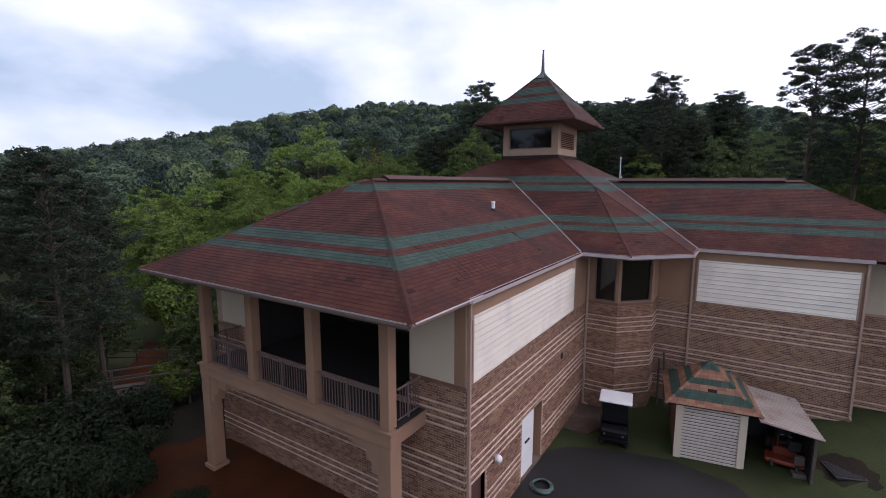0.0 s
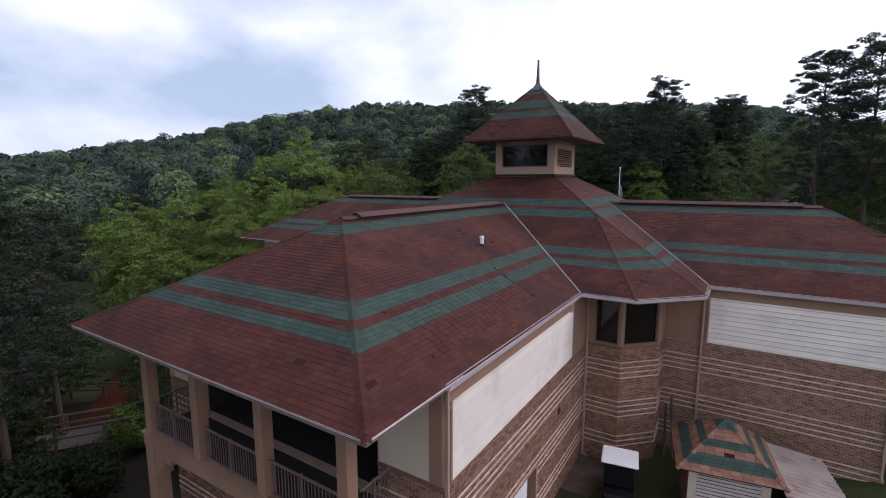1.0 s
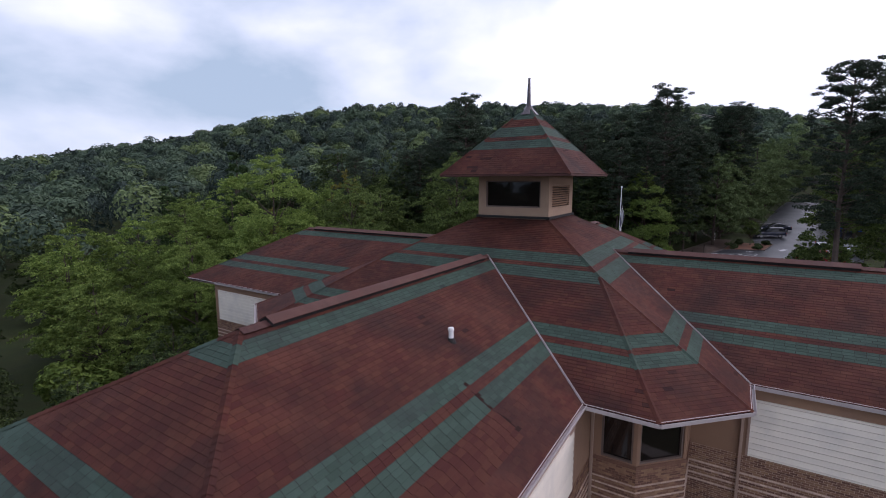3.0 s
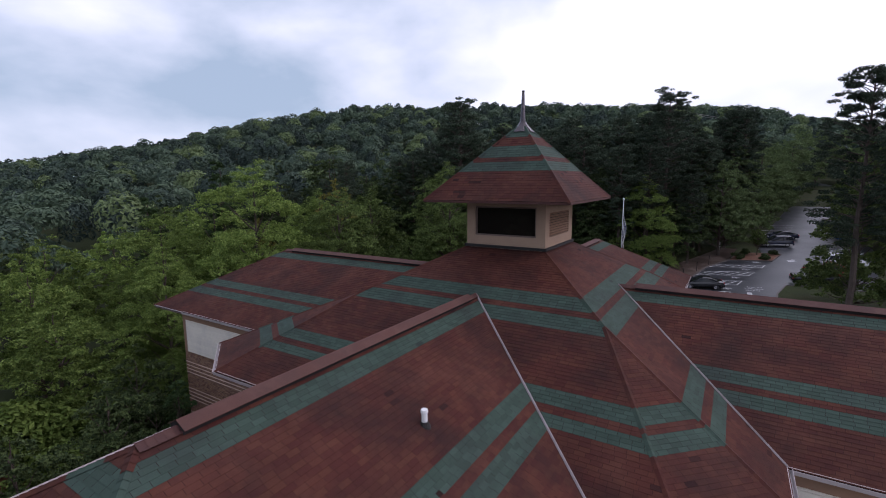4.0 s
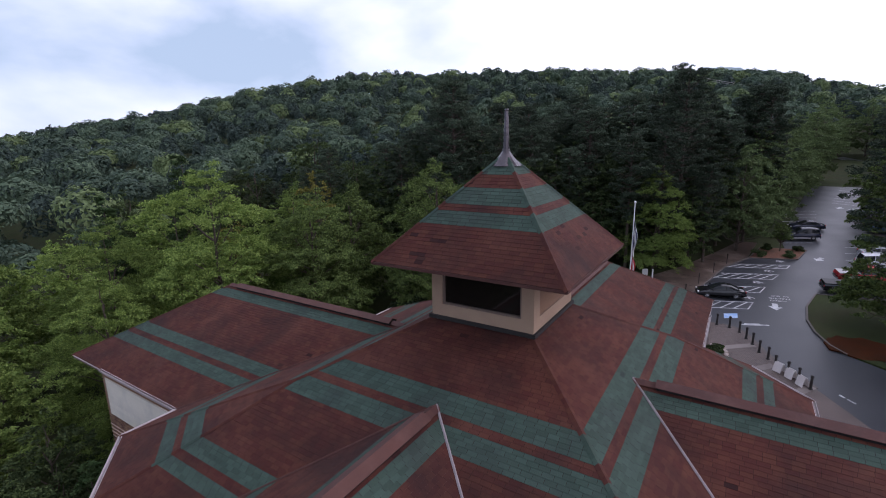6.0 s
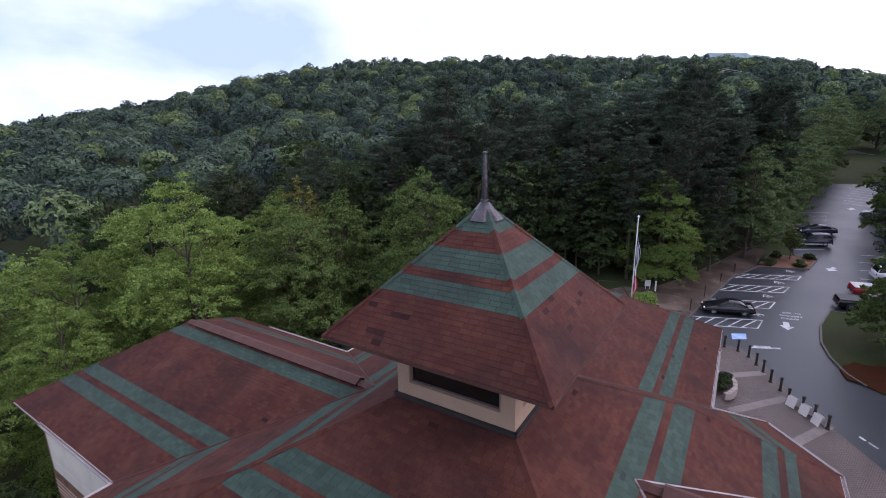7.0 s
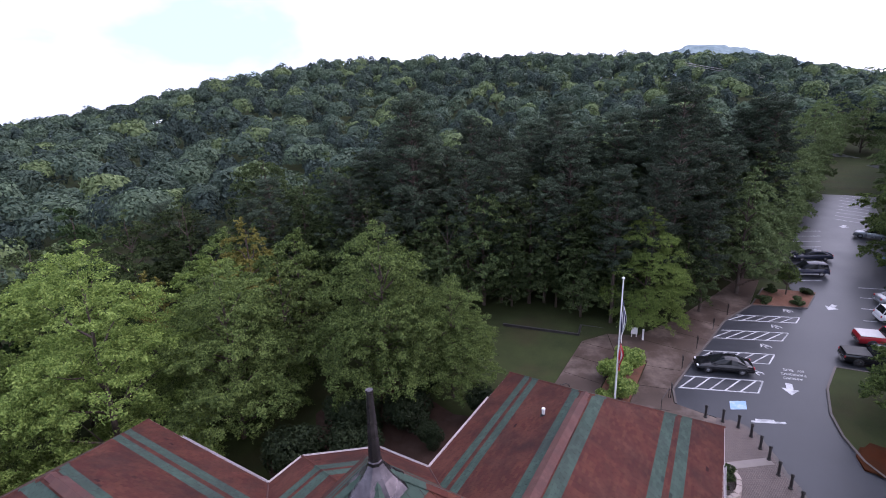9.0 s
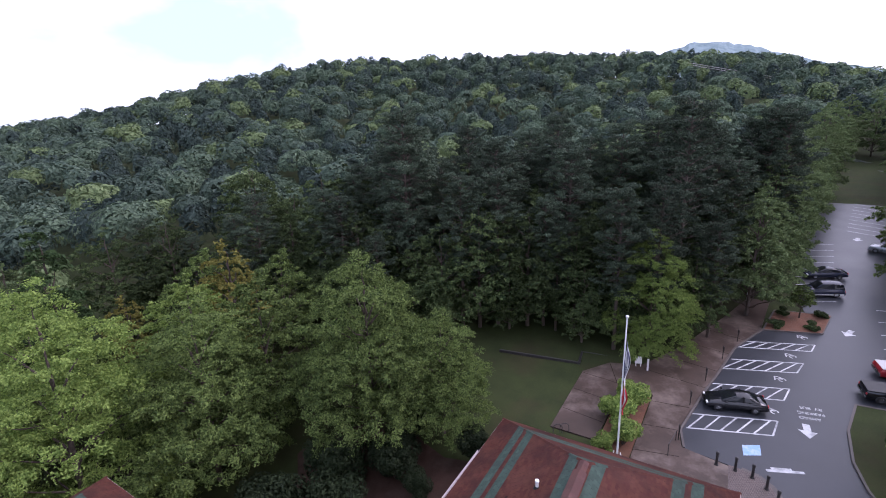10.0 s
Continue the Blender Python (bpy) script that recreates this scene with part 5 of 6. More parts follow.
BROWN_LITTER = surface("brown_litter", (0.034, 0.019, 0.014), (0.070, 0.040, 0.030), 0.95, scale=0.8, fine=20, bump=0.7, depth=0.04, spec=0.15, stain=((0.10, 0.07, 0.055), 0.5, 0.4))
sheet("woodland_floor", wobble(-27.5, 11.0, 10.5, 10.5, 40, 9, 0.08), 0.02, LITTER, "damp leaf litter, darkened for the shade under the trees", "soil")
sheet("mulch_bed", wobble(-26, 49, 7.5, 6.5, seed=5), 0.05, BROWN_LITTER, "reddish pine straw bed under the shrubs", "soil")
sheet("footpath", [(-6.1, 21.4), (-6.1, 24.2), (-4.6, 24.2), (-4.6, 22.6), (-5.0, 21.4)], 0.05, CONCRETE, "damp concrete apron by the bay", "pavement")

# small shed with a banded pyramid roof, roll-up door and tin lean-to
SX, SY, ST = -0.66, 23.2, 10.0
sz = ground_z(SX, SY) - 0.05
shed = base("storage_shed", SX, SY, sz, ST, "small brick shed with banded shingle roof and tin lean-to", "shed")
boxed("wall", (-1.22, 1.22, -1.2, 1.5, -0.1, 2.35), BRICK, shed)
ap = Vector((0, 0.15, 3.72))
for k in range(4):
    a = k * 90
    R = Matrix.Rotation(radians(a), 3, "Z")
    e = 1.64
    c0, c1 = R @ Vector((-e, -e, 2.38)), R @ Vector((e, -e, 2.38))
    c0.y, c1.y = c0.y + 0.15, c1.y + 0.15
    rf = part("roof", slab(bmesh.new(), [c0, c1, ap], 0.07), FELT, shed)
    mid = (c0 + c1) / 2
    ax, up = (c1 - c0).normalized(), ap - mid
    nr = ax.cross(up).normalized()
    L0 = (c1 - c0).length
    ob = shingles(rf, lambda u, s, c0=c0, ax=ax, up=up: c0 + ax * u + up * s, nr, up.length,
                  lambda s, L0=L0: [(L0 / 2 * s, L0 - L0 / 2 * s)], lambda z: z > 3.45 or 3.02 < z < 3.24 or 2.60 < z < 2.82, lambda s: 2.38 + 1.34 * s, 0.97)
    ob.data.materials[0] = ORANGE_SH
    caps(rf, ap, c1, 0.09, 0.05, ORANGE_SH, lambda z: z > 3.45 or 3.02 < z < 3.24 or 2.60 < z < 2.82)
for x in (-1.10, 1.08):
    boxed("door_post", (x - 0.13, x + 0.13, -1.30, -1.19, -0.1, 2.32), CREAM, shed)
door = boxed("roll_up_door", (-0.97, 0.95, -1.235, -1.20, 0.02, 2.30), PLASTIC, shed, "white ribbed roll-up door")
for i in range(17):
    z = 0.06 + i * 0.132
    bm = bmesh.new()
    box(bm, -0.97, 0.95, -1.262, -1.236, z, z + 0.10, 0.011)
    part("door_slat", bm, DOOR_CREAM, door)
tin = part("lean_to_roof", slab(bmesh.new(), [(1.5, -1.75, 2.34), (3.45, -1.75, 2.02), (3.45, 1.75, 2.02), (1.5, 1.75, 2.34)], 0.03), TIN, shed, "rusty tin lean-to roof")
for i in range(14):
    y = -1.68 + i * 0.26
    part("tin_rib", slab(bmesh.new(), [(1.5, y - 0.03, 2.36), (3.46, y - 0.03, 2.04), (3.46, y + 0.03, 2.04), (1.5, y + 0.03, 2.36)], 0.025), TIN, tin)
boxed("post", (3.2, 3.3, -1.6, -1.5, -0.15, 2.02), WOOD, shed)
boxed("post", (3.2, 3.3, 1.5, 1.6, -0.15, 2.02), WOOD, shed)
boxed("side_panel", (3.18, 3.22, -1.5, 1.5, 0.0, 1.9), PLASTIC, shed)
boxed("back_panel", (1.25, 3.2, 1.45, 1.5, 0.0, 2.1), PLASTIC, shed)
for i, (x, y, z, s) in enumerate(((2.95, -1.1, 0.8, 0.16), (2.9, -0.6, 1.1, 0.2), (2.95, -1.2, 0.15, 0.22), (2.8, 0.9, 0.3, 0.4))):
    boxed("stored_box", (x - s, x + s, y - s * 0.7, y + s * 0.7, z - s, z + s), (WOOD, PLASTIC, WOOD, PLASTIC)[i], shed, "", 0.02)


def wheel(name, parent, x, y, r, w, axis_y=True, rim=CHROME):
    bm = bmesh.new()
    prof = [(r * 0.55, w / 2), (r * 0.9, w / 2), (r, w * 0.32), (r, -w * 0.32), (r * 0.9, -w / 2), (r * 0.55, -w / 2)]
    n = 20
    rings = []
    for i in range(n):
        a = 2 * math.pi * i / n
        rings.append([bm.verts.new((x + q * math.cos(a), y + o, r + q * math.sin(a))) for q, o in prof])
    for i in range(n):
        for k in range(5):
            bm.faces.new((rings[i][k], rings[(i + 1) % n][k], rings[(i + 1) % n][k + 1], rings[i][k + 1]))
    bmesh.ops.recalc_face_normals(bm, faces=bm.faces)
    t = part(name, bm, RUBBER, parent, "", True)
    bm = tube(bmesh.new(), (x, y - w * 0.4, r), (x, y + w * 0.4, r), r * 0.57, n=16)
    part("rim", bm, rim, t)
    return t


gc = base("golf_cart", -4.0, 22.0, ground_z(-4, 22) - 0.0, 100, "black golf cart with a white canopy parked by the bay", "golf cart")
boxed("canopy", (-0.62, 0.58, -0.66, 0.66, 1.74, 1.82), WHITE, gc, "white canopy", 0.03)
for x in (-0.55, 0.52):
    for y in (-0.56, 0.56):
        part("canopy_post", tube(bmesh.new(), (x, y, 0.75), (x * 0.95, y, 1.78), 0.02, n=8), PLASTIC, gc)
bm = bmesh.new()
box(bm, -1.15, 1.15, -0.58, 0.58, 0.28, 0.48, 0.05)
box(bm, -1.20, -0.62, -0.56, 0.56, 0.46, 0.86, 0.09)
box(bm, 0.15, 1.18, -0.56, 0.56, 0.46, 0.72, 0.07)
part("body", bm, CART_BLACK, gc)
boxed("seat", (0.02, 0.52, -0.5, 0.5, 0.72, 0.84), PLASTIC, gc, "", 0.04)
boxed("seat_back", (0.50, 0.60, -0.5, 0.5, 0.86, 1.25), PLASTIC, gc, "", 0.04)
boxed("windscreen", (-0.56, -0.54, -0.5, 0.5, 0.9, 1.7), CART_BLACK, gc)
for y in (-0.36, 0.36):
    part("headlight", tube(bmesh.new(), (-1.21, y, 0.66), (-1.18, y, 0.66), 0.05, n=12), CHROME, gc)
for x in (-0.78, 0.78):
    for y in (-0.5, 0.5):
        wheel("wheel", gc, x, y, 0.23, 0.19)
boxed("rack", (0.85, 1.2, -0.45, 0.45, 0.74, 0.95), PLASTIC, gc, "", 0.02)

mw = base("ride_on_mower", 2.05, 23.55, ground_z(2.05, 23.55), 268, "orange ride-on mower parked under the lean-to", "mower")
boxed("mowing_deck", (0.2, 0.9, -0.62, 0.62, 0.14, 0.30), MOWER, mw, "", 0.05)
boxed("chassis", (-0.7, 0.35, -0.38, 0.38, 0.25, 0.55), MOWER, mw, "", 0.06)
boxed("engine", (-0.9, -0.45, -0.32, 0.32, 0.5, 0.85), PLASTIC, mw, "", 0.05)
boxed("seat", (-0.42, 0.02, -0.25, 0.25, 0.58, 0.70), PLASTIC, mw, "", 0.04)
boxed("seat_back", (-0.48, -0.38, -0.25, 0.25, 0.70, 1.15), PLASTIC, mw, "", 0.04)
for y in (-0.22, 0.22):
    part("steering_lever", tube(tube(bmesh.new(), (0.2, y, 0.5), (0.18, y, 1.0), 0.018, n=8), (0.18, y, 1.0), (0.1, y * 0.2, 1.02), 0.018, n=8), CHROME, mw)
for x, y, r, w in ((-0.55, -0.5, 0.27, 0.22), (-0.55, 0.5, 0.27, 0.22), (0.95, -0.38, 0.14, 0.1), (0.95, 0.38, 0.14, 0.1)):
    wheel("wheel", mw, x, y, r, w, rim=MOWER)

bm = bmesh.new()
pts = []
for i in range(160):
    a = i * 0.22
    r = 0.42 - 0.07 * math.sin(i * 0.7) * 0.3 - 0.0008 * i
    pts.append(Vector((r * math.cos(a), r * math.sin(a), 0.03 + 0.0006 * i)))
for p, q in zip(pts, pts[1:]):
    tube(bm, p, q, 0.022, n=6, caps=False)
hose = tagged(part("garden_hose", bm, HOSE, None, "", True), "coiled green garden hose on the asphalt", "hose")
hose.location = (-5.35, 16.9, ground_z(-5.3, 16.9) + 0.04)
sheet("mud_patch", wobble(3.85, 23.4, 1.0, 0.9, seed=12), 0.012, LITTER, "dark mud round the drain cover", "soil")
drain = base("drain_cover", 3.85, 23.4, ground_z(3.85, 23.4) + 0.02, 20, "square iron drain cover in the grass", "drain")
boxed("frame", (-0.52, 0.52, -0.52, 0.52, -0.08, 0.005), PLASTIC, drain, "", 0.01)
boxed("grate", (-0.44, 0.44, -0.44, 0.44, -0.02, 0.012), DARK, drain)
for i in range(8):
    boxed("grate_bar", (-0.42 + i * 0.116, -0.38 + i * 0.116, -0.43, 0.43, 0.012, 0.022), DARK, drain)
ladder = base("leaning_plank", -2.55, 26.3, ground_z(-2.5, 26.3), 0, "weathered plank leaning against the brick wall", "plank")
part("board", tube(bmesh.new(), (0, -0.25, 0.0), (-0.25, 0.42, 2.6), 0.06, n=4), WOOD, ladder)
part("board", tube(bmesh.new(), (-0.35, -0.15, 0.0), (-0.45, 0.42, 2.2), 0.05, n=4), WOOD, ladder)

# timber walkway among the trees
tw = base("timber_walkway", -28.2, 13.2, ground_z(-28.2, 13.2), 57, "weathered timber walkway with handrails among the trees", "walkway")
boxed("platform", (-3.2, 3.2, -0.9, 0.9, 1.25, 1.42), WOOD, tw)
for i in range(15):
    boxed("plank", (-3.15 + i * 0.42, -2.76 + i * 0.42, -0.95, 0.95, 1.42, 1.46), WOOD, tw)
for x in (-3, -1, 1, 3):
    for y in (-0.85, 0.85):
        boxed("post", (x - 0.07, x + 0.07, y - 0.07, y + 0.07, -0.6, 2.4), WOOD, tw)
for y in (-0.85, 0.85):
    for z in (1.9, 2.35):
        boxed("handrail", (-3.2, 3.2, y - 0.04, y + 0.04, z, z + 0.09), WOOD, tw)

sheet("trail", [(-29.6, 13.4), (-31.0, 15.2), (-34.6, 17.8), (-38.6, 20.6), (-40.6, 19.6), (-36.0, 16.4), (-32.2, 13.4), (-30.8, 12.2)], 0.06, CLAY, "damp red clay trail among the trees", "path")
tr = base("trail_railing", -34.5, 18.1, ground_z(-34.5, 18.1), 37, "weathered timber railing along the trail", "railing")
for z in (0.55, 1.0):
    boxed("rail", (-4.0, 4.4, -0.03, 0.03, z, z + 0.09), WOOD, tr)
for x in (-4.0, -1.9, 0.2, 2.3, 4.4):
    boxed("post", (x - 0.06, x + 0.06, -0.06, 0.06, -0.5, 1.15), WOOD, tr)

# ---- car park and entrance plaza ----
PAINT = surface("road_paint", (0.46, 0.46, 0.47), (0.62, 0.62, 0.63), 0.6, scale=2.5, fine=30, stain=((0.12, 0.125, 0.135), 1.6, 0.85), bump=0.05)
BLUE = surface("blue_paint", (0.20, 0.36, 0.62), (0.30, 0.46, 0.72), 0.6, stain=((0.55, 0.6, 0.68), 2.0, 0.7), bump=0.05)
KERB = surface("kerb_concrete", (0.070, 0.058, 0.052), (0.125, 0.105, 0.095), 0.7, scale=1.2, fine=30, stain=((0.10, 0.08, 0.075), 0.6, 0.7))
BAND = surface("pale_concrete", (0.17, 0.138, 0.125), (0.25, 0.21, 0.19), 0.6, scale=1.0, fine=30, bump=0.15, stain=((0.11, 0.085, 0.075), 0.8, 0.6))
POST = surface("dark_bollard", (0.025, 0.022, 0.022), (0.05, 0.045, 0.044), 0.5, metal=0.2)
BOARD = surface("board_face", (0.42, 0.40, 0.40), (0.52, 0.50, 0.50), 0.6)
PALE_BOARD = surface("pale_board", (0.70, 0.64, 0.63), (0.80, 0.75, 0.73), 0.6, scale=2, fine=30, bump=0.05)
STONE = surface("pale_stone", (0.30, 0.24, 0.21), (0.42, 0.35, 0.31), 0.85, scale=2, fine=25, bump=0.5)


def paver_material():
    m, n, l, p = nodes_of("brick_pavers")
    co = n.new("ShaderNodeTexCoord")
    mp = n.new("ShaderNodeMapping")
    mp.inputs["Rotation"].default_value = (0, 0, radians(18))
    br = n.new("ShaderNodeTexBrick")
    br.inputs["Scale"].default_value = 2.6
    br.inputs["Color1"].default_value, br.inputs["Color2"].default_value = (0.080, 0.050, 0.042, 1), (0.135, 0.088, 0.074, 1)
    br.inputs["Mortar"].default_value = (0.20, 0.158, 0.142, 1)
    br.inputs["Mortar Size"].default_value = 0.035
    nz = n.new("ShaderNodeTexNoise")
    nz.inputs["Scale"].default_value, nz.inputs["Detail"].default_value = 0.5, 6
    mx = n.new("ShaderNodeMix")
    mx.data_type = "RGBA"
    mx.blend_type = "MULTIPLY"
    mx.inputs[0].default_value = 0.6
    l.new(co.outputs["Object"], mp.inputs[0])
    l.new(mp.outputs[0], br.inputs["Vector"])
    l.new(co.outputs["Object"], nz.inputs["Vector"])
    l.new(br.outputs["Color"], mx.inputs[6])
    l.new(nz.outputs["Fac"], mx.inputs[7])
    l.new(mx.outputs[2], p.inputs["Base Color"])
    p.inputs["Roughness"].default_value = 0.55
    bp = n.new("ShaderNodeBump")
    bp.inputs["Strength"].default_value, bp.inputs["Distance"].default_value = 0.4, 0.01
    l.new(br.outputs["Fac"], bp.inputs["Height"])
    bp.invert = True
    l.new(bp.outputs[0], p.inputs["Normal"])
    return m


PAVER = paver_material()


def on_lot(x, y):
    return lot_z(y)


ARC = [(-5.63, 61.29), (-4.72, 61.08), (-4.01, 60.47), (-3.54, 59.49), (-3.12, 58.69), (-2.71, 57.54), (-2.19, 56.72), (-1.81, 55.61), (-1.12, 55.0), (-0.57, 54.4), (0.0, 53.6)]
WEST_EDGE = [(-8.6, 62.0), (-8.95, 63.8), (-7.75, 69.0), (-6.95, 71.9), (-5.75, 76.9), (-4.4, 79.7), (-3.5, 81.45)]
ISLAND = [(2.6, 59.7), (1.75, 60.83), (1.04, 62.86), (0.71, 65.1), (0.93, 68.3), (1.86, 71.74)]
sheet("car_park", [(-5.6, 61.6), *[(x + 0.25, y + 0.25) for x, y in ARC], (2.5, 50.5), (6, 47.5), (12, 46.5), (12, 53), (6, 57.2), *ISLAND, (9.5, 72.2), (10.6, 80), (12.5, 92), (13.0, 112), (14.5, 128), (18, 139), (11, 139), (7.0, 134),
                   (5.4, 127), (2.9, 112), (1.4, 101), (0.0, 91), (0.2, 87.2), (2.35, 86.9), (1.2, 82.5), *WEST_EDGE[::-1]], 0.05, ASPHALT, "wet dark asphalt car park with white markings", "road", on_lot)
sheet("plaza", [(-6.0, 47), (-6.0, 61.6), (-5.6, 61.6), *[(x + 0.25, y + 0.25) for x, y in ARC], (2.5, 50.5), (4.5, 48.7), (4.5, 47)], 0.10, PAVER, "damp brick-paved entrance plaza with concrete bands", "pavement", on_lot)
sheet("walkway", [(-17.3, 60.2), (-17.0, 68.0), (-15.2, 70.2), (-12.6, 71.0), (-9.9, 75.5), (-6.6, 83.2), (-4.6, 88.5), (-2.6, 88.5), *[(x - 0.12, y) for x, y in WEST_EDGE[::-1]], (-6.0, 61.5), (-6.0, 54), (-11.5, 54), (-11.6, 60), (-11.2, 67.0), (-13.6, 67.4), (-14.0, 60.2)],
      0.10, CONCRETE, "wet stained concrete walkway", "pavement", on_lot)
sheet("flower_bed", [(-13.9, 59.0), (-13.6, 67.3), (-11.3, 66.9), (-11.7, 59.0)], 0.09, STRAW, "mulched bed round the flagpole", "soil", on_lot)
sheet("traffic_island", [*ISLAND, (9.3, 72.0), (14, 66), (12, 55), (6, 57.5)], 0.13, GRASS, "grassy traffic island with bare clay at its edge", "lawn", on_lot)
sheet("bare_clay", wobble(3.6, 61.2, 2.3, 1.7, seed=8), 0.15, CLAY, "bare clay patch on the island", "soil", on_lot)
sheet("planting_island", [(-3.45, 81.5), (1.15, 82.55), (2.3, 86.8), (-2.3, 86.25)], 0.16, STRAW, "mulched planting island in the car park", "soil", on_lot)


sheet("road", [(15.0, 180.5), (17.5, 182.5), (21.5, 176), (25.5, 165.5), (28, 158), (24.5, 156.5), (22.0, 163.5), (18.5, 173)], 0.06, ASPHALT, "pale wet road climbing beyond the grass bank", "road")


def kerb(points, label, h=0.16, w=0.15, closed=False):
    bm = bmesh.new()
    pts = points + points[:1] if closed else points
    for p, q in zip(pts, pts[1:]):
        a, b = Vector((*p, lot_z(p[1]))), Vector((*q, lot_z(q[1])))
        d = (b - a).normalized()
        n = Vector((-d.y, d.x, 0)).normalized() * w / 2
        vs = [bm.verts.new(c + o + Vector((0, 0, z))) for c in (a, b) for o, z in ((n, -0.05), (n, h), (-n, h), (-n, -0.05))]
        for k in range(4):
            bm.faces.new((vs[k], vs[(k + 1) % 4], vs[4 + (k + 1) % 4], vs[4 + k]))
        bm.faces.new(vs[:4])
        bm.faces.new(vs[4:])
    bmesh.ops.recalc_face_normals(bm, faces=bm.faces)
    return tagged(part("kerb", bm, KERB), label, "kerb", kind="structure")


kerb(WEST_EDGE, "worn concrete kerb along the parking bays")
kerb([*ISLAND, (9.5, 72.2)], "concrete kerb round the grassy island")
kerb([(-3.45, 81.5), (1.15, 82.55), (2.3, 86.8), (-2.3, 86.25)], "dark kerb round the planting island", closed=True)
kerb([(x + 0.35, y + 0.35) for x, y in ARC], "flush kerb along the plaza edge", 0.07, 0.3)
for a, b in (((-5.8, 56.7), (-3.0, 58.6)), ((-4.9, 52.9), (-1.9, 55.9)), ((-2.2, 50.6), (0.1, 54.0))):
    d = Vector((b[0] - a[0], b[1] - a[1])).normalized() * 0.28
    sheet("paving_band", [(a[0] - d.y, a[1] + d.x), (a[0] + d.y, a[1] - d.x), (b[0] + d.y, b[1] - d.x), (b[0] - d.y, b[1] + d.x)], 0.108, BAND, "pale concrete band across the plaza", "pavement", on_lot)


def stripe(bm, a, b, w=0.11, lift=0.058):
    a, b = Vector(a), Vector(b)
    d = (b - a).normalized()
    n = Vector((-d.y, d.x)) * w / 2
    bm.faces.new([bm.verts.new((p.x, p.y, lot_z(p.y) + lift)) for p in (a + n, a - n, b - n, b + n)])
    return bm


def marking(name, lines, label, mat=None, w=0.11, group=""):
    ob = base(name, 0, 0, 0, 0, label, "road marking", group)
    for a, b in lines:
        part("stripe", stripe(bmesh.new(), a, b, w), mat or PAINT, ob)
    return ob


HATCHES = [((-8.45, 65.95), (-8.62, 64.2), (-3.42, 65.8), (-3.06, 67.57)), ((-7.35, 70.5), (-7.75, 68.9), (-2.53, 70.35), (-2.05, 72.1)),
           ((-5.95, 74.95), (-6.75, 73.1), (-1.37, 74.75), (-0.78, 76.5)), ((-5.0, 78.6), (-5.5, 77.3), (-0.02, 78.85), (0.36, 80.15))]
for tl, bl, br_, tr in HATCHES:
    tl, bl, br_, tr = (Vector(p) for p in (tl, bl, br_, tr))
    lines = [(tl, tr), (bl, br_), (br_, tr)]
    for k in range(5):
        p, q = bl.lerp(br_, 0.02 + 0.19 * k), tl.lerp(tr, 0.16 + 0.19 * k)
        lines.append((p, q))
    marking("hatched_bay", lines, "white hatched access aisle painted on asphalt", group="hatched aisles")
for i in range(9):
    y = 89.6 + i * 2.45
    marking("bay_line", [((-0.2 + 0.16 * i, y - 0.3), (3.25 + 0.28 * i, y + 1.1))], "white parking bay line", group="bay lines")
for i in range(9):
    y = 115.6 + i * 2.1
    marking("bay_line", [((7.9 + 0.42 * i, y + 1.9), (12.2 + 0.30 * i, y - 0.4))], "white parking bay line", group="bay lines")
for i in range(6):
    y = 76.0 + i * 2.75
    marking("bay_line", [((4.6 + 0.32 * i, y), (9.6 + 0.32 * i, y + 0.9))], "white parking bay line", group="bay lines")
for a, b in (((-17.1, 62.6), (-14.0, 62.2)), ((-17.0, 65.3), (-13.9, 64.9)), ((-17.0, 67.8), (-13.7, 67.4)), ((-11.6, 57.6), (-8.9, 58.2)), ((-11.6, 60.4), (-8.8, 61.0)), ((-11.5, 63.2), (-9.1, 63.6)),
             ((-11.3, 66.2), (-8.6, 66.5)), ((-12.4, 70.4), (-7.7, 69.6)), ((-11.2, 73.2), (-6.9, 72.4)), ((-9.6, 76.4), (-6.1, 75.6)), ((-8.2, 79.6), (-5.0, 78.7)), ((-14.0, 67.4), (-15.2, 70.2))):
    tagged(part("joint", stripe(bmesh.new(), a, b, 0.045, 0.112), LITTER), "dark joint between the concrete slabs", "joint", kind="structure")
marking("stop_line", [((-3.95, 62.15), (-1.95, 62.9)), ((-3.7, 62.45), (-2.6, 62.85))], "worn white stop line", w=0.2)
marking("edge_line", [((1.45, 53.72), (1.70, 53.47)), ((1.81, 53.37), (2.16, 53.02))], "broken white edge line", w=0.15)


def polygon_mark(name, pts, label, mat, parent=None):
    bm = bmesh.new()
    bm.faces.new([bm.verts.new((x, y, lot_z(y) + 0.06)) for x, y in pts])
    ob = part(name, bm, mat, parent)
    return ob if parent else tagged(ob, label, "road marking")


def turned(cx, cy, turn, pts, s=1.0):
    c, d = math.cos(radians(turn)), math.sin(radians(turn))
    return [(cx + s * (c * x - d * y), cy + s * (d * x + c * y)) for x, y in pts]


ARROW = [(0, -0.8), (0.55, 0.0), (0.22, 0.0), (0.22, 0.75), (-0.22, 0.75), (-0.22, 0.0), (-0.55, 0.0)]
polygon_mark("arrow_marking", turned(-1.38, 67.25, 3, ARROW, 1.0), "white arrow painted on asphalt", PAINT)
polygon_mark("arrow_marking", turned(3.2, 83.6, -25, ARROW, 1.0), "white arrow painted on asphalt", PAINT)
polygon_mark("arrow_marking", turned(8.5, 113.5, -15, ARROW, 1.1), "white arrow painted on asphalt", PAINT)
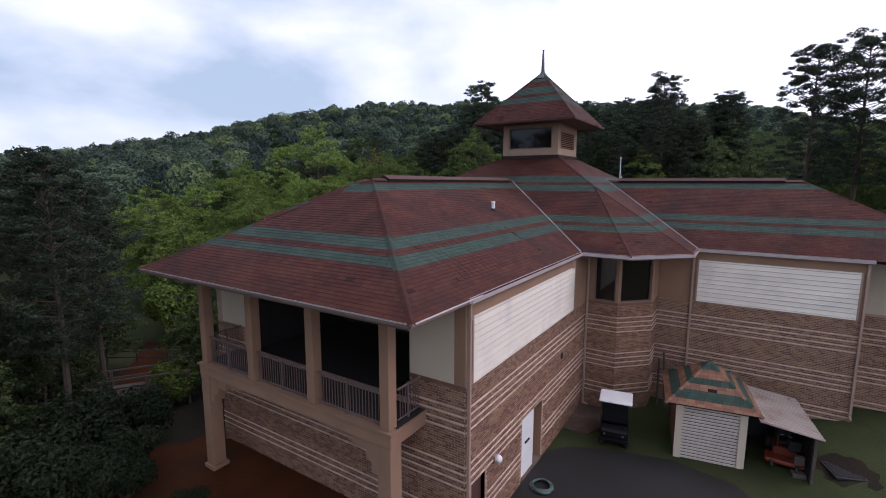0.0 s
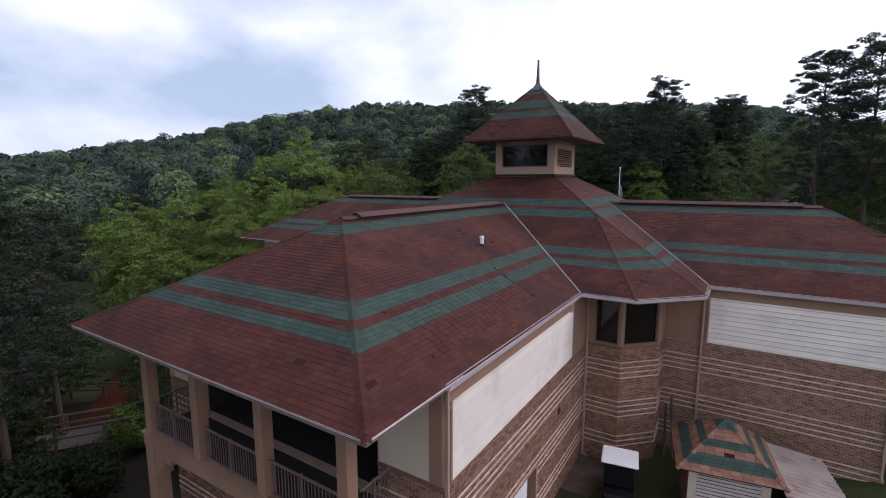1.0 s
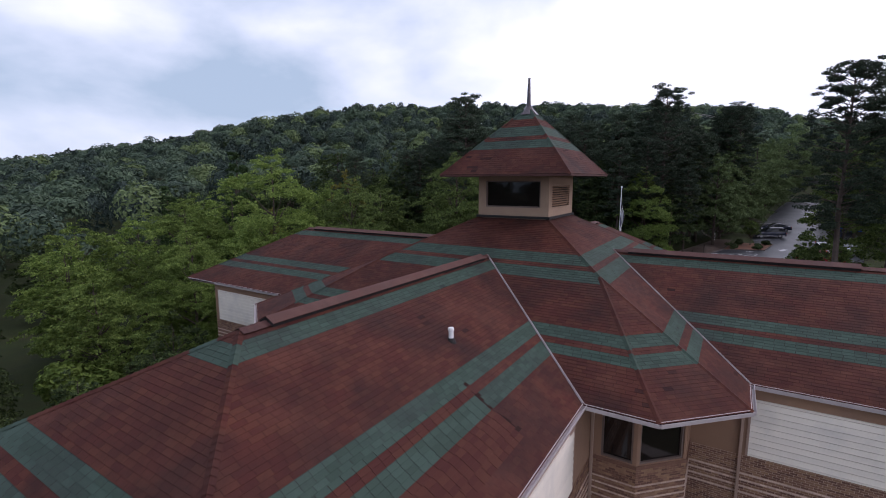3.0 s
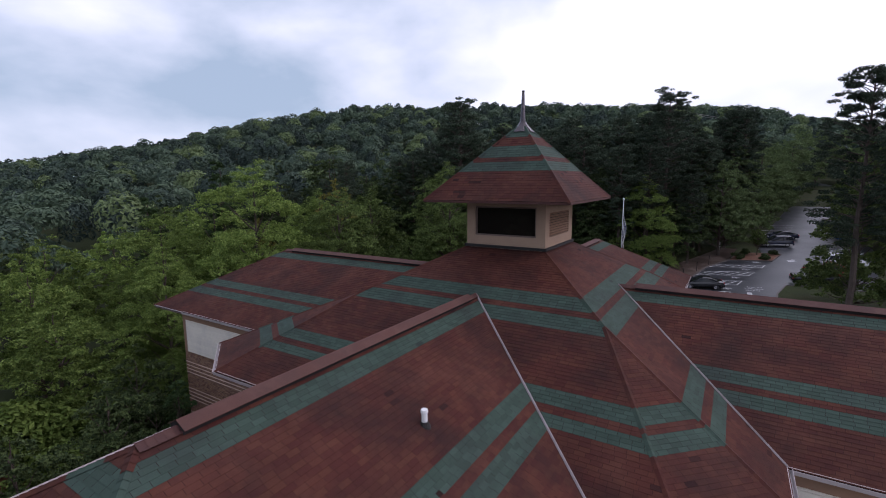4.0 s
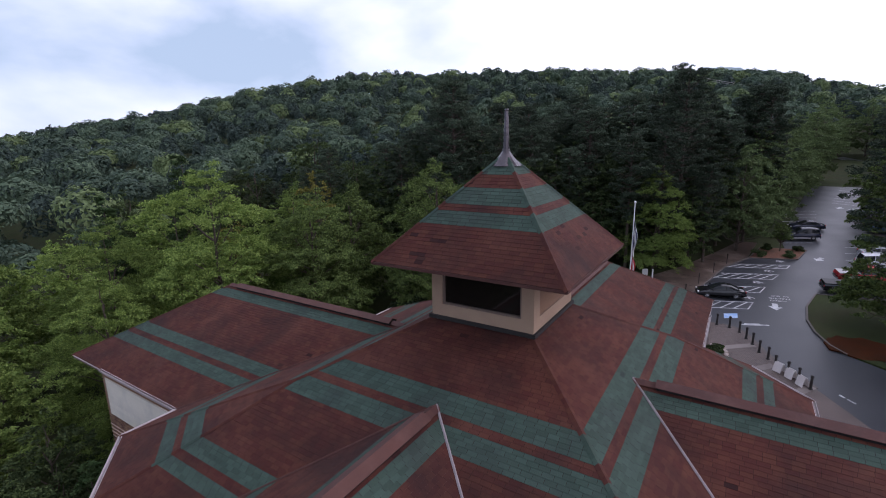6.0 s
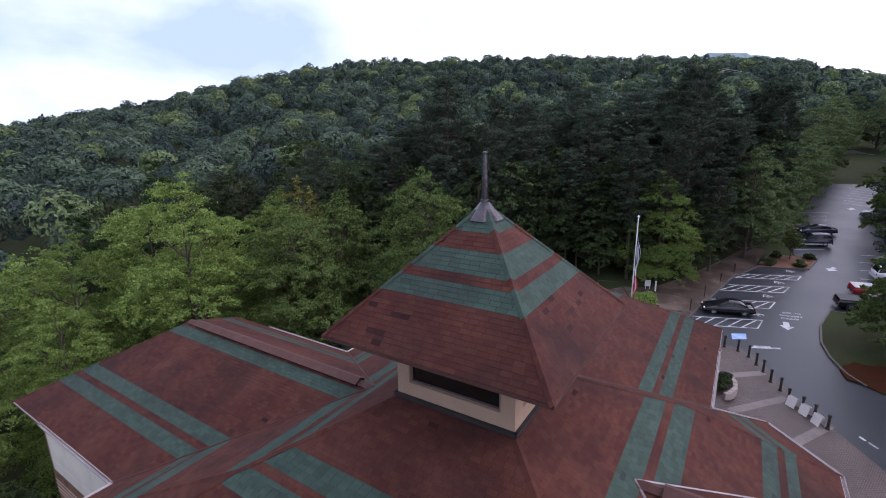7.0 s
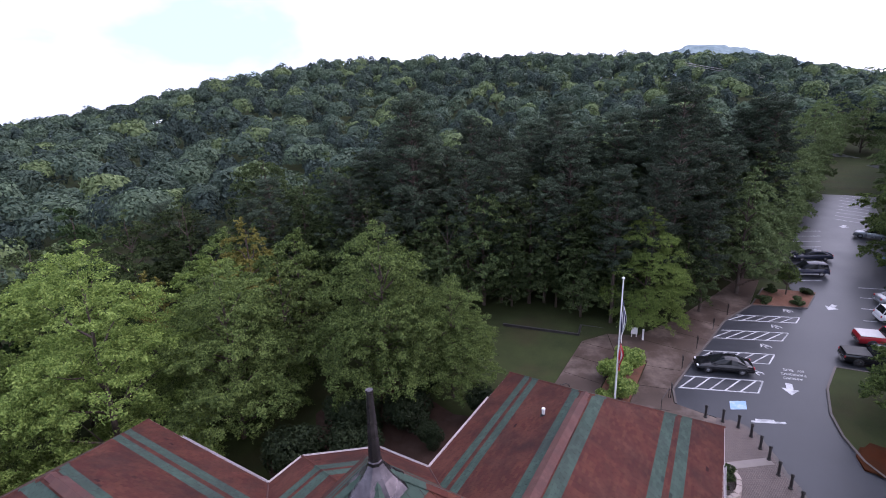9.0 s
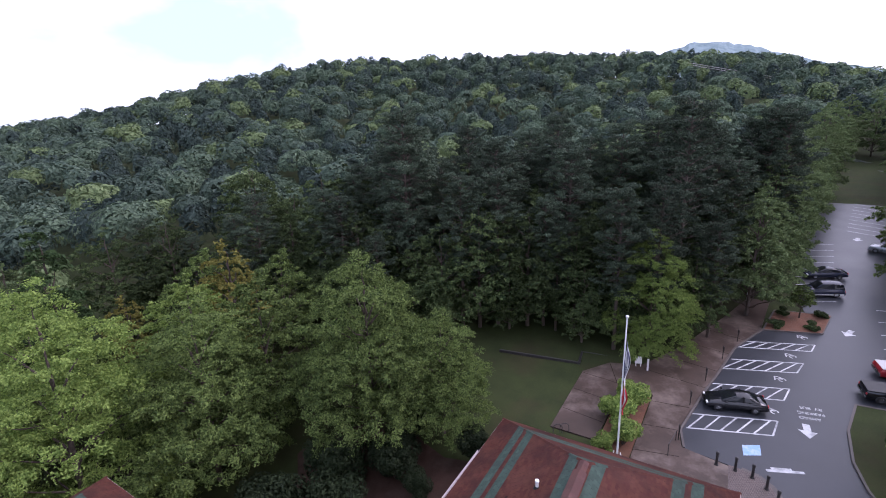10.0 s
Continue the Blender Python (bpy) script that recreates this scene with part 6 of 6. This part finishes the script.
blue = polygon_mark("blue_marking", [(-5.16, 62.95), (-4.17, 63.42), (-4.22, 64.42), (-5.24, 63.95)], "worn blue and white accessible parking square", BLUE)
for cx, cy in ((-3.2, 68.6), (-2.45, 73.2), (-1.45, 77.3), (-0.3, 81.2)):
    wc = base("wheelchair_marking", 0, 0, 0, 0, "worn white wheelchair symbol on asphalt", "road marking", "wheelchair symbols")
    ring = [(cx + 0.24 * math.cos(a * 0.5236), cy + 0.24 * math.sin(a * 0.5236)) for a in range(10)]
    for p, q in zip(ring, ring[1:]):
        part("stripe", stripe(bmesh.new(), p, q, 0.10, 0.062), PAINT, wc)
    for a, b in (((-0.55, 0.06), (0.06, 0.10)), ((-0.08, 0.30), (-0.45, 0.38)), ((-0.48, -0.2), (-0.52, 0.36))):
        part("stripe", stripe(bmesh.new(), (cx + a[0], cy + a[1]), (cx + b[0], cy + b[1]), 0.09, 0.064), PAINT, wc)


def lettering(text, x, y, size, turn, mat, label):
    cu = bpy.data.curves.new("lettering", "FONT")
    cu.body, cu.size, cu.align_x, cu.align_y = text, size, "CENTER", "CENTER"
    tmp = new("lettering_source", cu)
    bpy.context.view_layer.update()
    me = bpy.data.meshes.new_from_object(tmp.evaluated_get(bpy.context.evaluated_depsgraph_get()))
    bpy.data.objects.remove(tmp)
    me.materials.clear()
    me.materials.append(mat)
    ob = new("lettering", me)
    ob.matrix_world = pose(x, y, lot_z(y) + 0.065, 4.86, 0, 0) @ pose(0, 0, 0, 0, 0, turn) @ Matrix.Diagonal((1, 1.15, 1, 1))
    return tagged(ob, label, "road marking")


lettering("RV  BUS", -0.95, 70.05, 0.40, 190, PAINT, "white road lettering on asphalt")
lettering("PARKING", -1.0, 69.42, 0.40, 190, PAINT, "white road lettering on asphalt")
lettering("AHEAD", -1.1, 68.8, 0.40, 190, PAINT, "white road lettering on asphalt")

# bollards along the plaza, with boards leaning between some
bol = base("bollard", *ARC[0], lot_z(ARC[0][1]) + 0.08, 0, "dark metal bollard with a domed cap", "bollard", "plaza bollards")
part("post", tube(bmesh.new(), (0, 0, 0), (0, 0, 0.86), 0.085, 0.075, 14), POST, bol)
part("foot", tube(bmesh.new(), (0, 0, 0), (0, 0, 0.10), 0.14, 0.11, 14), POST, bol)
part("collar", tube(bmesh.new(), (0, 0, 0.84), (0, 0, 0.90), 0.11, n=14), POST, bol)
bm = bmesh.new()
bmesh.ops.create_uvsphere(bm, u_segments=12, v_segments=8, radius=0.10)
bmesh.ops.transform(bm, matrix=Matrix.Translation((0, 0, 0.93)) @ Matrix.Diagonal((1, 1, 0.7, 1)), verts=bm.verts)
part("cap", bm, POST, bol, "", True)
for x, y in [*ARC[1:], (-6.67, 61.30)]:
    copy_thing(bol, pose(x, y, lot_z(y) + 0.08))
for k in (7, 8, 9):
    p, q = Vector(ARC[k]), Vector(ARC[k + 1])
    c = (p + q) / 2
    a = math.degrees(math.atan2(q.y - p.y, q.x - p.x))
    sb = base("sandwich_board", c.x - 0.15, c.y - 0.15, lot_z(c.y) + 0.10, a, "pale sandwich board standing between bollards", "sign", "sandwich boards")
    for sg in (-1, 1):
        m = Matrix.Translation((0, sg * 0.24, 0)) @ Matrix.Rotation(radians(sg * 15), 4, "X")
        part("panel", box(bmesh.new(), -0.29, 0.29, -0.015, 0.015, 0, 0.66, 0.006, m), PALE_BOARD, sb)

# sign posts at the heads of the bays
for x, y in ((-8.75, 62.6), (-8.35, 66.9), (-7.5, 70.6), (-6.4, 74.6), (-5.3, 78.2)):
    sp = base("sign_post", x - 0.25, y, lot_z(y) + 0.08, 15, "dark parking sign on a short post", "sign", "bay signs")
    part("post", tube(bmesh.new(), (0, 0, 0), (0, 0, 1.15), 0.035, n=8), POST, sp)
    boxed("plate", (-0.02, 0.02, -0.17, 0.17, 0.78, 1.22), POST, sp, "", 0.005)
rail = base("handrail", -9.3, 61.6, lot_z(61.6) + 0.08, 80, "dark metal handrail by the kerb", "handrail")
part("top_rail", tube(bmesh.new(), (-0.9, 0, 0.9), (0.9, 0, 0.9), 0.025, n=8), POST, rail)
for x in (-0.9, 0.9):
    part("post", tube(bmesh.new(), (x, 0, 0), (x, 0, 0.9), 0.025, n=8), POST, rail)

# flagpole with limp flags
FX, FY = -12.3, 58.6
fz = lot_z(FY) + 0.05
pole = base("flagpole", FX, FY, fz, 0, "white flagpole with two limp flags and a low guard", "flagpole")
part("pole", tube(bmesh.new(), (0, 0, 0), (0, 0, 10.5), 0.07, 0.04, 12), WHITE, pole)
bm = bmesh.new()
bmesh.ops.create_uvsphere(bm, u_segments=12, v_segments=8, radius=0.10)
bmesh.ops.transform(bm, matrix=Matrix.Translation((0, 0, 10.55)), verts=bm.verts)
part("ball", bm, WHITE, pole, "", True)
for s in (-1, 1):
    part("guard", tube(tube(bmesh.new(), (s * 0.35, -0.3, 0), (s * 0.2, 0, 1.0), 0.03, n=8), (s * 0.2, 0, 1.0), (s * 0.35, 0.3, 0), 0.03, n=8), WHITE, pole)


def flag(name, z1, z0, cols, label):
    """A limp cloth hanging in folds beside the pole, in bands."""
    rows = 16
    ob = base("flag", 0, 0, 0)
    ob.parent = pole
    ob["label"] = label
    for i in range(len(cols)):
        bm = bmesh.new()
        grid = []
        for r in range(rows + 1):
            t = r / rows
            z = z1 + (z0 - z1) * t
            a, b = i / len(cols), (i + 1) / len(cols)
            ring = []
            for q in (a, (a + b) / 2, b):
                w = 0.30 * (0.25 + 0.75 * math.sin(math.pi * min(1, t * 1.1 + 0.08)))
                x = 0.06 + w * q + 0.03 * math.sin(9 * t + 5 * q)
                y = 0.11 * math.sin(14 * q + 2.2 * t * math.pi) * (0.4 + t)
                ring.append(bm.verts.new((x, y, z - 0.45 * q)))
            grid.append(ring)
        for r0, r1 in zip(grid, grid[1:]):
            for k in range(2):
                bm.faces.new((r0[k], r0[k + 1], r1[k + 1], r1[k]))
        part("band", bm, cols[i], ob, "", True)


FRED = surface("flag_red", (0.42, 0.03, 0.035), (0.55, 0.05, 0.05), 0.8)
FNAVY = surface("flag_navy", (0.02, 0.025, 0.07), (0.035, 0.04, 0.10), 0.8)
flag("flag", 9.0, 6.3, [FNAVY, WHITE, FNAVY, WHITE, FNAVY, WHITE], "limp striped flag")
flag("flag", 6.2, 4.2, [FRED, WHITE, FRED], "limp red and white flag")

# small signs, bike racks, planter wall
sg_ = base("white_sign", -12.9, 70.6, lot_z(70.6) + 0.02, 20, "small white sign board on the lawn", "sign")
boxed("panel", (-0.28, 0.28, -0.03, 0.03, 0.35, 1.0), WHITE, sg_, "", 0.01)
for x in (-0.2, 0.2):
    boxed("leg", (x - 0.03, x + 0.03, -0.03, 0.03, 0, 0.36), WHITE, sg_)
for x, y in ((-12.1, 70.3), (-4.7, 87.5)):
    mk = base("marker_post", x, y, lot_z(y) + 0.05, 0, "short pale marker post", "post", "marker posts")
    boxed("post", (-0.07, 0.07, -0.07, 0.07, 0, 1.1), WHITE, mk, "", 0.01)
for x in (-16.6, -16.2):
    br_ = base("bike_rack", x, 59.7 + (x + 16.6) * 0.8, lot_z(59.7) + 0.1, 30, "dark metal bike rack loop", "bike rack", "bike racks")
    bm = bmesh.new()
    arc = [Vector((0.32 * math.cos(a), 0, 0.45 + 0.32 * math.sin(a))) for a in np.linspace(0, math.pi, 9)]
    arc = [Vector((0.32, 0, 0)), *arc, Vector((-0.32, 0, 0))]
    for p, q in zip(arc, arc[1:]):
        tube(bm, p, q, 0.03, n=8)
    part("loop", bm, POST, br_)
pw = base("planter_wall", -5.3, 55.3, lot_z(55.3) + 0.05, 0, "low curved pale stone planter wall", "wall")
for i in range(11):
    a = radians(-60 + i * 16)
    m = Matrix.Translation((0.75 * math.cos(a) - 0.2, 1.5 * math.sin(a), 0)) @ Matrix.Rotation(a * 1.0, 4, "Z")
    part("stone", box(bmesh.new(), -0.14, 0.14, -0.23, 0.23, 0, 0.48 + 0.04 * (i % 3), 0.03, m), STONE, pw)
lawn_edge = base("lawn_edging", -19.5, 68.8, lot_z(68.8), 8, "dark timber edging across the lawn", "edging")
boxed("timber", (-5.5, 1.8, -0.09, 0.09, -0.05, 0.22), POST, lawn_edge, "", 0.02)
boxed("timber", (1.8, 2.0, -0.09, 2.2, -0.05, 0.22), POST, lawn_edge, "", 0.02)
boxed("timber", (2.0, 4.6, 2.0, 2.2, -0.05, 0.22), POST, lawn_edge, "", 0.02)


# ---- vehicles ----
def loft(rings, close=True):
    bm = bmesh.new()
    vs = [[bm.verts.new(p) for p in r] for r in rings]
    k = len(vs[0])
    for a, b in zip(vs, vs[1:]):
        for i in range(k):
            bm.faces.new((a[i], a[(i + 1) % k], b[(i + 1) % k], b[i]))
    bm.faces.new(vs[0][::-1])
    bm.faces.new(vs[-1])
    bmesh.ops.recalc_face_normals(bm, faces=bm.faces)
    return bm


def car_ring(x, w, z0, zb, bulge=0.03):
    zm = z0 + (zb - z0) * 0.55
    h = [(-w + 0.05, z0), (-w, z0 + 0.10), (-w - bulge, zm), (-w + 0.02, zb - 0.06), (-w + 0.12, zb), (0, zb + 0.03)]
    return [(x, y, z) for y, z in h] + [(x, -y, z) for y, z in h[-2::-1]]


def vehicle(name, x, y, turn, paint, kind, label, group="parked cars"):
    """kind: sedan, suv or pickup. The nose points along +x before the turn."""
    ob = base(name, x, y, lot_z(y) + 0.05, 0, label, "car", group)
    ob.matrix_world = pose(x, y, lot_z(y) + 0.05, 4.86, 0, 0) @ pose(0, 0, 0, 0, 0, turn) @ Matrix.Scale(0.86, 4)
    if kind == "sedan":
        L, W, belts = 2.35, 0.88, [(-2.35, 0.70), (-2.25, 0.92), (-1.5, 0.96), (-0.8, 0.95), (0.6, 0.92), (1.2, 0.88), (2.0, 0.76), (2.3, 0.62), (2.35, 0.5)]
        cab = [(-1.75, 0.95, 0.70), (-0.95, 1.36, 0.58), (0.05, 1.42, 0.58), (1.15, 0.93, 0.72)]
        wx, wr = (-1.38, 1.42), 0.32
    elif kind == "suv":
        L, W, belts = 2.3, 0.92, [(-2.3, 0.75), (-2.22, 1.05), (-1.5, 1.08), (0.7, 1.06), (1.1, 1.04), (2.0, 0.95), (2.25, 0.8), (2.3, 0.6)]
        cab = [(-2.18, 1.06, 0.78), (-1.95, 1.70, 0.66), (0.15, 1.76, 0.66), (1.0, 1.05, 0.78)]
        wx, wr = (-1.35, 1.42), 0.37
    else:
        L, W, belts = 2.8, 0.96, [(-2.8, 0.75), (-2.75, 1.06), (-0.6, 1.08), (0.2, 1.08), (1.2, 1.08), (2.4, 1.0), (2.75, 0.85), (2.8, 0.65)]
        cab = [(-0.75, 1.08, 0.82), (-0.55, 1.72, 0.68), (0.75, 1.78, 0.68), (1.5, 1.08, 0.82)]
        wx, wr = (-1.75, 1.75), 0.39
    rings = []
    for bx, zb in belts:
        w = W * (1 - 0.10 * max(0, abs(bx) / L - 0.75) / 0.25)
        rings.append(car_ring(bx, w, 0.30, zb))
    body = part("body", loft(rings), paint, ob, "", True)
    # glasshouse and roof, rounded along and across
    (xa, za, wa), (xb, zb, wb), (xc, zc, wc), (xd, zd, wd) = cab
    ctl = [(xa, za), (xa + 0.62 * (xb - xa), za + 0.72 * (zb - za)), (xb, zb), ((xb + xc) / 2, max(zb, zc) + 0.03), (xc, zc), (xc + 0.42 * (xd - xc), zc + 0.36 * (zd - zc)), (xd, zd)]
    glass, skin = bmesh.new(), bmesh.new()
    secs = []
    for px, pz in ctl:
        k = (pz - za) / (max(zb, zc) - za + 1e-6)
        wt = wa + (wb - wa) * max(0.0, k)
        secs.append([(px, -wa - 0.02, za - 0.02), (px, -wt - 0.02, pz - 0.07 * k), (px, -wt + 0.14, pz), (px, 0, pz + 0.025 * k), (px, wt - 0.14, pz), (px, wt + 0.02, pz - 0.07 * k), (px, wa + 0.02, za - 0.02)])
    for n, (p, q) in enumerate(zip(secs, secs[1:])):
        for k in range(6):
            top = 1 <= k <= 4
            dst = skin if top and n in (2, 3) else glass
            dst.faces.new([dst.verts.new(c) for c in (p[k], q[k], q[k + 1], p[k + 1])])
    for bm_, nm_, mt_ in ((glass, "glasshouse", LOT_GLASS), (skin, "roof", paint)):
        bmesh.ops.remove_doubles(bm_, verts=bm_.verts, dist=0.001)
        bmesh.ops.recalc_face_normals(bm_, faces=bm_.faces)
        part(nm_, bm_, mt_, ob, "dark tinted glass" if nm_ == "glasshouse" else "", True)
    for s in (-1, 1):
        for a_, b_ in ((1, 2), (5, 4)):
            p0, q0 = secs[0 if a_ == 1 else 6], secs[b_]
            part("pillar", tube(bmesh.new(), (p0[0][0], s * wa, za), (q0[1][0], s * -q0[1][1], q0[1][2]), 0.04, n=6), paint, ob)
    xm = (xb + xc) / 2
    for s in (-1, 1):
        part("pillar", tube(bmesh.new(), (xm, s * (wb + 0.13), za), (xm, s * (wb + 0.005), max(zb, zc)), 0.035, n=6), paint, ob)
        boxed("mirror", (xd - 0.35, xd - 0.22, s * (W + 0.12) - 0.08, s * (W + 0.12) + 0.08, za + 0.02, za + 0.16), paint, ob, "", 0.02)
        boxed("headlight", (L - 0.14, L - 0.01, s * (W - 0.28) - 0.16, s * (W - 0.28) + 0.16, 0.58, 0.70), WHITE, ob, "", 0.02)
        boxed("tail_light", (-L - 0.005, -L + 0.10, s * (W - 0.18) - 0.10, s * (W - 0.18) + 0.10, 0.70, 0.90), FRED, ob, "", 0.02)
        for q in wx:
            wheel("wheel", ob, q, s * (W - 0.08), wr, 0.24)
    boxed("bumper", (L - 0.12, L + 0.05, -W + 0.1, W - 0.1, 0.32, 0.52), PLASTIC if kind != "sedan" else paint, ob, "", 0.03)
    boxed("bumper", (-L - 0.06, -L + 0.12, -W + 0.1, W - 0.1, 0.36, 0.58), CHROME if kind == "pickup" else paint, ob, "", 0.03)
    if kind == "pickup":
        boxed("bed_cover", (-2.72, -0.80, -0.84, 0.84, 1.09, 1.14), PLASTIC if paint is BLACK_PAINT else BOARD, ob, "flat cover over the load bed", 0.02)
    return ob


RED_PAINT = surface("red_car_paint", (0.30, 0.016, 0.022), (0.36, 0.024, 0.03), 0.22, bump=0.0, scale=0.5)
SILVER = surface("silver_car_paint", (0.34, 0.35, 0.37), (0.42, 0.43, 0.45), 0.28, metal=0.5, bump=0.0, scale=0.5)
WHITE_CAR = surface("white_car_paint", (0.62, 0.62, 0.64), (0.70, 0.70, 0.72), 0.25, bump=0.0, scale=0.5)
NAVY = surface("navy_car_paint", (0.012, 0.015, 0.03), (0.02, 0.024, 0.045), 0.2, bump=0.0, scale=0.5)
BLUE_CAR = surface("blue_car_paint", (0.03, 0.09, 0.30), (0.045, 0.12, 0.36), 0.22, bump=0.0, scale=0.5)
vehicle("sedan", -5.75, 68.15, 194, BLACK_PAINT, "sedan", "glossy black sedan parked in an accessible bay")
suv = vehicle("suv", 2.0, 92.1, 198, NAVY, "suv", "dark navy SUV with pale lower trim, parked")
for s in (-1, 1):
    boxed("side_trim", (-2.1, 2.1, s * 0.93 - 0.03, s * 0.93 + 0.03, 0.34, 0.50), BOARD, suv)
vehicle("sedan", 3.0, 97.6, 198, NAVY, "sedan", "dark navy sedan parked among bay lines")
vehicle("pickup_truck", 4.75, 73.6, 8, BLACK_PAINT, "pickup", "black pickup truck with a covered bed, parked")
vehicle("pickup_truck", 6.2, 77.3, 10, RED_PAINT, "pickup", "red pickup truck with pale bed cover, parked")
vehicle("suv", 8.1, 82.4, 12, WHITE_CAR, "suv", "white SUV parked beside the red pickup")
vehicle("sedan", 8.9, 86.6, 14, SILVER, "sedan", "silver sedan parked nose in")
vehicle("sedan", 11.4, 99.0, 190, BLUE_CAR, "sedan", "blue sedan parked under the trees")
vehicle("suv", 10.8, 108.5, 160, SILVER, "suv", "silver SUV parked near the bend")

# far power line over the wooded hill
pl = base("power_line", -21.0, 252.0, 44.9, 0, "two thin pale cables strung over the wooded hill", "cable")
for dz in (0.0, -0.7):
    bm = bmesh.new()
    prev = Vector((-6.0, 0, 1.2 + dz))
    for i in range(1, 13):
        t = i / 12
        p = Vector((-6.0 + 100 * t, 0, 1.2 - 22.6 * t - 1.4 * math.sin(math.pi * t) + dz))
        tube(bm, prev, p, 0.07, n=5, caps=False)
        prev = p
    part("cable", bm, GUTTER, pl)

# ---- planting in the beds of the car park ----
bush = shrub("rounded_shrub", 31, 1.5, 2.0, 2600, 0.085, LEAF_LIME, "rounded light green shrub in a mulched bed", "bed shrubs")
plant(bush, [(-12.3, 60.6, 1.35), (-12.9, 62.6, 1.5), (-12.2, 64.6, 1.45), (-12.9, 66.2, 1.0), (-13.2, 59.6, 0.9)])
low = shrub("low_shrub", 32, 0.9, 1.6, 1400, 0.08, LEAF_OAK, "low dark green shrub in the planting island", "island shrubs")
plant(low, [(-2.5, 82.5, 1.1), (0.5, 83.2, 1.05), (1.4, 86.0, 1.0), (-1.6, 85.6, 1.0), (-5.55, 55.2, 1.0), (-5.6, 56.2, 0.9)])
young = broadleaf("young_tree", 33, 5, 3.2, 2200, 0.13, MID, 0.35, "slim young tree in the planting island", "island trees")
plant(young, [(-0.4, 85.2, 0.72)])

# ---- single shingles and bricks that the camera passes nearest ----
wing_deck, wing_n = ROOFS[("S", -1)]
slope_s = math.hypot(HALF, RISE)
ds_s = COURSE / slope_s


def tab_mesh(mat):
    me = bpy.data.meshes.new("shingle")
    w, l_ = TAB / 2 - 0.0065, COURSE * 1.15
    v = [(-w, 0, 0.013), (w, 0, 0.013), (w, l_, 0.002), (-w, l_, 0.002), (-w, 0, 0), (w, 0, 0)]
    me.from_pydata(v, [], [(0, 1, 2, 3), (4, 5, 1, 0), (4, 0, 3), (1, 5, 2)])
    me.polygons.foreach_set("use_smooth", [False] * len(me.polygons))
    me.materials.append(mat)
    return me


GREEN1 = surface("green_shingle_single", GREEN_A, GREEN_B, 0.8, spec=0.18, scale=0.9, fine=60, spread=0.15, obj=True, bump=0.3)
red_tab, green_tab = tab_mesh(RED1), tab_mesh(GREEN1)
up_v = (side_point("S", 0, 0, RIDGE_Z) - side_point("S", -HALF, 0, EAVE)).normalized()
al_v = up_v.cross(wing_n).normalized()
for i in range(5, 19):
    s0 = i * ds_s
    mesh = green_tab if green_wing(EAVE + RISE * (s0 + ds_s / 2)) else red_tab
    off = random.uniform(0, TAB)
    for k in range(21):
        u = 13.4 + 0.14 + (k * TAB + off * 0.3)
        p = side_point("S", -HALF * (1 - s0), u, EAVE + RISE * s0)
        ob = new("shingle", mesh)
        m = Matrix.Identity(4)
        m.col[0][:3], m.col[1][:3], m.col[2][:3], m.col[3][:3] = al_v, up_v, wing_n, p
        ob.parent = wing_deck
        ob.matrix_local = m

brick_me = bpy.data.meshes.new("brick")
bw, bh, bd = BRICK_L, BRICK_H, 0.011
brick_me.from_pydata([(0, -bd, 0), (bw, -bd, 0), (bw, -bd, bh), (0, -bd, bh), (0, 0, 0), (bw, 0, 0), (bw, 0, bh), (0, 0, bh)], [],
                     [(0, 1, 2, 3), (4, 0, 3, 7), (1, 5, 6, 2), (3, 2, 6, 7), (4, 5, 1, 0)])
brick_me.polygons.foreach_set("use_smooth", [False] * 5)
brick_me.materials.append(BRICK1)
pale_me = brick_me.copy()
pale_me.materials[0] = surface("pale_brick_single", (0.46, 0.325, 0.255), (0.60, 0.45, 0.37), 0.85, scale=0.8, fine=50, spread=0.15, obj=True, bump=0.3)
step_b = BRICK_H + JOINT
pale_rows = {int((z - 0.1) / step_b) for z in PALE_Z}
south_core = next(o for o in house.children if o.name == "wall")
fm_ = fS.matrix()
for r in range(40, 54):
    u = -(0.5 * (BRICK_L + JOINT) if r % 2 else 0.0)
    while u < fS.length:
        if 1.4 < u < 6.2:
            ob = new("brick", pale_me if r in pale_rows else brick_me)
            ob.parent = south_core
            ob.matrix_local = fm_ @ Matrix.Translation((u, -0.019 if r in pale_rows else random.uniform(-0.003, 0.003), 0.1 + r * step_b))
        u += BRICK_L + JOINT
